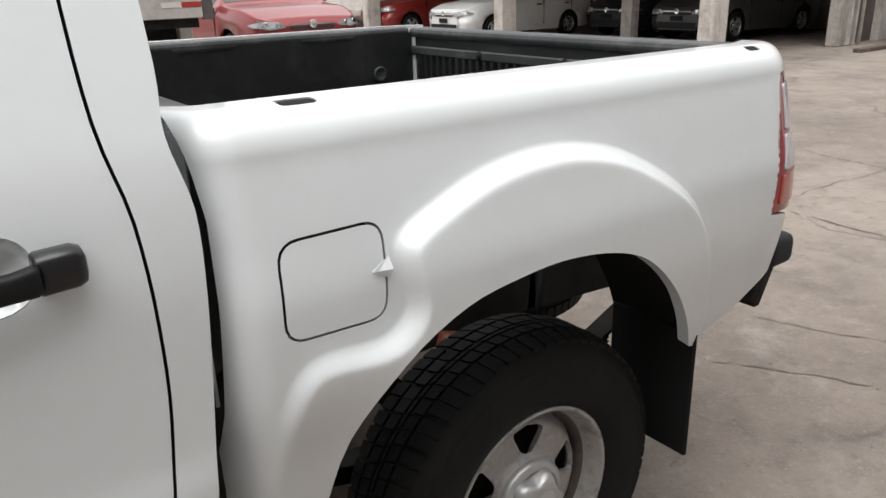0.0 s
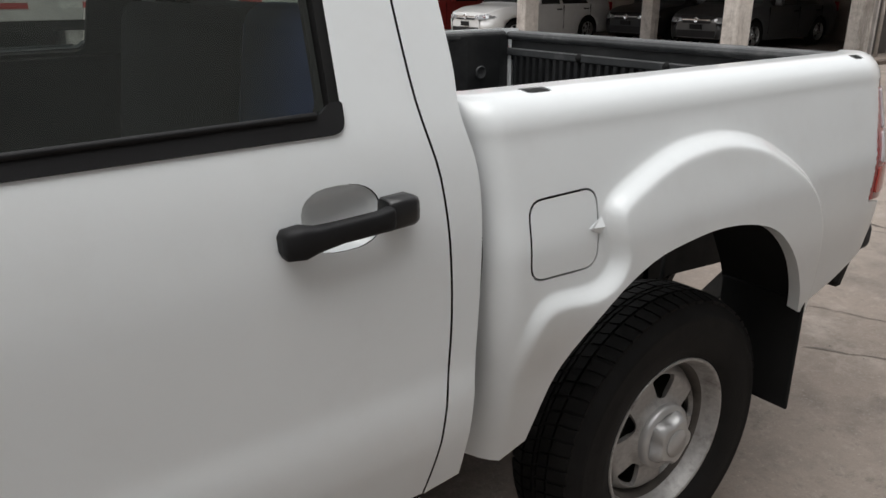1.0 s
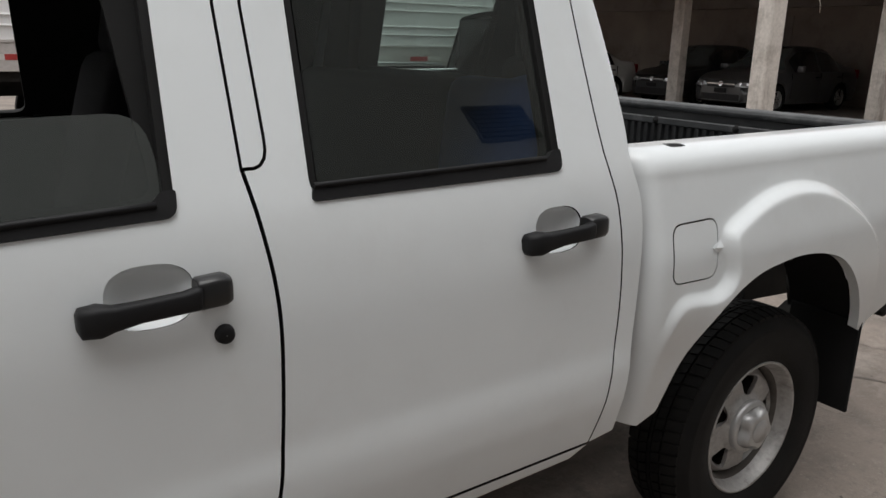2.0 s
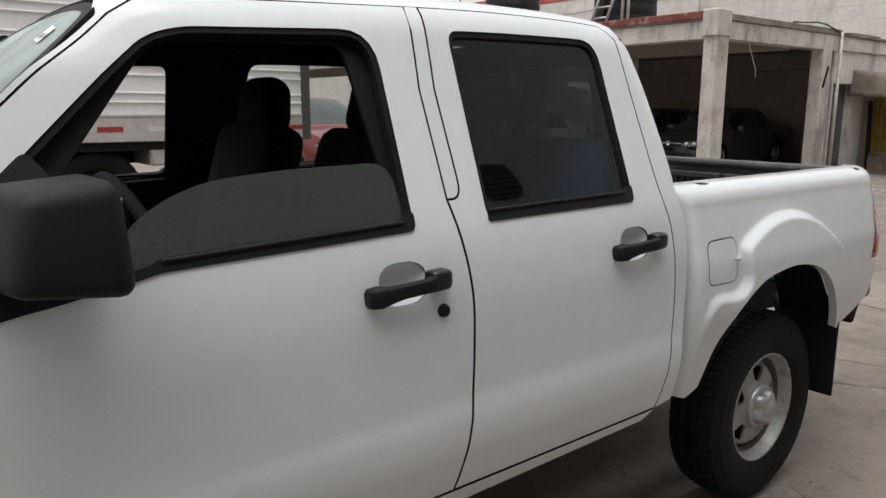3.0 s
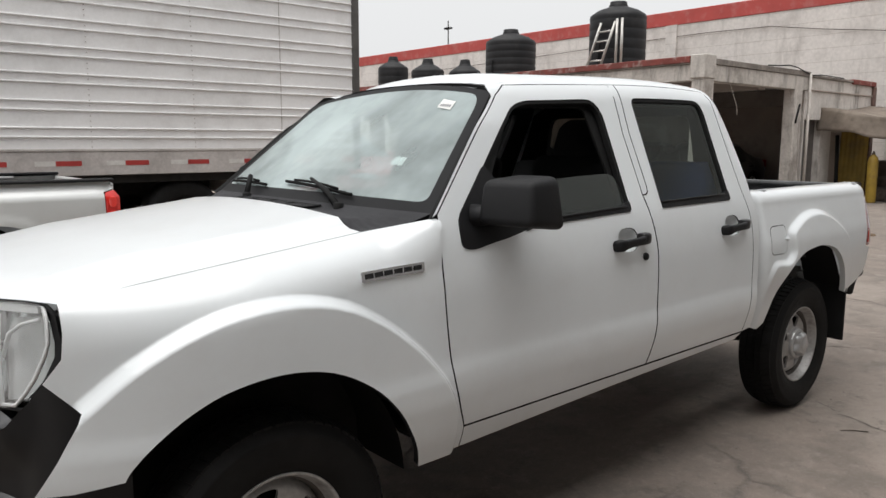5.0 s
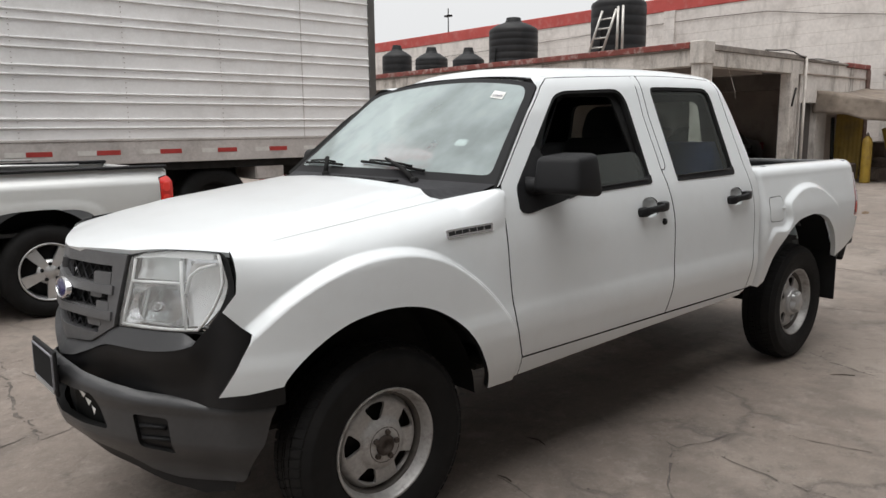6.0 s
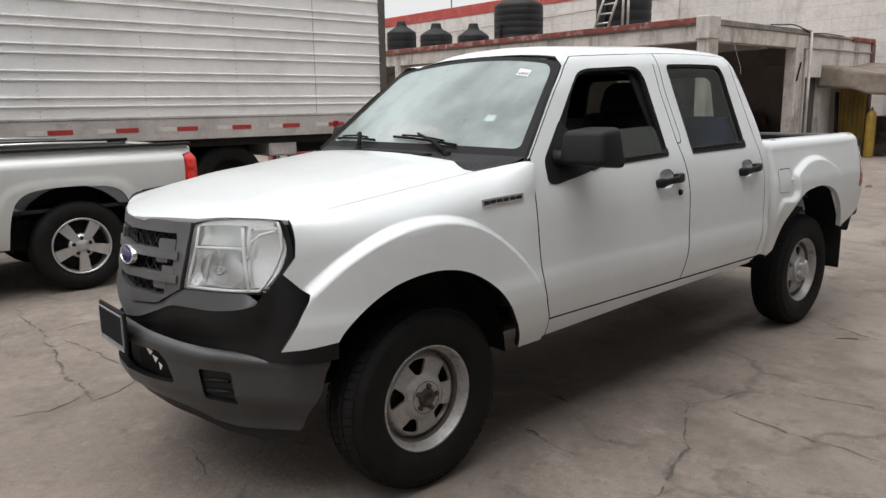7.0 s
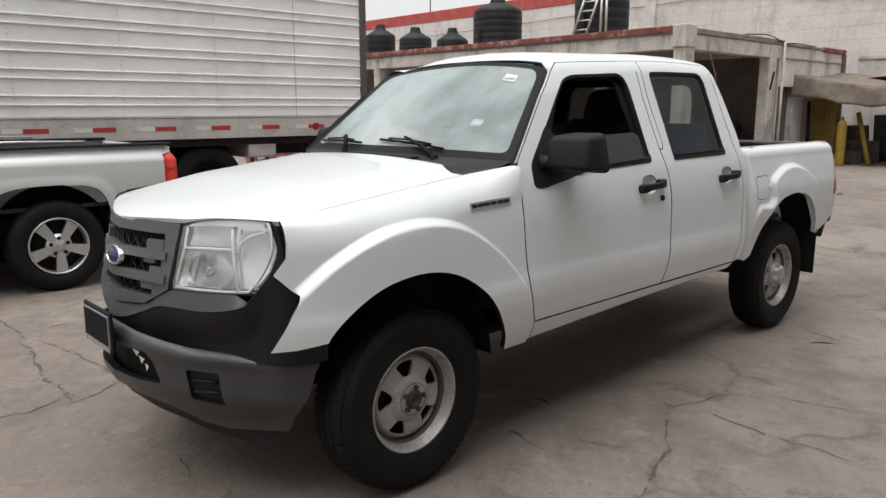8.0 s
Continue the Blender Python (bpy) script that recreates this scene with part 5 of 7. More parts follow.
# ---------- cab inside ----------
SILL_IN = [(0.62, 0.56), (0.58, 1.10), (0.66, 1.125), (0.86, 1.135), (1.02, 1.16), (1.58, 1.185), (2.36, 1.19), (2.5, 1.19), (2.48, 0.57)]
for right in (False, True):
    S = mirrored if right else (lambda q: q)
    skin("door_lining", SILL_IN, S(shifted(cab_side, -0.06)), CABIN, truck, h=0.1, depth=0.02, flip=not right, back=True)
    # inner side of the pillars and roof edge
    ring = [(0.66, 1.20), (1.08, 1.64), (1.15, 1.68), (2.44, 1.68), (2.5, 1.64), (2.5, 1.19)]
    skin("pillar_lining", ring, S(shifted(cab_side, -0.045)), CABIN, truck, h=0.08, depth=0.01, back=True, flip=not right,
         holes=[inset(resample(rounded([(0.78, 1.20), (1.10, 1.595), (1.53, 1.60), (1.56, 1.20)], 0.04), 0.05), 0.005), inset(resample(rounded([(1.80, 1.20), (1.83, 1.61), (2.38, 1.615), (2.34, 1.20)], 0.04), 0.05), 0.005)])
def roof_in(x, y):
    d = abs(y - MID) / 0.6
    return (x, y, 1.71 - 0.05 * d ** 3 + roof_drop(x) * 0.8)
skin("headlining", [(1.07, 0.30), (2.55, 0.30), (2.55, 2 * MID - 0.30), (1.07, 2 * MID - 0.30)], roof_in, CABIN, truck, h=0.12, depth=0.01, back=True)
def back_wall(y, z):
    return (2.575 - 0.02 * max(0, z - 1.2), y, z)
BW = [(0.10, 0.56), (0.06, 1.0), (0.12, 1.2), (0.29, 1.62), (0.40, 1.68), (MID, 1.70)]
BW = BW + [(2 * MID - y, z) for y, z in BW[-2::-1]]
RW = rounded([(0.36, 1.21), (0.42, 1.60), (2 * MID - 0.42, 1.60), (2 * MID - 0.36, 1.21)], 0.06)
skin("cab_back", BW, back_wall, WHITE, truck, holes=[RW], h=0.1, depth=0.03, back=True)
rw = skin("rear_glass", inset(resample(RW, 0.05), -0.01), lambda y, z: (2.562, y, z), CLEAR, truck, h=0.2, depth=0)
rw.visible_shadow = False
bm = bmesh.new()
box(bm, (0.62, 0.16, 0.92), (0.98, 2 * MID - 0.16, 1.20), 0.06, segments=3)
box(bm, (0.50, 0.16, 0.6), (0.66, 2 * MID - 0.16, 1.17), 0.02)
part("dashboard", bm, CABIN, truck, smooth=True)
bm = bmesh.new()
ring = [(0.0, 0.19 * math.cos(t), 0.19 * math.sin(t)) for t in (2 * math.pi * k / 28 for k in range(29))]
M = Matrix.Translation((1.12, 0.50, 1.13)) @ Matrix.Rotation(radians(-22), 4, "Y")
tube(bm, [M @ Vector(p) for p in ring], 0.015, 8, cap=False)
for a in (90, 210, 330):
    tube(bm, [M @ Vector((-0.01, 0, 0)), M @ Vector((0, 0.18 * math.cos(radians(a)), 0.18 * math.sin(radians(a))))], 0.014, 6)
tube(bm, [M @ Vector((0.01, 0, 0)), M @ Vector((-0.2, 0, -0.02))], [0.06, 0.045], 12)
part("steering_wheel", bm, CABIN, truck)


def seat(y, x):
    """A front bucket seat."""
    bm = bmesh.new()
    box(bm, (x - 0.5, y - 0.25, 0.78), (x, y + 0.25, 0.94), 0.05, segments=3)
    s = part("front_seat", bm, CLOTH, truck, "black cloth front seat", smooth=True)
    bm = bmesh.new()
    box(bm, (-0.07, -0.25, 0), (0.07, 0.24, 0.56), 0.06, m=Matrix.Translation((x + 0.02, y, 0.86)) @ Matrix.Rotation(radians(16), 4, "Y"), segments=3)
    part("backrest", bm, CLOTH, s, smooth=True)
    bm = bmesh.new()
    box(bm, (-0.05, -0.14, 0), (0.06, 0.14, 0.19), 0.052, segments=5)
    for v in bm.verts:
        v.co.y *= 1.02 - 0.42 * (max(0, v.co.z) / 0.19) ** 3
    bm.transform(Matrix.Translation((x + 0.17, y, 1.375)) @ Matrix.Rotation(radians(8), 4, "Y"))
    part("headrest", bm, CLOTH, s, smooth=True)
    boxed("seat_base", (x - 0.45, y - 0.2, 0.56), (x - 0.02, y + 0.2, 0.79), CABIN, s)


seat(0.50, 1.60)
seat(1.25, 1.60)
bm = bmesh.new()
box(bm, (1.98, 0.2, 0.74), (2.42, 2 * MID - 0.2, 0.90), 0.05, segments=3)
rear_seat = part("rear_bench", bm, CLOTH, truck, "black rear bench with a blue cover", smooth=True)
bm = bmesh.new()
box(bm, (-0.06, 0.22, 0), (0.06, 2 * MID - 0.22, 0.52), 0.05, m=Matrix.Translation((2.41, 0, 0.84)) @ Matrix.Rotation(radians(8), 4, "Y"), segments=3)
part("bench_back", bm, CLOTH, rear_seat, smooth=True)
bm = bmesh.new()
box(bm, (-0.07, 0.21, 0), (0.07, 0.60, 0.53), 0.05, m=Matrix.Translation((2.41, 0, 0.84)) @ Matrix.Rotation(radians(8), 4, "Y"), segments=3)
part("seat_cover", bm, BLUE_CLOTH, rear_seat, "blue cover over one end of the bench back", smooth=True)
# wipers, cowl slats, stickers, inside mirror
def on_screen(s, t, lift):
    p = Vector(windscreen()(s, t))
    return p + Vector((-0.6, 0, 0.8)) * lift
for s_pivot, pts in ((-0.50, [(-0.50, -0.02, 0.012), (-0.36, 0.06, 0.03), (-0.16, 0.135, 0.03)]), (0.36, [(0.36, -0.02, 0.012), (0.43, 0.09, 0.05), (0.52, 0.11, 0.03)])):
    bm = bmesh.new()
    tube(bm, [on_screen(*p) for p in pts], [0.013, 0.010, 0.006], 8)
    lathe(bm, [(0.018, -0.02), (0.018, 0.014), (0.010, 0.019), (0.0, 0.019)], 14, Matrix.Translation(on_screen(s_pivot, -0.02, 0.008)))
    wiper = part("wiper_arm", bm, SEAL, truck, "black wiper resting on the windscreen")
    bm = bmesh.new()
    a, b = (-0.52, 0.07), (0.10, 0.125)
    if s_pivot > 0:
        a, b = (0.28, 0.085), (0.86, 0.10)
    tube(bm, [on_screen(a[0] + (b[0] - a[0]) * k / 6, a[1] + (b[1] - a[1]) * k / 6 + 0.008 * math.sin(math.pi * k / 6), 0.012) for k in range(7)], 0.0065, 6)
    tube(bm, [on_screen(a[0] + (b[0] - a[0]) * k / 6, a[1] + (b[1] - a[1]) * k / 6 + 0.02 * math.sin(math.pi * k / 6), 0.022) for k in range(1, 6)], 0.005, 6)
    part("wiper_blade", bm, SEAL, wiper)
for k in range(7):
    t = 0.20 + 0.085 * k
    bm = bmesh.new()
    tube(bm, [Vector(cowl(-0.43 + 0.78 * j / 8 + 0.03 * t, t)) + Vector((0, 0, 0.004)) for j in range(9)], 0.0042, 6)
    part("cowl_slat", bm, BLACK_PLASTIC, cowl_ob)
for k in range(5):
    s0 = -0.42 + 0.19 * k
    bm = bmesh.new()
    tube(bm, [Vector(cowl(s0, 0.17)) + Vector((0, 0, 0.003)), Vector(cowl(s0 + 0.02, 0.75)) + Vector((0, 0, 0.003))], 0.004, 5)
    part("cowl_rib", bm, BLACK_PLASTIC, cowl_ob)
# flat black patch on the cowl, painting in the dark depth between the slats
skin("cowl_well", rounded([(-0.44, 0.16), (-0.42, 0.76), (0.38, 0.76), (0.36, 0.16)], 0.03), lambda a, b: tuple(Vector(cowl(a, b)) + Vector((0, 0, 0.0015))), SEAL, cowl_ob, depth=0, h=0.06, flip=True)
bm = bmesh.new()
st = [(-0.735, 0.80), (-0.735, 0.875), (-0.60, 0.885), (-0.60, 0.81)]
stick = skin("sticker", st, windscreen(0.003), PAPER, screen, depth=0, h=0.06, flip=True, label="white paper sticker with a line of grey print")
bm.free()
for k in range(5):
    a = -0.72 + 0.022 * k
    skin("print_bar", [(a, 0.82), (a, 0.842), (a + 0.014, 0.842), (a + 0.014, 0.82)], windscreen(0.0045), INK, stick, depth=0, h=0.06, flip=True)
skin("sticker", [(-0.66, 0.335), (-0.66, 0.40), (-0.57, 0.40), (-0.57, 0.335)], windscreen(-0.004), PAPER, screen, depth=0, h=0.06, flip=True, label="small white paper slip behind the glass")
bm = bmesh.new()
box(bm, (1.06, MID - 0.12, 1.53), (1.09, MID + 0.12, 1.60), 0.02, segments=2)
tube(bm, [(1.075, MID, 1.60), (1.07, MID, 1.67)], 0.012, 8)
part("inside_mirror", bm, CABIN, truck, smooth=True)


# ---------- ground ----------
def cracked_concrete():
    m = mat("cracked_concrete_yard", (0.210, 0.174, 0.148), 0.88, var=0.26, scale=0.5, fine=0.10, fine_scale=22, dirt=(0.110, 0.094, 0.082), dirt_amount=0.65, dirt_scale=1.1)
    n, l = m.node_tree.nodes, m.node_tree.links
    b = n["Principled BSDF"]
    tc = n.new("ShaderNodeTexCoord")
    base = b.inputs["Base Color"].links[0].from_socket

    def tex(s, d, r=0.6):
        t = n.new("ShaderNodeTexNoise")
        t.inputs["Scale"].default_value, t.inputs["Detail"].default_value, t.inputs["Roughness"].default_value = s, d, r
        l.new(tc.outputs["Object"], t.inputs["Vector"])
        return t.outputs["Fac"]

    def ramp(sock, a, z, lo=0.0, hi=1.0):
        r = n.new("ShaderNodeMapRange")
        for k, v in (("From Min", a), ("From Max", z), ("To Min", lo), ("To Max", hi)):
            r.inputs[k].default_value = v
        l.new(sock, r.inputs["Value"])
        return r.outputs["Result"]

    def mix(sock, fac, colour):
        mx = n.new("ShaderNodeMix")
        mx.data_type = "RGBA"
        l.new(fac, mx.inputs[0])
        l.new(sock, mx.inputs[6])
        mx.inputs[7].default_value = (*colour, 1)
        return mx.outputs[2]

    col = mix(base, ramp(tex(0.22, 5, 0.6), 0.48, 0.62, 0, 0.7), (0.312, 0.269, 0.233))
    col = mix(col, ramp(tex(2.6, 8, 0.7), 0.55, 0.70, 0, 0.6), (0.336, 0.296, 0.262))       # worn pale patches
    col = mix(col, ramp(tex(6.0, 8, 0.74), 0.57, 0.70, 0, 0.7), (0.106, 0.090, 0.078))        # oil and dirt specks
    col = mix(col, ramp(tex(38.0, 4, 0.7), 0.62, 0.74, 0, 0.6), (0.092, 0.082, 0.078))
    col = mix(col, ramp(tex(14.0, 6, 0.75), 0.56, 0.68, 0, 0.4), (0.332, 0.292, 0.258))        # scuffed pale grit
    col = mix(col, ramp(tex(3.6, 9, 0.78), 0.55, 0.66, 0, 0.6), (0.120, 0.102, 0.088))
    # fine crazing, broken up so that only some runs show
    warp = n.new("ShaderNodeTexNoise")
    warp.inputs["Scale"].default_value, warp.inputs["Detail"].default_value = 1.7, 6
    l.new(tc.outputs["Object"], warp.inputs["Vector"])
    add = n.new("ShaderNodeMixRGB")
    add.blend_type = "LINEAR_LIGHT"
    add.inputs[0].default_value = 0.35
    l.new(tc.outputs["Object"], add.inputs[1])
    l.new(warp.outputs["Color"], add.inputs[2])
    vo = n.new("ShaderNodeTexVoronoi")
    vo.feature = "DISTANCE_TO_EDGE"
    vo.inputs["Scale"].default_value = 0.75
    l.new(add.outputs[0], vo.inputs["Vector"])
    line = ramp(vo.outputs["Distance"], 0.0, 0.016, 1, 0)
    gate = ramp(tex(0.8, 3), 0.50, 0.60)
    mul = n.new("ShaderNodeMath")
    mul.operation = "MULTIPLY"
    l.new(line, mul.inputs[0])
    l.new(gate, mul.inputs[1])
    half = n.new("ShaderNodeMath")
    half.operation = "MULTIPLY"
    half.inputs[1].default_value = 0.5
    l.new(mul.outputs[0], half.inputs[0])
    col = mix(col, half.outputs[0], (0.070, 0.061, 0.056))
    band = n.new("ShaderNodeMath")
    band.operation = "MULTIPLY"
    l.new(ramp(vo.outputs["Distance"], 0.0, 0.085, 0.5, 0), band.inputs[0])
    l.new(ramp(tex(1.9, 6, 0.7), 0.47, 0.60), band.inputs[1])
    col = mix(col, band.outputs[0], (0.092, 0.079, 0.070))
    col = mix(col, ramp(tex(75.0, 3, 0.8), 0.58, 0.72, 0, 0.55), (0.386, 0.346, 0.308))       # exposed pale sand grains
    col = mix(col, ramp(tex(1.1, 7, 0.72), 0.54, 0.66, 0, 0.45), (0.142, 0.120, 0.102))      # damp, darker stretches
    col = mix(col, ramp(tex(11.0, 10, 0.84), 0.535, 0.63, 0, 0.55), (0.110, 0.094, 0.081))        # gritty dark mottling
    col = mix(col, ramp(tex(19.0, 9, 0.84), 0.56, 0.66, 0, 0.5), (0.340, 0.302, 0.266))
    l.new(col, b.inputs["Base Color"])
    bp = n.new("ShaderNodeBump")
    bp.inputs["Strength"].default_value, bp.inputs["Distance"].default_value = 0.55, 0.016
    sub = n.new("ShaderNodeMath")
    sub.operation = "SUBTRACT"
    l.new(tex(24, 8, 0.7), sub.inputs[0])
    l.new(mul.outputs[0], sub.inputs[1])
    l.new(sub.outputs[0], bp.inputs["Height"])
    l.new(bp.outputs["Normal"], b.inputs["Normal"])
    return m


YARD = cracked_concrete()
CRACK = mat("crack_dirt", (0.105, 0.090, 0.079), 0.95, var=0.45, scale=11, dirt=(0.17, 0.148, 0.128), dirt_amount=0.6, dirt_scale=14)
bm = bmesh.new()
bmesh.ops.create_grid(bm, x_segments=4, y_segments=4, size=400)
ground = tagged(part("ground", bm, YARD), "worn grey concrete yard with cracks and stains", "ground", kind="structure")
rng = random.Random(4)


def crack(points, width):
    """A ragged open crack along a few plan points."""
    bm = bmesh.new()
    path = []
    for (x0, y0), (x1, y1) in zip(points, points[1:]):
        k = max(2, int(math.hypot(x1 - x0, y1 - y0) / 0.05))
        path += [(x0 + (x1 - x0) * j / k, y0 + (y1 - y0) * j / k) for j in range(k)]
    path.append(points[-1])
    off, prev, rest = 0, None, 0
    for i, (x, y) in enumerate(path):
        a, b = path[max(0, i - 1)], path[min(len(path) - 1, i + 1)]
        d = Vector((b[0] - a[0], b[1] - a[1])).normalized()
        side = Vector((-d[1], d[0]))
        off = off * 0.75 + rng.uniform(-0.016, 0.016)
        w = 1.15 * width * rng.uniform(0.15, 1.3) * min(1, 0.3 + 0.2 * i, 0.3 + 0.2 * (len(path) - 1 - i))
        c = Vector((x, y)) + side * off
        p = [bm.verts.new((*(c + side * (k * w / 2)), 0.0025)) for k in (-1, 1)]
        if prev and rest <= 0:
            bm.faces.new((prev[0], p[0], p[1], prev[1]))
        rest = rng.choice((0,) * 11 + (1,)) if rest <= 0 else rest - 1
        prev = p
        for k in range(rng.choice((0, 1, 1, 2, 3))):          # spalled bits along the edge
            q = c + side * rng.gauss(0, 1.6 * width) + d * rng.uniform(-0.03, 0.03)
            r = rng.uniform(0.15, 0.55) * width
            turn = rng.uniform(0, 6.3)
            bm.faces.new([bm.verts.new((q[0] + r * rng.uniform(0.5, 1.6) * math.cos(turn + e), q[1] + r * rng.uniform(0.3, 1.0) * math.sin(turn + e), 0.0032 + 0.0004 * k)) for e in (0, 1.2, 2.5, 3.6, 5.0)])
    bmesh.ops.recalc_face_normals(bm, faces=bm.faces)
    return part("crack", bm, CRACK, ground)


# cracks by start, end and sideways bow
for x0, y0, x1, y1, bow, width in (
        (0.55, -0.56, 1.45, -0.2, -0.05, 0.012), (1.45, -0.2, 1.82, -0.31, 0.02, 0.012), (1.45, -0.2, 1.49, -0.02, 0, 0.01), (1.52, -0.37, 1.48, -1.04, 0.06, 0.012),
        (1.96, -0.47, 2.04, -0.86, 0.02, 0.01), (0.63, 0.17, 0.62, -0.16, 0.04, 0.012), (3.37, 0.04, 3.15, -0.47, 0.09, 0.014), (-1.12, 1.96, -0.74, 2.0, -0.06, 0.012)):
    crack([(x0, y0), ((x0 + x1) / 2 - bow * 0.3, (y0 + y1) / 2 + bow), (x1, y1)], width)
for x0, y0, x1, y1, bow, width in (
        (-0.65, 3.17, -0.71, 1.91, 0.0, 0.018), (-0.71, 1.91, -0.46, 2.06, -0.03, 0.014), (-0.55, 3.36, -0.22, 3.46, 0.03, 0.01), (-0.54, 3.18, -0.37, 2.0, 0.02, 0.01), (-0.61, 4.26, -0.6, 3.2, 0.0, 0.01),
        (-0.55, 1.02, -0.62, 0.75, 0.02, 0.014), (6.57, 1.39, 6.51, 0.81, 0.0, 0.016), (8.24, 2.25, 8.04, 1.5, 0.02, 0.012), (6.85, 1.55, 8.04, 1.5, 0.04, 0.008), (4.58, 0.57, 4.86, 0.07, 0.02, 0.012), (5.05, 0.7, 5.21, 0.23, 0.06, 0.01)):
    crack([(x0, y0), ((x0 + x1) / 2 - bow * 0.3, (y0 + y1) / 2 + bow), (x1, y1)], width)
bm = bmesh.new()
lathe(bm, [(0.05, 0.0), (0.04, 0.012), (0.0, 0.02)], 7, Matrix.Translation((11.9, 2.75, 0.0)) @ Matrix.Diagonal((2.2, 1.0, 2.0, 1)))
tagged(part("dry_leaf", bm, mat("dry_brown_leaf", (0.16, 0.11, 0.07), 0.9, var=0.3)), "dry brown leaf lying on the concrete", "leaf")


bm = bmesh.new()
for k in range(170):
    x, y = rng.uniform(-2.6, 4.5), rng.uniform(-1.6, 0.4) if k % 3 else rng.uniform(0.4, 3.5)
    r = rng.uniform(0.0025, 0.008)
    vs = [bm.verts.new((x + r * math.cos(t) * rng.uniform(0.6, 1.3), y + r * math.sin(t) * rng.uniform(0.6, 1.3), 0.0)) for t in (0.3, 1.5, 2.7, 4.0, 5.2)]
    top = bm.verts.new((x, y, r * rng.uniform(0.6, 1.1)))
    for q in range(5):
        bm.faces.new((vs[q], vs[(q + 1) % 5], top))
tagged(part("loose_grit", bm, mat("loose_concrete_grit", (0.15, 0.13, 0.112), 0.95, var=0.5, scale=9)), "loose grit and crumbs of concrete on the ground", "grit", kind="stuff")
for pts in (((3.01, -0.24), (3.06, -0.28), (3.10, -0.34)), ((0.65, 0.17), (0.66, 0.13), (0.65, 0.09)), ((1.03, 0.36), (1.05, 0.30), (1.03, 0.24))):
    bm = bmesh.new()
    tube(bm, [(a, b, 0.004) for a, b in pts], [0.0015, 0.004, 0.0025], 5)
    tagged(part("twig", bm, mat("dry_dark_twig", (0.085, 0.068, 0.055), 0.9, var=0.3)), "small dark dry twig lying on the concrete", "twig", "twigs on the ground")


# ---------- yard walls ----------
def block_wall():
    m = mat("whitewashed_block_wall", (0.68, 0.635, 0.60), 0.9, var=0.08, scale=0.5, fine=0.08, fine_scale=9, dirt=(0.40, 0.36, 0.335), dirt_amount=0.65, dirt_scale=0.9, streak=(0.36, 0.325, 0.30), streak_amount=0.35)
    n, l = m.node_tree.nodes, m.node_tree.links
    b = n["Principled BSDF"]
    tc, mp, br, bp = n.new("ShaderNodeTexCoord"), n.new("ShaderNodeMapping"), n.new("ShaderNodeTexBrick"), n.new("ShaderNodeBump")
    mp.inputs["Rotation"].default_value = (radians(90), 0, radians(90))
    l.new(tc.outputs["Object"], mp.inputs["Vector"])
    l.new(mp.outputs["Vector"], br.inputs["Vector"])
    br.inputs["Scale"].default_value = 1.0
    br.inputs["Brick Width"].default_value, br.inputs["Row Height"].default_value, br.inputs["Mortar Size"].default_value = 0.42, 0.21, 0.012
    br.inputs["Color1"].default_value, br.inputs["Color2"].default_value, br.inputs["Mortar"].default_value = (0.95, 0.95, 0.95, 1), (1, 1, 1, 1), (0.80, 0.78, 0.76, 1)
    src = b.inputs["Base Color"].links[0].from_socket
    mx = n.new("ShaderNodeMix")
    mx.data_type, mx.blend_type = "RGBA", "MULTIPLY"
    mx.inputs[0].default_value = 0.8
    l.new(src, mx.inputs[6])
    l.new(br.outputs["Color"], mx.inputs[7])
    l.new(mx.outputs[2], b.inputs["Base Color"])
    bp.inputs["Strength"].default_value, bp.inputs["Distance"].default_value = 0.6, 0.02
    l.new(br.outputs["Fac"], bp.inputs["Height"])
    bp.invert = True
    l.new(bp.outputs["Normal"], b.inputs["Normal"])
    return m


BLOCKS = block_wall()
SOUTH = mat("grey_render", (0.31, 0.302, 0.294), 0.9, var=0.1, scale=0.7, dirt=(0.23, 0.223, 0.215), dirt_amount=0.5, dirt_scale=1.0, bump=0.3, bump_scale=14)
tagged(boxed("wall_east", (24.0, -30, 0), (24.4, 48, 5.72), BLOCKS), "tall whitewashed block wall at the end of the yard", "wall", kind="structure")
tagged(boxed("trim", (23.97, -30, 5.72), (24.42, 48, 6.22), RED_PAINT, bevel=0.02), "faded red painted band along the wall top", "wall band", kind="structure")
bm = bmesh.new()
for y in (4.4, 14.0, -4.5):
    box(bm, (23.9, y, 0), (24.0, y + 0.45, 5.72))
tagged(part("wall_pier", bm, BLOCKS), "whitewashed piers of the block wall", "pier", kind="structure")
tagged(boxed("wall_south", (-16, -3.4, 0), (17, -3.0, 7.2), SOUTH), "grey rendered wall along the yard", "wall", kind="structure")
vent = thing("louvre_vent", (5.6, -3.0, 4.1), "dark louvred vent set high in the rendered wall", "vent")
boxed("vent_frame", (5.2, -3.02, 3.72), (5.9, -2.985, 4.22), mat("dark_vent_steel", (0.03, 0.03, 0.03), 0.6, var=0.2), vent, 0.01)
for k in range(7):
    boxed("vent_slat", (5.24, -2.985, 3.76 + 0.062 * k), (5.86, -2.965, 3.80 + 0.062 * k), UNDER, vent)
# west and north walls are added, to close the yard for reflections and bounce
tagged(boxed("wall_west", (-40.4, -14, 0), (-40, 48, 4.2), DARK_WALL), "grey rendered wall added to close the yard", "wall", kind="structure")
tagged(boxed("wall_north", (-40, 48, 0), (24, 48.4, 4.6), DARK_WALL), "grey rendered wall added behind the trailer", "wall", kind="structure")

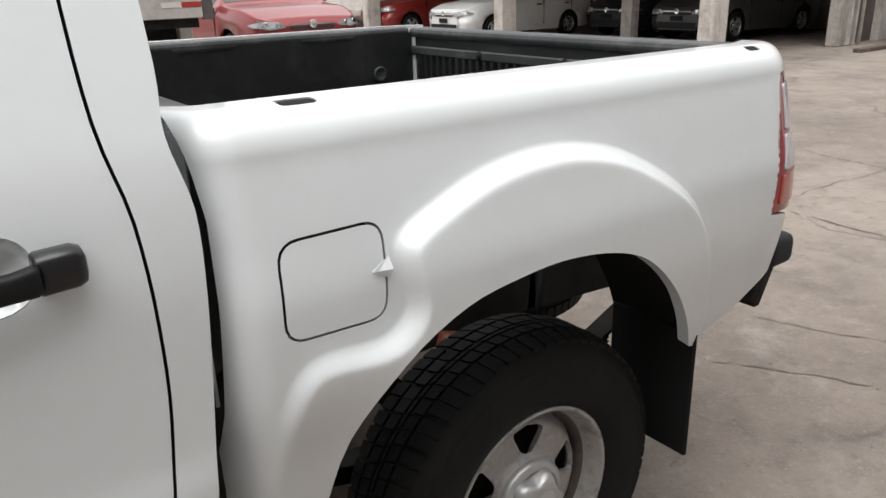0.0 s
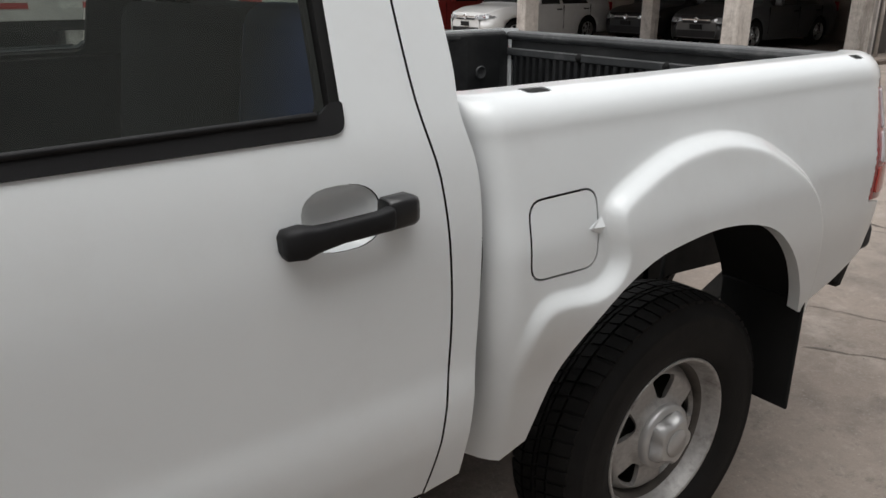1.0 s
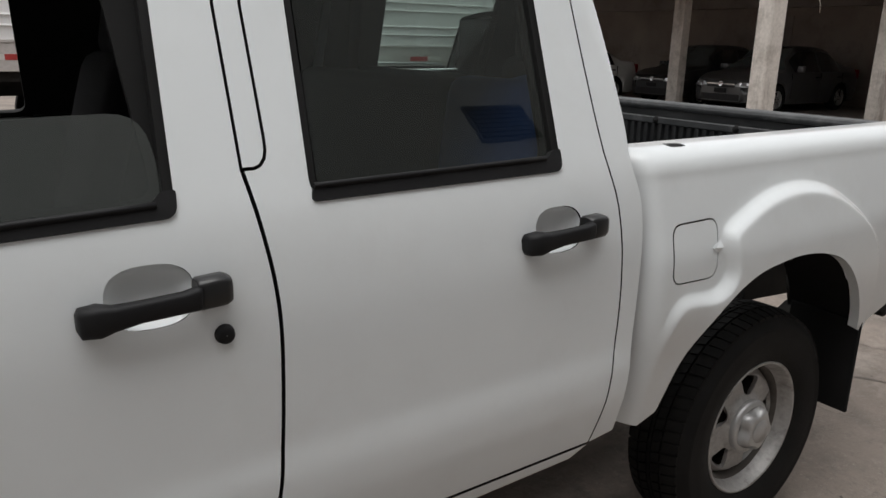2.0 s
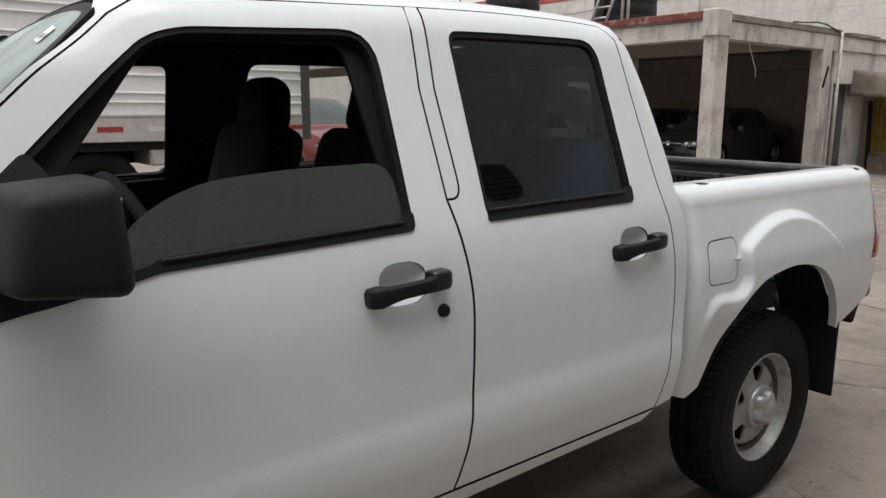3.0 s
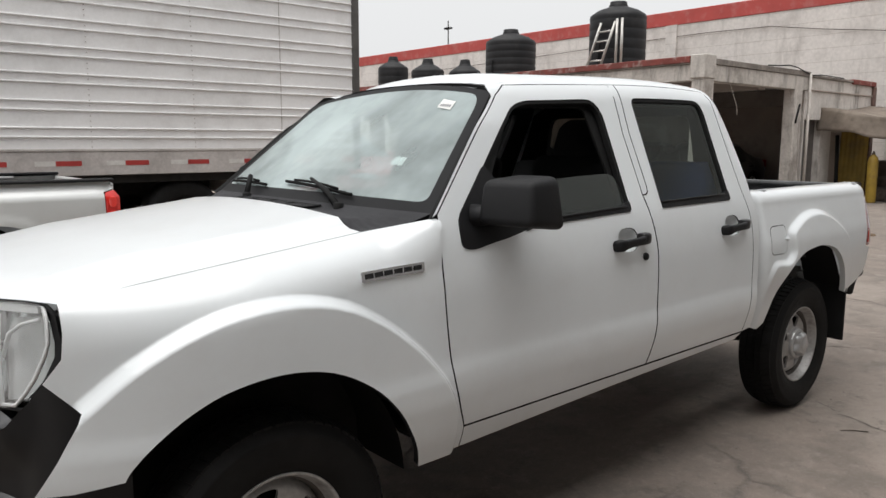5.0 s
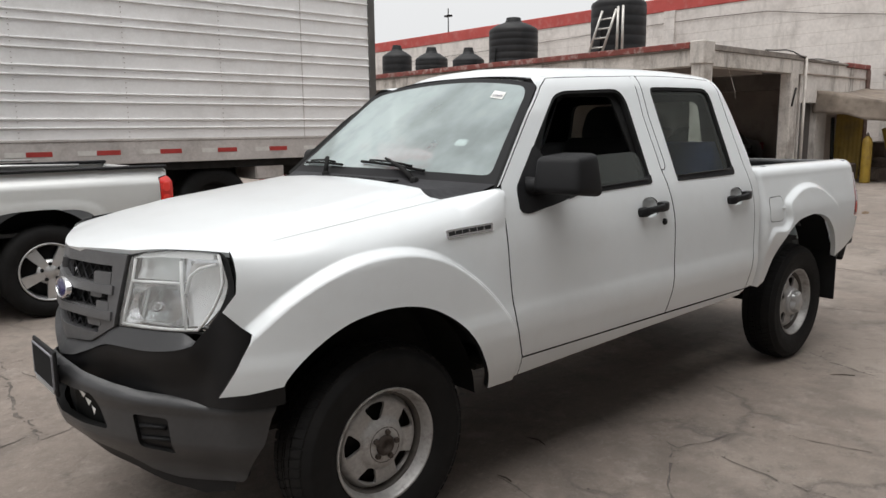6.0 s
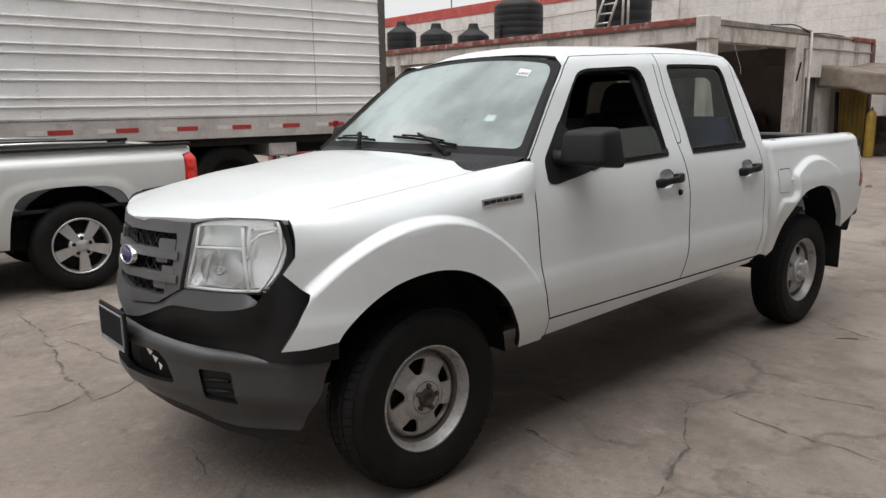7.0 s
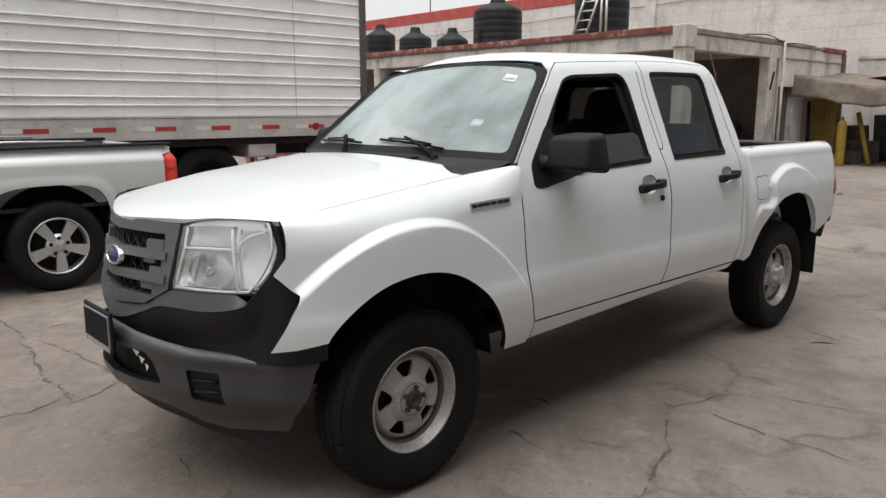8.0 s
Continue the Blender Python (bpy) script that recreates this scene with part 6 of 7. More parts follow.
JUNK = mat("rusty_scrap", (0.10, 0.075, 0.06), 0.85, var=0.4, scale=4, dirt=(0.24, 0.2, 0.17), dirt_amount=0.5, dirt_scale=6)
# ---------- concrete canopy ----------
CEIL = mat("dark_concrete_soffit", (0.33, 0.295, 0.265), 0.9, var=0.15, scale=0.8, dirt=(0.10, 0.09, 0.08), dirt_amount=0.5, dirt_scale=1.2)
X0, Y0, X1, Y1, XB = 13.0, 6.45, 17.78, 30.0, 21.5
canopy = thing("concrete_canopy", (16, 12, 0), "stained concrete carport with square posts and deep beams", "carport")
boxed("roof_slab", (X0 - 0.05, Y0 - 0.03, 3.03), (17.82, Y1, 3.15), GRIME, canopy, 0.01)
boxed("roof_edge", (X0 - 0.075, Y0 + 0.29, 3.06), (X0 + 0.2, Y1, 3.19), RED_PEEL, canopy, 0.01, "peeling red coping along the roof edge")
boxed("front_beam", (X0, Y0 + 0.26, 2.70), (X0 + 0.3, Y1, 3.03), FRAME_C, canopy, 0.012)
boxed("side_beam", (X0 + 0.38, Y0, 2.70), (X1, Y0 + 0.3, 3.03), FRAME_C, canopy, 0.012)
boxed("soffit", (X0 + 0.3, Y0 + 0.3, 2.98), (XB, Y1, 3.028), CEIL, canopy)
boxed("roof_slab", (17.821, 6.86, 3.03), (XB + 0.25, Y1, 3.12), GRIME, canopy, 0.01)
for x, y in ((13.0, 6.45), (17.08, 6.45), (13.0, 11.5), (13.0, 16.9), (13.0, 22.3)):
    bm = bmesh.new()
    box(bm, (x - 0.012, y - 0.012, 0), (x + 0.39, y + 0.27, 3.02), 0.02)
    p = part("post", bm, FRAME_C, canopy)
boxed("corner_block", (X0 - 0.06, Y0 - 0.04, 2.74), (X0 + 0.40, Y0 + 0.285, 3.215), FRAME_C, canopy, 0.02)
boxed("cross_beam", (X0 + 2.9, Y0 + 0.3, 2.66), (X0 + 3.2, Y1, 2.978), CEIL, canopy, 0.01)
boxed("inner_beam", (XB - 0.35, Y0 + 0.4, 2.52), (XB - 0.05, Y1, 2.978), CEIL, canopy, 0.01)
for y in (10.52, 15.2, 19.9):
    boxed("inner_post", (X0 + 2.92, y, 0), (X0 + 3.18, y + 0.3, 2.66), FRAME_C, canopy, 0.01)
tagged(boxed("wall_shed", (XB, Y0 + 0.42, 0), (XB + 0.25, Y1, 2.978), DARK_WALL), "dark plastered back wall of the carport", "wall", kind="structure")
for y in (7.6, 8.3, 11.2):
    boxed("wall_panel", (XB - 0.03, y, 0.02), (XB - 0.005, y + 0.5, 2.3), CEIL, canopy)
bm = bmesh.new()
tube(bm, [(14.1, 6.5, 2.75), (14.25, 6.47, 2.45), (14.4, 6.46, 2.2), (14.42, 6.46, 2.05)], 0.006, 5)
part("hanging_wire", bm, FRAME_C, canopy)
# annex to the side of it: a stained white wall with a doorway
ANNEX_W = mat("whitewashed_annex_wall", (0.60, 0.565, 0.53), 0.9, var=0.12, scale=1.4, fine=0.08, fine_scale=18, dirt=(0.30, 0.26, 0.23), dirt_amount=0.6, dirt_scale=2.0, bump=0.3, bump_scale=18, streak=(0.13, 0.115, 0.10), streak_amount=0.7)
annex = thing("annex_building", (21, 6.6, 0), "low whitewashed annex with water stains and a doorway", "building")
boxed("wall", (17.83, 6.55, 2.02), (22.1, 6.8, 3.04), ANNEX_W, annex, 0.01)
boxed("wall", (17.83, 6.55, 0), (17.9, 6.8, 2.02), ANNEX_W, annex)
boxed("wall", (18.85, 6.55, 0), (19.5, 6.8, 2.02), ANNEX_W, annex)
boxed("end_post", (22.0, 6.49, 0), (22.22, 6.549, 2.995), mat("brown_rusted_post", (0.13, 0.075, 0.06), 0.85, var=0.3, scale=3, dirt=(0.3, 0.26, 0.23), dirt_amount=0.6, dirt_scale=4), annex, 0.01)
# stretch behind the tarpaulin: the shade there is put into a darker wall colour
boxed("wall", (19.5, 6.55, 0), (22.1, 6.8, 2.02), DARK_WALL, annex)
boxed("low_wall", (23.2, -4, 0), (23.5, 6.5, 2.9), ANNEX_W, annex)
boxed("low_wall_cap", (23.15, -4, 2.9), (23.55, 6.5, 3.0), FRAME_C, annex, 0.01)
boxed("wall_cap", (17.84, 6.5, 3.04), (20.6, 6.85, 3.10), GRIME, annex, 0.01)
boxed("end_wall", (21.9, 6.8, 0), (22.1, 9.5, 3.0), ANNEX_W, annex)
# dark panel filling the open doorway, standing for the shade inside
boxed("door", (17.9, 6.70, 0), (18.85, 6.76, 2.02), mat("dark_doorway_fill", (0.085, 0.075, 0.07), 0.7, var=0.3, scale=2, dirt=(0.2, 0.17, 0.15), dirt_amount=0.4), annex, 0.005)
boxed("ledge", (17.82, 6.51, 2.72), (22.0, 6.553, 2.76), DARK_WALL, annex, 0.008)
boxed("coping", (20.6, 6.48, 3.0), (22.15, 6.9, 3.13), RED_PEEL, annex, 0.02, "peeling red coping")
bm = bmesh.new()
tube(bm, [(17.74, 6.40, 0.0), (17.74, 6.40, 3.1)], 0.035, 8)
part("downpipe", bm, FRAME_C, annex)
bm = bmesh.new()
tube(bm, [(15.6, 6.41, 3.16), (16.1, 6.41, 3.18), (16.6, 6.40, 3.22), (17.0, 6.40, 3.20), (17.4, 6.4, 3.13), (17.8, 6.42, 3.07), (18.6, 6.49, 3.12), (19.9, 6.49, 3.11)], 0.014, 5)
part("cable", bm, SEAL, annex)
bm = bmesh.new()
tube(bm, [(23.95, 30, 5.0), (23.95, 22, 5.12), (23.95, 15.2, 5.28), (23.95, 12.8, 5.31), (23.95, 10.5, 5.27), (23.95, 8.8, 5.0), (23.95, 6.8, 4.74), (23.95, 2, 4.6), (23.95, -10, 4.5)], 0.012, 5)
tagged(part("wall_cable", bm, JUNK), "thin dark cable sagging along the block wall", "cable")
# a bar leaning on the end post
bm = bmesh.new()
tube(bm, [(17.12, 6.42, 1.92), (17.30, 6.42, 2.36)], 0.022, 6)
tagged(part("iron_bracket", bm, SEAL), "black iron bracket fixed to the post", "bracket")


# ---------- water tanks and ladder ----------
def water_tank(x, y, r, h, big):
    t = thing("water_tank", (x, y, 3.15), "black plastic water tank standing on the carport roof" if big else "small black plastic water tank with a domed top on the roof", "water tank", "roof water tanks")
    bm = bmesh.new()
    prof = [(0.0, 0.0), (r * 0.98, 0.0), (r, 0.04)]
    n = 5 if big else 3
    for k in range(n):
        z = 0.05 + (h - 0.1) * k / n
        dz = (h - 0.1) / n
        prof += [(r, z + 0.02), (r, z + dz * 0.78), (r * 0.99, z + dz * 0.86), (r * 0.99, z + dz * 0.95)]
    prof += [(r, h), (r * 0.97, h + 0.06), (r * 0.72, h + 0.17), (r * 0.42, h + 0.24)]
    if not big:
        prof = prof[:-3] + [(r * 0.92, h + 0.05), (r * 0.55, h + 0.17), (r * 0.36, h + 0.22)]
    prof += [(r * 0.36, h + 0.26), (0.0, h + 0.27)]
    lathe(bm, prof, 32, Matrix.Translation((x, y, 3.15)))
    part("tank_body", bm, TANK, t)
    bm = bmesh.new()
    q = r * 0.30
    lathe(bm, [(q * 1.1, h + 0.24), (q * 1.1, h + 0.30), (q, h + 0.32), (q, h + 0.37), (q * 0.9, h + 0.385), (0, h + 0.39)], 20, Matrix.Translation((x, y, 3.15)))
    part("tank_lid", bm, TANK, t)
    if big:
        bm = bmesh.new()
        tube(bm, [(x - r - 0.03, y, 3.15), (x - r - 0.03, y, 3.15 + h * 0.5), (x - r + 0.1, y, 3.15 + h * 0.5)], 0.02, 6)
        part("pipe", bm, SEAL, t)


water_tank(14.3, 13.08, 0.69, 0.98, True)
water_tank(14.3, 9.53, 0.67, 1.24, True)
for y, r, h in ((18.58, 0.50, 0.72), (16.78, 0.52, 0.5), (15.05, 0.48, 0.34)):
    water_tank(14.4, y, r, h, False)
ALU_LADDER = mat("weathered_aluminium", (0.55, 0.53, 0.50), 0.45, metal=0.6, var=0.15, scale=8)
ladder = thing("step_ladder", (13.5, 9.4, 3.15), "weathered aluminium step ladder leaning by a black tank", "ladder")
for (ya, yb, xa, xb) in ((9.35, 9.05, 13.42, 13.55), (9.75, 9.45, 13.42, 13.55), (8.98, 9.0, 13.5, 13.55), (8.83, 8.86, 13.5, 13.55)):
    bm = bmesh.new()
    tube(bm, [(xa, ya, 3.19), (xb, yb, 4.2 if ya > 9.1 else 4.25)], 0.03, 6)
    part("stile", bm, ALU_LADDER, ladder)
for k in range(4):
    bm = bmesh.new()
    t = (k + 0.7) / 4.6
    tube(bm, [(13.43 + 0.12 * t, 9.35 - 0.30 * t, 3.19 + 1.0 * t), (13.43 + 0.12 * t, 9.75 - 0.30 * t, 3.19 + 1.0 * t)], 0.02, 6)
    part("rung", bm, ALU_LADDER, ladder)
bm = bmesh.new()
tube(bm, [(24.2, 27.0, 6.2), (24.2, 27.0, 7.4)], 0.03, 6)
box(bm, (24.1, 26.8, 7.0), (24.3, 27.2, 7.08))
tagged(part("antenna", bm, SEAL), "thin dark antenna pole on top of the wall", "antenna")

# ---------- clutter by the annex ----------
YELLOW = mat("faded_yellow_sheet", (0.34, 0.225, 0.045), 0.7, var=0.3, scale=2, dirt=(0.14, 0.10, 0.06), dirt_amount=0.7, dirt_scale=2.5)
YELLOW_STEEL = mat("yellow_painted_steel", (0.31, 0.20, 0.025), 0.5, var=0.25, scale=5, dirt=(0.2, 0.12, 0.05), dirt_amount=0.5, dirt_scale=6)
TARP = mat("dusty_beige_tarpaulin", (0.19, 0.155, 0.125), 0.85, var=0.3, scale=2, dirt=(0.09, 0.072, 0.055), dirt_amount=0.7, dirt_scale=3, bump=0.3, bump_scale=9)
bm = bmesh.new()
NX, NY = 12, 40


def tarp_at(w, v):
    y = 6.58 - 4.6 * v
    hem = 1.50 + 0.24 * smooth01((y - 4.2) / 2.4) + 0.03 * math.sin(13 * v) + 0.018 * math.sin(37 * v + 1)
    top = 1.98 + 0.36 * smooth01((y - 4.0) / 2.8) ** 1.3
    if w < 0.5:          # the front that hangs down
        k = w / 0.5
        return (18.72 + 0.10 * k + 0.035 * math.sin(21 * v + 2 * k), y + 0.06 * math.sin(5 * k) * (1 - k), hem + (top - hem) * k)
    k = (w - 0.5) / 0.5          # the top, running back
    return (18.82 + 3.2 * k, y, top + 0.16 * k - 0.10 * math.sin(math.pi * k) + 0.02 * math.sin(17 * v + 4 * k))


grid = [[bm.verts.new(tarp_at(i / NX, j / NY)) for j in range(NY + 1)] for i in range(NX + 1)]
for i in range(NX):
    for j in range(NY):
        bm.faces.new((grid[i][j], grid[i + 1][j], grid[i + 1][j + 1], grid[i][j + 1])).smooth = True
tarp = tagged(part("tarpaulin", bm, TARP), "sagging dusty beige tarpaulin stretched over clutter by the annex", "tarpaulin")
md = tarp.modifiers.new("thickness", "SOLIDIFY")
md.thickness = 0.01
for x, y, z in ((18.84, 2.6, tarp_at(0.5, 0.865)[2]), (21.9, 4.4, tarp_at(0.97, 0.474)[2]), (21.9, 2.4, tarp_at(0.97, 0.909)[2])):
    bm = bmesh.new()
    tube(bm, [(x, y, 0), (x, y, z)], 0.03, 8)
    tagged(part("tarp_pole", bm, JUNK), "thin rusty pole holding up the tarpaulin", "pole", "tarpaulin poles")
for x, y, w, hh in ((20.0, 5.84, 0.68, 1.74),):
    bm = bmesh.new()
    n = 12
    o = []
    for k in range(n + 1):
        o.append([bm.verts.new((x - 0.015 * (k % 2) + 0.06 * z, y + w * k / n, z)) for z in (0.02, hh)])
    for k in range(n):
        bm.faces.new((o[k][1], o[k + 1][1], o[k + 1][0], o[k][0]))
    s = tagged(part("corrugated_sheet", bm, YELLOW), "dirty yellow corrugated sheet leaning under the tarpaulin", "metal sheet")
    s.modifiers.new("thickness", "SOLIDIFY").thickness = 0.012
for x, y in ((19.0, 5.31),):
    t = thing("gas_cylinder", (x, y, 0), "yellow painted steel gas cylinder standing on the ground", "gas cylinder")
    bm = bmesh.new()
    lathe(bm, [(0.0, 0.0), (0.115, 0.0), (0.12, 0.03), (0.12, 1.0), (0.10, 1.10), (0.05, 1.16), (0.035, 1.18), (0.0, 1.18)], 20, Matrix.Translation((x, y, 0)))
    part("cylinder_body", bm, YELLOW_STEEL, t)
    bm = bmesh.new()
    lathe(bm, [(0.04, 1.175), (0.04, 1.21), (0.02, 1.22), (0.02, 1.26), (0.0, 1.26)], 12, Matrix.Translation((x, y, 0)))
    part("valve", bm, JUNK, t)
for k, (x, y, sx, sy, sz) in enumerate(((18.9, 5.6, 0.3, 0.5, 0.5), (19.6, 5.2, 0.8, 0.5, 0.35), (20.5, 5.0, 0.6, 0.7, 0.6), (21.6, 4.8, 0.9, 0.6, 1.3), (19.9, 4.0, 0.9, 0.4, 0.22), (22.2, 3.4, 0.7, 1.1, 1.2), (20.9, 5.5, 0.8, 0.5, 1.0), (20.6, 3.2, 0.8, 0.7, 0.7))):
    bm = bmesh.new()
    box(bm, (x, y, 0), (x + sx, y + sy, sz), 0.03)
    for v in bm.verts:
        v.co += Vector((rng.uniform(-0.05, 0.05), rng.uniform(-0.05, 0.05), rng.uniform(-0.03, 0.0) if v.co.z > 0.1 else 0))
    tagged(part("scrap_box", bm, JUNK), "battered rusty scrap box on the ground by the annex", "box", "scrap boxes")
bm = bmesh.new()
tube(bm, [(19.45, 4.75, 0.02), (19.6, 5.15, 1.35)], 0.06, 8)
tagged(part("yellow_post", bm, YELLOW_STEEL), "dirty yellow steel bar leaning beside the cylinder", "steel bar")
bm = bmesh.new()
tube(bm, [(19.45, 6.3, 0.0), (19.5, 6.38, 1.65)], 0.05, 8)
tagged(part("dark_pipe", bm, SEAL), "dark pipe standing against the annex wall", "pipe")
bm = bmesh.new()
gr = [[bm.verts.new((21.5 + 0.6 * i / 8, 4.4 + 1.25 * j / 8, 2.26 + 0.12 * math.sin(math.pi * j / 8) + 0.03 * math.sin(2.1 * i + j))) for j in range(9)] for i in range(9)]
for i in range(8):
    for j in range(8):
        bm.faces.new((gr[i][j], gr[i + 1][j], gr[i + 1][j + 1], gr[i][j + 1])).smooth = True
red_cloth = tagged(part("red_cloth", bm, mat("faded_pink_cloth", (0.50, 0.27, 0.25), 0.9, var=0.2, scale=3)), "faded red cloth bundled on top of the tarpaulin", "cloth")
red_cloth.modifiers.new("thickness", "SOLIDIFY").thickness = 0.02
bm = bmesh.new()
box(bm, (16.2, 5.6, 0.0), (17.6, 5.75, 0.07), 0.01)
tagged(part("timber_board", bm, JUNK), "grey timber board lying by the post", "board")


# ---------- box trailer ----------
trailer = thing("box_trailer", (-1.6, 8.65, 0), "white ribbed aluminium box trailer with red and white reflective tape", "trailer")
TX0, TX1, TY0, TY1, TZ0, TZ1 = -8.5, 5.33, 7.4, 9.95, 1.08, 4.05
RAIL = mat("dirty_trailer_rail", (0.52, 0.485, 0.465), 0.6, metal=0.2, var=0.12, scale=2, fine=0.08, fine_scale=30, dirt=(0.25, 0.22, 0.2), dirt_amount=0.6, dirt_scale=3)


def trailer_side(y, sign):
    prof = [(TZ0 + 0.30, 0.0)]
    z = 1.498
    while z + 0.16 < TZ1:
        prof += [(z, 0.0), (z + 0.007, -0.020), (z + 0.017, -0.020), (z + 0.024, 0.0), (z + 0.100, 0.0), (z + 0.107, -0.020), (z + 0.117, -0.020), (z + 0.124, 0.0)]
        z += 0.294
    prof.append((TZ1, 0.0))
    bm = bmesh.new()
    xs = (TX0, -5.4, -2.2, 1.66, 4.07, TX1 - 0.12)
    rows = [[bm.verts.new((x, y + sign * o, z)) for z, o in prof] for x in xs]
    for a, b in zip(rows, rows[1:]):
        for k in range(len(prof) - 1):
            bm.faces.new((a[k], b[k], b[k + 1], a[k + 1]))
    return bm


part("side_panel", trailer_side(TY0, 1), ALU, trailer)
part("side_panel", trailer_side(TY1, -1), ALU, trailer)
boxed("body_core", (TX0 + 0.01, TY0 + 0.006, TZ0 + 0.05), (TX1 - 0.06, TY1 - 0.006, TZ1), ALU, trailer)
boxed("roof", (TX0, TY0, TZ1), (TX1, TY1, TZ1 + 0.04), ALU, trailer, 0.01)
boxed("bottom_rail", (TX0, TY0 - 0.022, TZ0), (TX1 - 0.12, TY0 + 0.02, TZ0 + 0.27), RAIL, trailer, 0.006, "dirty grey bottom rail")
boxed("bottom_rail", (TX0, TY1 - 0.02, TZ0), (TX1 - 0.12, TY1 + 0.022, TZ0 + 0.27), RAIL, trailer, 0.006)
boxed("rail_flange", (TX0, TY0 - 0.03, TZ0 + 0.27), (TX1 - 0.12, TY0 + 0.0, TZ0 + 0.30), RAIL, trailer, 0.004)
boxed("top_rail", (TX0, TY0 - 0.03, TZ1 - 0.14), (TX1 - 0.12, TY0, TZ1 + 0.03), RAIL, trailer, 0.01)
for y in (TY0 - 0.02, TY1 - 0.06):
    boxed("rear_post", (TX1 - 0.12, y, TZ0 - 0.02), (TX1, y + 0.08, TZ1 + 0.04), mat("dark_rear_post", (0.10, 0.095, 0.09), 0.6, metal=0.3, var=0.2), trailer, 0.008, "dark steel rear corner post")
boxed("rear_doors", (TX1 - 0.06, TY0 + 0.06, TZ0), (TX1 - 0.02, TY1 - 0.06, TZ1), ALU, trailer, 0.005)
for x in (4.07, -0.74):
    boxed("panel_seam", (x - 0.004, TY0 - 0.006, TZ0 + 0.30), (x + 0.004, TY0 - 0.001, TZ1 - 0.14), RAIL, trailer)
TAPE_R = mat("red_reflective_tape", (0.38, 0.04, 0.035), 0.4, var=0.15, scale=20)
TAPE_W = mat("white_reflective_tape", (0.62, 0.60, 0.57), 0.4, var=0.12, scale=20)
tape_x = 5.262
k = 0
while tape_x > -8:
    boxed("tape", (tape_x - 0.27, TY0 - 0.0255, TZ0 + 0.11), (min(tape_x, TX1 - 0.125), TY0 - 0.0222, TZ0 + 0.165), TAPE_R, trailer)
    boxed("tape", (tape_x - 0.48, TY0 - 0.0255, TZ0 + 0.11), (tape_x - 0.272, TY0 - 0.0222, TZ0 + 0.165), TAPE_W, trailer)
    tape_x -= 0.746
bm = bmesh.new()
x = TX0 + 0.05
while x < TX1 - 0.15:
    for z in (TZ0 + 0.285, TZ0 + 0.05):
        box(bm, (x - 0.007, TY0 - 0.036 if z > 1.2 else TY0 - 0.028, z - 0.007), (x + 0.007, TY0 - 0.02, z + 0.007))
    x += 0.10
for x in (-1.95, -0.74, 0.47, 1.66, 2.87):          # upright rows where the side sheets overlap
    z = TZ0 + 0.32
    while z < TZ1 - 0.16:
        box(bm, (x - 0.006, TY0 - 0.006, z - 0.006), (x + 0.006, TY0 + 0.002, z + 0.006))
        z += 0.058
tagged(part("rivets", bm, RAIL, trailer), kind="stuff")
boxed("chassis", (TX0 + 0.3, 8.1, 0.8), (TX1 - 0.2, 9.2, TZ0), UNDER, trailer)
boxed("cross_member", (TX0 + 0.2, TY0 + 0.05, TZ0 - 0.1), (TX1 - 0.15, TY1 - 0.05, TZ0), UNDER, trailer)
for x in (1.35, 2.75):
    for y, s in ((7.52, 90), (9.84, -90)):
        bm = bmesh.new()
        lathe(bm, [(0.0, -0.10), (0.14, -0.10), (0.15, -0.14), (0.26, -0.13), (0.285, 0.0), (0.30, 0.01), (0.42, 0.02), (0.485, -0.01), (0.50, -0.04), (0.50, -0.27), (0.42, -0.3), (0.2, -0.3)], 40, Matrix.Translation((x, y, 0.50)) @ Matrix.Rotation(radians(s), 4, "X"))
        part("trailer_wheel", bm, RUBBER, trailer)
    bm = bmesh.new()
    tube(bm, [(x, 7.6, 0.5), (x, 9.7, 0.5)], 0.07, 10)
    part("axle", bm, UNDER, trailer)
boxed("mud_guard", (3.32, 7.45, 0.80), (3.75, 8.1, 1.0), RAIL, trailer, 0.02)
boxed("rear_bumper", (5.15, 7.5, 0.5), (5.27, 9.85, 0.64), RAIL, trailer, 0.01)
for y in (7.9, 9.3):
    boxed("bumper_strut", (5.1, y, 0.6), (5.25, y + 0.12, TZ0), RAIL, trailer, 0.01)
for y in (7.46,):
    boxed("side_lamp", (4.33, TY0 - 0.045, TZ0 + 0.09), (4.41, TY0 - 0.02, TZ0 + 0.185), RED_LENS, trailer, 0.005)
for y in (7.9, 9.3):
    boxed("landing_leg", (-6.2, y, 0), (-6.05, y + 0.15, TZ0), UNDER, trailer, 0.01)


# ---------- parked cars ----------
CAR_GLASS = mat("dark_car_glass", (0.02, 0.022, 0.024), 0.08, coat=0.6, var=0.1)
WINDSCREEN_PALE = mat("car_windscreen", (0.06, 0.07, 0.07), 0.05, coat=0.8, var=0.1)
CAR_WHITE = mat("white_saloon_paint", (0.74, 0.74, 0.73), 0.3, coat=0.6, var=0.04)
CAR_RED = mat("dark_red_paint", (0.24, 0.018, 0.016), 0.3, coat=0.6, var=0.08)
CAR_PINK = mat("dusty_copper_red_paint", (0.26, 0.028, 0.03), 0.32, metal=0.25, coat=0.7, var=0.08, scale=3)
CAR_GREY = mat("grey_saloon_paint", (0.085, 0.087, 0.09), 0.3, metal=0.4, coat=0.6, var=0.06)
CAR_DARK = mat("charcoal_paint", (0.028, 0.028, 0.031), 0.3, metal=0.3, coat=0.6, var=0.06)
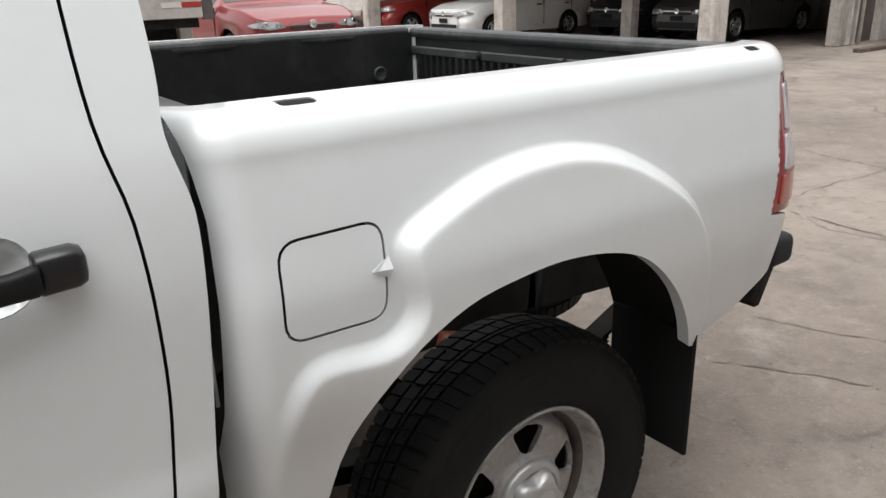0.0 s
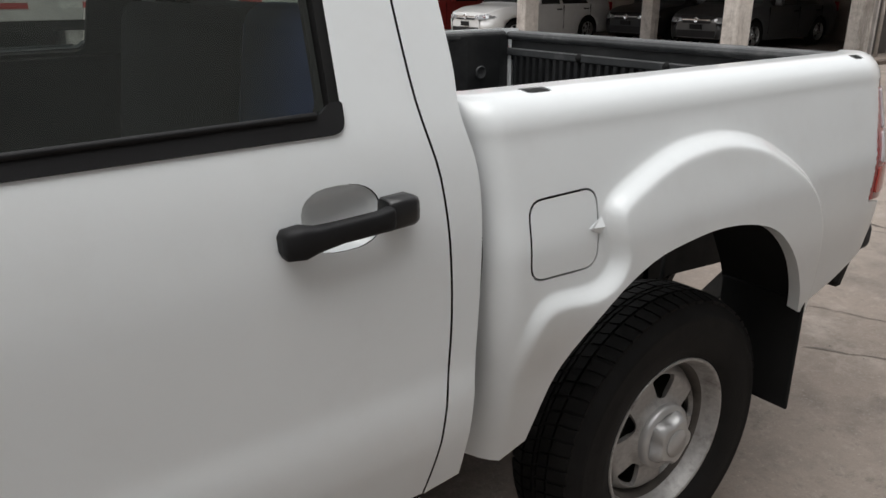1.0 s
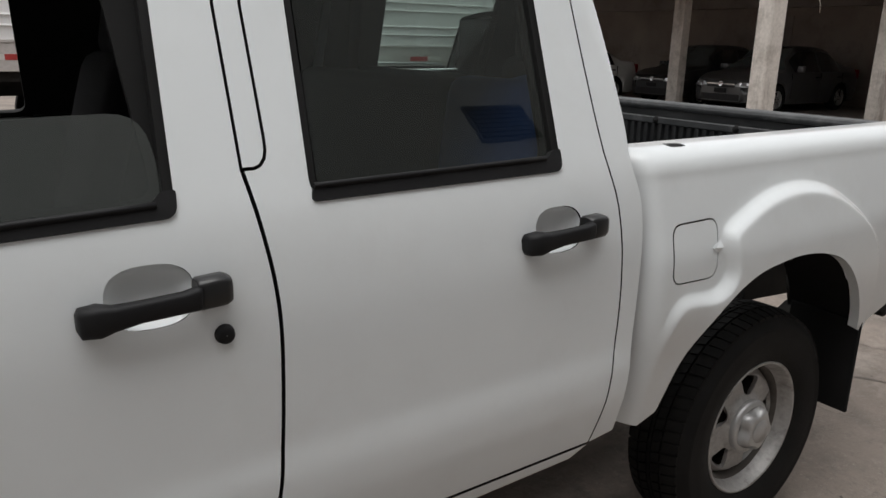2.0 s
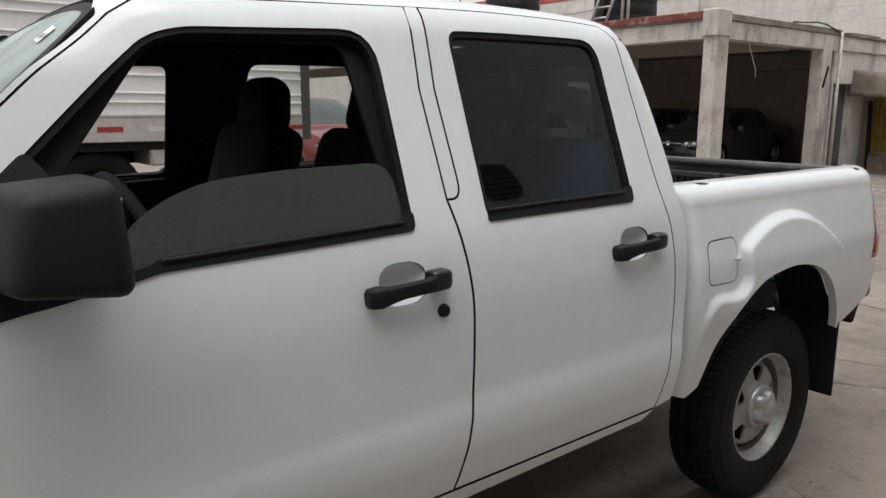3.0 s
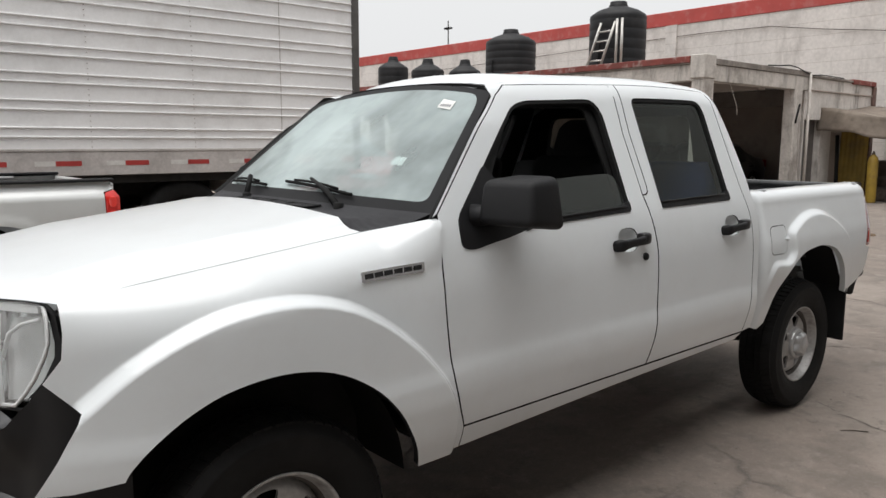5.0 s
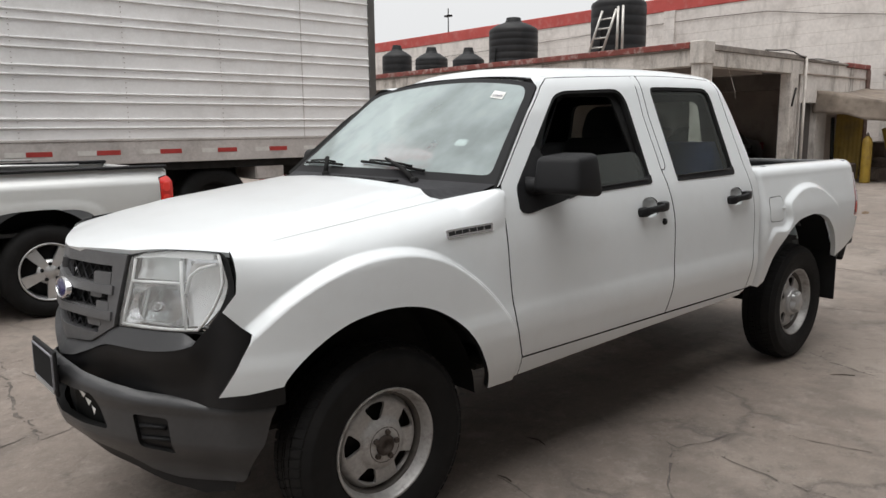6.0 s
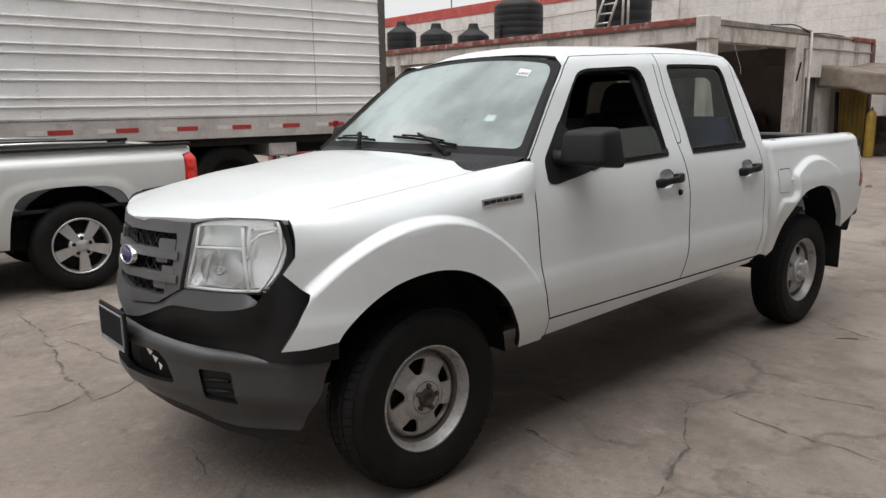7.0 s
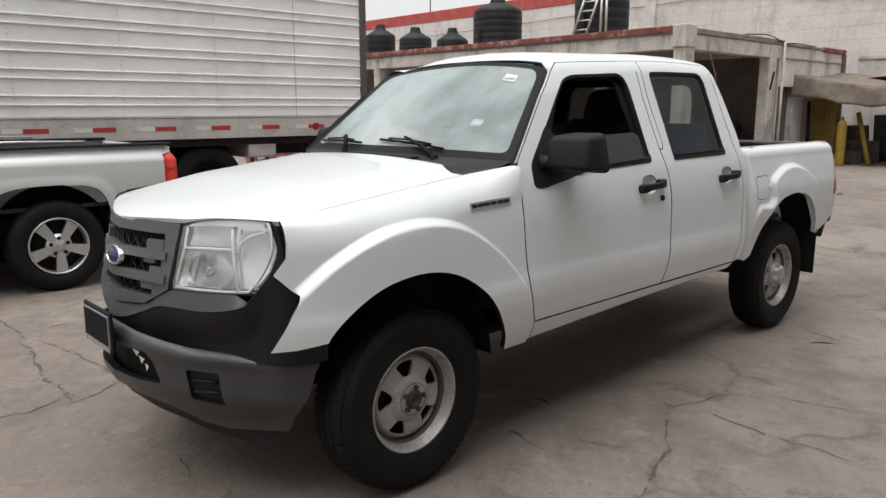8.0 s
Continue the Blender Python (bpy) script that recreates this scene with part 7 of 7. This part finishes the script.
CAR_LAMP = mat("car_headlamp", (0.30, 0.31, 0.32), 0.12, metal=0.3, coat=0.7, var=0.25, scale=16)
ALLOY = mat("silver_alloy", (0.55, 0.55, 0.55), 0.3, metal=0.7, var=0.1, scale=10)


def alloy_wheel(x, y, r, lip, width, right, parent, spokes=5):
    """A light alloy wheel with its tyre; its outer face stands at y."""
    m = Matrix.Translation((x, y, r)) @ Matrix.Rotation(radians(-90 if right else 90), 4, "X")
    bm = bmesh.new()
    lathe(bm, [(lip, -0.01), (lip, 0.012), (lip * 0.96, 0.014), (lip * 0.93, -0.004), (lip * 0.90, -0.03), (lip * 0.88, -0.14)], 40)
    for k in range(spokes):
        a = 2 * math.pi * k / spokes + 0.98
        ring = [(0.05, -0.6), (lip * 0.42, -0.34), (lip * 0.94, -0.215), (lip * 0.94, 0.215), (lip * 0.42, 0.34), (0.05, 0.6)]
        top = [bm.verts.new((q * math.cos(a + e), q * math.sin(a + e), h)) for (q, e), h in zip(ring, (0.008, 0.010, 0.002, 0.002, 0.010, 0.008))]
        bot = [bm.verts.new((v.co.x, v.co.y, v.co.z - 0.03)) for v in top]
        bm.faces.new(top)
        for q in range(5):
            bm.faces.new((top[q + 1], top[q], bot[q], bot[q + 1]))
    lathe(bm, [(0.0, 0.016), (0.03, 0.016), (0.036, 0.010), (lip * 0.42, 0.004), (lip * 0.44, -0.02)], 30)
    w = part("wheel", bm, ALLOY, parent, at=m)
    bm = bmesh.new()
    k = r - lip
    lathe(bm, [(lip - 0.006, -0.012), (lip + 0.1 * k, 0.01), (lip + 0.5 * k, 0.02), (lip + 0.85 * k, 0.006), (r, -0.03), (r, -width + 0.03), (lip + 0.8 * k, -width), (lip, -width + 0.02)], 48, close=True)
    part("tyre", bm, RUBBER, w)
    bm = bmesh.new()
    lathe(bm, [(0.0, -0.06), (lip * 0.86, -0.06), (lip * 0.88, -0.14)], 24)
    part("brake", bm, SEAL, w)
    for k in range(5):
        t = 2 * math.pi * k / 5
        bm = bmesh.new()
        lathe(bm, [(0.0, 0.014), (0.014, 0.014), (0.015, 0.0)], 10, Matrix.Translation((lip * 0.29 * math.cos(t + 0.35), lip * 0.29 * math.sin(t + 0.35), 0.004)))
        part("lug_nut", bm, SEAL, w)


def parked_car(name, label, place, turn, paint, L, W, H, base, front, rad, hood_x, roof_a, roof_b, tail_x, belt, nose_z, tail_z, group=""):
    """A parked car from its main dimensions: nose at x = 0, tail at x = L, wheels on the ground."""
    car = thing(name, (0, 0, 0), label, "car", group)
    top = curve1([0, 0.04, 0.15, hood_x * 0.55, hood_x, (hood_x + roof_a) / 2, roof_a, (roof_a + roof_b) / 2, roof_b, (roof_b + tail_x) / 2, tail_x, L - 0.06, L],
                 [nose_z - 0.12, nose_z - 0.03, nose_z, belt - 0.05, belt, (belt + H) / 2 + 0.02, H - 0.025, H, H - 0.04, (H + tail_z) / 2 + 0.02, tail_z, tail_z - 0.03, tail_z - 0.2])
    plan = curve1([0, 0.03, 0.12, 0.35, 0.9, L * 0.5, L - 0.7, L - 0.2, L - 0.05, L], [W / 2 - 0.34, W / 2 - 0.24, W / 2 - 0.12, W / 2 - 0.04, W / 2, W / 2, W / 2, W / 2 - 0.06, W / 2 - 0.14, W / 2 - 0.25])
    axles = (front, front + base)
    xs = sorted(set([round(L * k / 44, 4) for k in range(45)] + [round(a + (rad + 0.06) * math.cos(t), 4) for a in axles for t in (math.pi * k / 14 for k in range(15))] + [0.03, 0.08, 0.15, L - 0.04, L - 0.1, hood_x, roof_a, roof_b, tail_x]))

    def low(x):
        z = 0.20 + 0.06 * smooth01((0.4 - x) / 0.4) + 0.06 * smooth01((x - L + 0.4) / 0.4)
        for a in axles:
            d = abs(x - a)
            if d < rad + 0.06:
                z = max(z, rad + math.sqrt((rad + 0.06) ** 2 - d * d))
        return z

    def section(x):
        t, w, b = top(x), plan(x), low(x)
        zb = min(belt, t - 0.02)
        g = smooth01((t - belt) / 0.35)
        pts = [(w - 0.04, b), (w - 0.005, max(b + 0.002, 0.42)), (w, max(b + 0.004, 0.62)), (w - 0.012, max(b + 0.006, zb - 0.16)), (w - 0.045, max(b + 0.008, zb - 0.03))]
        pts += [(w - 0.07, zb), (w - 0.07 - 0.20 * g, max(zb, t - 0.10 * g - 0.005)), (w - 0.12 - 0.24 * g, t - 0.025 * g), (max(0.1, w * 0.5), t + 0.012), (0.0, t + 0.02)]
        return pts

    rows = [(x, section(x)) for x in xs]

    def build(nm, keep, material, lift=0.0, lab="", sides=(-1, 1)):
        bm = bmesh.new()
        cache = {}

        def vert(i, j, s):
            key = (i, j, s if j < 9 else 1)
            if key not in cache:
                x, p = rows[i]
                y, z = p[j]
                cache[key] = bm.verts.new((x, s * (y + lift), z + lift * (0.6 if j > 5 else 0)))
            return cache[key]
        for i in range(len(rows) - 1):
            for j in range(9):
                if keep(0.5 * (rows[i][0] + rows[i + 1][0]), j):
                    for s in sides:
                        q = [vert(i, j, s), vert(i + 1, j, s), vert(i + 1, j + 1, s), vert(i, j + 1, s)]
                        f = bm.faces.new(q if s < 0 else q[::-1])
                        f.smooth = True
        if nm == "body":
            for i, flip in ((0, False), (len(rows) - 1, True)):
                loop = [vert(i, j, -1) for j in range(10)] + [vert(i, j, 1) for j in range(8, -1, -1)]
                bm.faces.new(loop if flip else loop[::-1])
        return part(nm, bm, material, car, lab)

    build("body", lambda x, j: True, paint)
    mid = (roof_a + roof_b) / 2 + 0.1
    build("windscreen", lambda x, j: hood_x + 0.08 < x < roof_a - 0.05 and j in (7, 8), WINDSCREEN_PALE, 0.006)
    build("rear_window", lambda x, j: roof_b + 0.06 < x < tail_x - 0.06 and j in (7, 8), CAR_GLASS, 0.006)
    for lo, hi in ((hood_x + 0.42, mid - 0.06), (mid + 0.04, tail_x - 0.42 if tail_x < L - 0.3 else tail_x - 0.2)):
        for side in (-1, 1):
            build("side_window", lambda x, j, lo=lo, hi=hi: lo < x < hi and j == 5, CAR_GLASS, 0.007, sides=(side,))
    # dark underside and wheel wells
    boxed("underbody", (0.25, -W / 2 + 0.12, 0.2), (L - 0.25, W / 2 - 0.12, 0.62), SEAL, car)
    for a in axles:
        for right in (False, True):
            alloy_wheel(a, (W / 2 - 0.03) * (1 if right else -1), rad, rad * 0.64, 0.2, right, car)
    nose_y = [plan(0.7 * k / 60) for k in range(61)]

    def on_nose(y, z):
        """The rounded front of the car at a height below the bonnet edge."""
        x = float(np.interp(abs(y) + 0.05 * smooth01((z - nose_z + 0.16) / 0.14), nose_y, [0.7 * k / 60 for k in range(61)]))
        return (x - 0.016 + 0.25 * max(0, z - nose_z + 0.14), y, z)

    def front_patch(nm, ya, yb, za, zb, material, off=0.012, x_ref=None):
        bm = bmesh.new()
        n = 8
        o = []
        for k in range(n + 1):
            y = ya + (yb - ya) * k / n
            d = max(0, abs(y) - (W / 2 - 0.34)) / 0.34
            x = 0.30 * d ** 2.0 - off
            o.append((bm.verts.new((x + 0.0, y, za)), bm.verts.new((x + 0.05 * (zb > nose_z - 0.06), y, zb))))
        for p, q in zip(o, o[1:]):
            bm.faces.new((q[0], p[0], p[1], q[1]))
        return part(nm, bm, material, car)
    for s in (-1, 1):
        lo = [(W / 2 - 0.52, nose_z - 0.135), (W / 2 - 0.47, nose_z - 0.07), (W / 2 - 0.28, nose_z - 0.045), (W / 2 - 0.08, nose_z - 0.015), (W / 2 - 0.035, nose_z - 0.04), (W / 2 - 0.08, nose_z - 0.125), (W / 2 - 0.30, nose_z - 0.165)]
        lamp = skin("headlamp", rounded([(s * a, b) for a, b in lo], 0.02), on_nose, CAR_LAMP, car, h=0.03, depth=0.03, flip=True, edge_dark=False)
        for ya, rr in ((W / 2 - 0.38, 0.042), (W / 2 - 0.22, 0.046)):
            bm = bmesh.new()
            c = Vector(on_nose(s * ya, nose_z - 0.10))
            lathe(bm, [(0.0, 0.006), (rr * 0.5, 0.006), (rr * 0.8, 0.002), (rr, 0.008), (rr * 1.05, 0.0)], 18, Matrix.Translation(c) @ Vector((-1, s * 0.5, 0.1)).normalized().to_track_quat("Z", "Y").to_matrix().to_4x4())
            part("lamp_bowl", bm, CHROME, lamp)
        bm = bmesh.new()
        box(bm, (hood_x + 0.35, s * (W / 2 + 0.09) - 0.08, belt + 0.0), (hood_x + 0.47, s * (W / 2 + 0.09) + 0.08, belt + 0.14), 0.03, segments=2)
        part("door_mirror", bm, paint, car, smooth=True)
        for hx in (mid - 0.22, mid + 0.72):
            boxed("door_handle", (hx, s * (W / 2 - 0.01) - 0.02, belt - 0.14), (hx + 0.16, s * (W / 2 - 0.01) + 0.02, belt - 0.11), SEAL, car, 0.008)
        boxed("tail_lamp", (L - 0.10, s * (W / 2 - 0.22) - 0.1, tail_z - 0.3), (L + 0.005, s * (W / 2 - 0.22) + 0.1, tail_z - 0.08), RED_LENS, car, 0.01)
        # door shut lines
        for hx in (hood_x + 0.25, mid, mid + 0.95):
            boxed("door_gap", (hx, s * (W / 2 - 0.012) - 0.014, 0.34), (hx + 0.007, s * (W / 2 - 0.012) + 0.014, belt - 0.03), SEAL, car)
    front_patch("grille", -0.36, 0.36, nose_z - 0.17, nose_z - 0.04, MATT_BLACK, 0.015)
    front_patch("grille_trim", -0.36, 0.36, nose_z - 0.11, nose_z - 0.085, CHROME, 0.022)
    front_patch("lower_intake", -0.5, 0.5, 0.28, 0.42, MATT_BLACK, 0.015)
    boxed("number_plate", (-0.04, -0.15, 0.45), (-0.015, 0.15, 0.55), BLACK_PLASTIC, car, 0.004)
    bm = bmesh.new()
    lathe(bm, [(0.0, 0.0), (0.045, 0.0), (0.055, 0.006), (0.06, 0.0)], 20, Matrix.Translation((-0.028, 0, nose_z - 0.10)) @ Matrix.Rotation(radians(-90), 4, "Y"))
    part("emblem", bm, CHROME, car)
    car.matrix_basis = pose(*place, 0, 0, turn)
    return car


parked_car("suv", "dusty copper red crossover parked beside the trailer", (7.5, 9.35, 0), 90, CAR_PINK, 4.68, 1.87, 1.645, 2.75, 0.95, 0.37, 1.18, 2.0, 3.6, 4.3, 1.12, 0.95, 1.16)
parked_car("saloon_car", "white saloon parked under the concrete canopy", (13.3, 13.95, 0), 0, CAR_WHITE, 4.31, 1.71, 1.50, 2.48, 0.85, 0.29, 1.05, 1.72, 2.95, 3.75, 0.92, 0.76, 1.02, "cars under the canopy")
parked_car("hatchback", "dark red hatchback parked under the concrete canopy", (13.4, 17.4, 0), 0, CAR_RED, 3.9, 1.68, 1.52, 2.46, 0.78, 0.29, 1.0, 1.68, 3.1, 3.7, 0.94, 0.80, 1.12, "cars under the canopy")
parked_car("saloon_car", "charcoal saloon in the shade of the canopy", (16.5, 11.75, 0), 0, CAR_DARK, 4.4, 1.74, 1.47, 2.6, 0.86, 0.30, 1.1, 1.8, 3.0, 3.8, 0.91, 0.74, 1.02, "cars under the canopy")
parked_car("saloon_car", "grey saloon behind the corner post", (16.3, 9.6, 0), 0, CAR_GREY, 4.5, 1.76, 1.48, 2.65, 0.88, 0.31, 1.12, 1.85, 3.1, 3.9, 0.92, 0.74, 1.04, "cars under the canopy")


# ---------- silver pickup parked behind ----------
SILVER = mat("pale_silver_paint", (0.60, 0.61, 0.60), 0.32, metal=0.12, coat=0.6, var=0.03, scale=3, dirt=(0.4, 0.38, 0.35), dirt_amount=0.12, dirt_scale=4)
sil = thing("silver_pickup", (-1.6, 5.4, 0), "pale silver pickup with alloy wheels and red tail lamp", "pickup truck")
SY, SW = 4.47, 1.82
LOBE = mat("bright_red_lobe", (0.85, 0.05, 0.035), 0.12, coat=0.7, var=0.1, scale=20)
side2_y = curve1([0.35, 0.5, 0.7, 0.9, 1.015, 1.035, 1.055, 1.12, 1.2, 1.5, 1.72, 1.78], [0.08, 0.03, 0.005, 0.0, 0.004, 0.008, 0.022, 0.085, 0.12, 0.22, 0.30, 0.36])
ARCH2 = [(0.42, 0.40), (0.42, 0.60), (0.37, 0.76), (0.26, 0.84), (0.0, 0.865), (-0.30, 0.85), (-0.44, 0.78), (-0.50, 0.62), (-0.52, 0.40)]
ARCH2 = smooth_path(ARCH2, 4)


def side2(x, z):
    arch = [(a * 1.16 - 0.01, 0.2 if b < 0.45 else b * 1.06) for a, b in ARCH2]
    k = 0.012 * flare(arch, x, z, 0.07)
    return (x, SY + side2_y(z) - k + 1.6 * max(0, x - 0.86) ** 2, z)


def side2_right(x, z):
    a, b, c = side2(x, z)
    return (a, 2 * (SY + SW / 2) - b, c)


BED2 = [(-1.15, 0.42), (-1.15, 1.135), (0.98, 1.155), (0.985, 1.09), (0.90, 1.07), (0.90, 0.82), (1.0, 0.80), (0.99, 0.62), (0.96, 0.52), (0.55, 0.42)] + ARCH2
CAB2 = [(-3.25, 0.42), (-3.30, 1.08), (-2.95, 1.13), (-2.45, 1.55), (-2.3, 1.66), (-1.4, 1.68), (-1.24, 1.6), (-1.19, 1.13), (-1.17, 0.42)]
WIN2 = [rounded([(-2.85, 1.16), (-2.40, 1.56), (-2.12, 1.60), (-2.12, 1.16)], 0.04), rounded([(-2.02, 1.16), (-2.02, 1.60), (-1.42, 1.60), (-1.30, 1.16)], 0.04)]
NOSE2 = [(-4.45, 0.5), (-4.42, 0.95), (-4.25, 1.02), (-3.33, 1.08), (-3.28, 0.42), (-3.22, 0.42), (-3.24, 0.62), (-3.33, 0.80), (-3.55, 0.87), (-3.78, 0.84), (-3.96, 0.72), (-4.0, 0.45)]
for right, fn in ((False, side2), (True, side2_right)):
    holes = [] if right else [oval(-0.93, 0.90, 0.078, 0.078, 24)]
    skin("bed_side", BED2, fn, SILVER, sil, h=0.04 if right else 0.03, depth=0.03, holes=holes, flip=right)
    if not right:
        skin("fuel_door", oval(-0.93, 0.90, 0.073, 0.073, 24), fn, SILVER, sil, h=0.03, depth=0.02)
    skin("cab", CAB2, fn, SILVER, sil, holes=WIN2, h=0.06, depth=0.04, flip=right)
    for w in WIN2:
        skin("side_window", inset(w, -0.01), (lambda q: lambda a, b: (q(a, b)[0], q(a, b)[1] + (-0.012 if right else 0.012), b))(fn), CAR_GLASS, sil, h=0.1, depth=0, flip=right)
    skin("front_wing", NOSE2, fn, SILVER, sil, h=0.06, depth=0.03, flip=right)
    LAMP2 = rounded([(0.905, 0.825), (0.905, 1.065), (0.985, 1.085), (1.02, 1.03), (1.02, 0.82)], 0.015)
    skin("tail_lamp", LAMP2, (lambda q: lambda a, b: (q(a, b)[0], q(a, b)[1] + (0.01 if right else -0.01) * 1.0, b))(fn), mat("bright_red_lamp", (0.62, 0.02, 0.015), 0.15, coat=0.6, var=0.15, scale=14), sil, h=0.03, depth=0.05, flip=right, edge_dark=False, label="red tail lamp")
    for z in (0.885, 0.995):
        skin("lamp_lobe", oval(0.955, z, 0.036, 0.044, 18, 2.4), (lambda q: lambda a, b: (q(a, b)[0], q(a, b)[1] + (0.018 if right else -0.018), b))(fn), LOBE, sil, h=0.03, depth=0.012, flip=right, edge_dark=False)
    for x in (0.0, -3.63):
        y = SY + SW - 0.03 if right else SY + 0.03
        alloy_wheel(x, y, 0.37, 0.232, 0.23, right, sil)
        part("wheel_housing", arch_liner(x - 0.03, 0.47, SY + SW - 0.06 if right else SY + 0.06, SY + SW - 0.4 if right else SY + 0.4, -5, 185), SEAL, sil)
    boxed("side_step", (-3.1, (SY + SW - 0.12) if right else SY + 0.02, 0.36), (-0.6, (SY + SW - 0.02) if right else SY + 0.12, 0.42), BLACK_PLASTIC, sil, 0.01)
    boxed("rail_cap", (-1.15, (SY + SW - 0.13) if right else SY + 0.055, 1.15), (0.99, (SY + SW - 0.055) if right else SY + 0.13, 1.175), BLACK_PLASTIC, sil, 0.008)
    bm = bmesh.new()
    yy2 = SY + SW - 0.13 if right else SY + 0.13
    tube(bm, [(-1.1, yy2, 1.20), (-0.2, yy2, 1.205), (0.3, yy2, 1.195)], 0.014, 6)
    part("tie_rail", bm, ALLOY, sil)
for x0, x1, z in ((-1.15, 0.95, 0.66),):
    boxed("bed_floor", (x0, SY + 0.1, z), (x1, SY + SW - 0.1, z + 0.03), LINER, sil)
boxed("tailgate", (0.95, SY + 0.10, 0.62), (1.0, SY + SW - 0.10, 1.14), SILVER, sil, 0.015)
boxed("rear_bumper", (0.98, SY + 0.06, 0.45), (1.14, SY + SW - 0.06, 0.62), GREY_PLASTIC, sil, 0.03, segments=2)
boxed("bed_front", (-1.18, SY + 0.1, 0.5), (-1.13, SY + SW - 0.1, 1.14), SILVER, sil)
boxed("liner", (-1.12, SY + 0.13, 0.69), (-1.08, SY + SW - 0.13, 1.14), LINER, sil)
boxed("underbody", (-4.2, SY + 0.3, 0.35), (0.9, SY + SW - 0.3, 0.6), UNDER, sil)


def roof2(x, y):
    d = (y - SY - SW / 2) / 0.6
    return (x, y, 1.76 - 0.06 * d * d - 0.25 * max(0, -2.2 - x) ** 2)


skin("roof", [(-2.5, SY + 0.30), (-1.24, SY + 0.30), (-1.24, SY + SW - 0.30), (-2.5, SY + SW - 0.30)], roof2, SILVER, sil, h=0.15, depth=0.05)
skin("windscreen", [(0, 0), (1, 0), (1, 1), (0, 1)], lambda a, b: (-2.98 + 0.50 * b, SY + 0.12 + 0.16 * b + a * (SW - 0.24 - 0.32 * b), 1.12 + 0.55 * b), CAR_GLASS, sil, h=0.25, depth=0, flip=True)
skin("bonnet", [(-4.40, SY + 0.10), (-3.0, SY + 0.07), (-3.0, SY + SW - 0.07), (-4.40, SY + SW - 0.10)], lambda x, y: (x, y, 1.135 + 0.06 * (x + 3.0) - 0.05 * ((y - SY - SW / 2) / 0.9) ** 2), SILVER, sil, h=0.2, depth=0.05)
boxed("front_panel", (-4.47, SY + 0.1, 0.45), (-4.38, SY + SW - 0.1, 1.02), GREY_PLASTIC, sil, 0.03)
boxed("cab_back", (-1.26, SY + 0.3, 1.1), (-1.22, SY + SW - 0.3, 1.68), CAR_GLASS, sil)
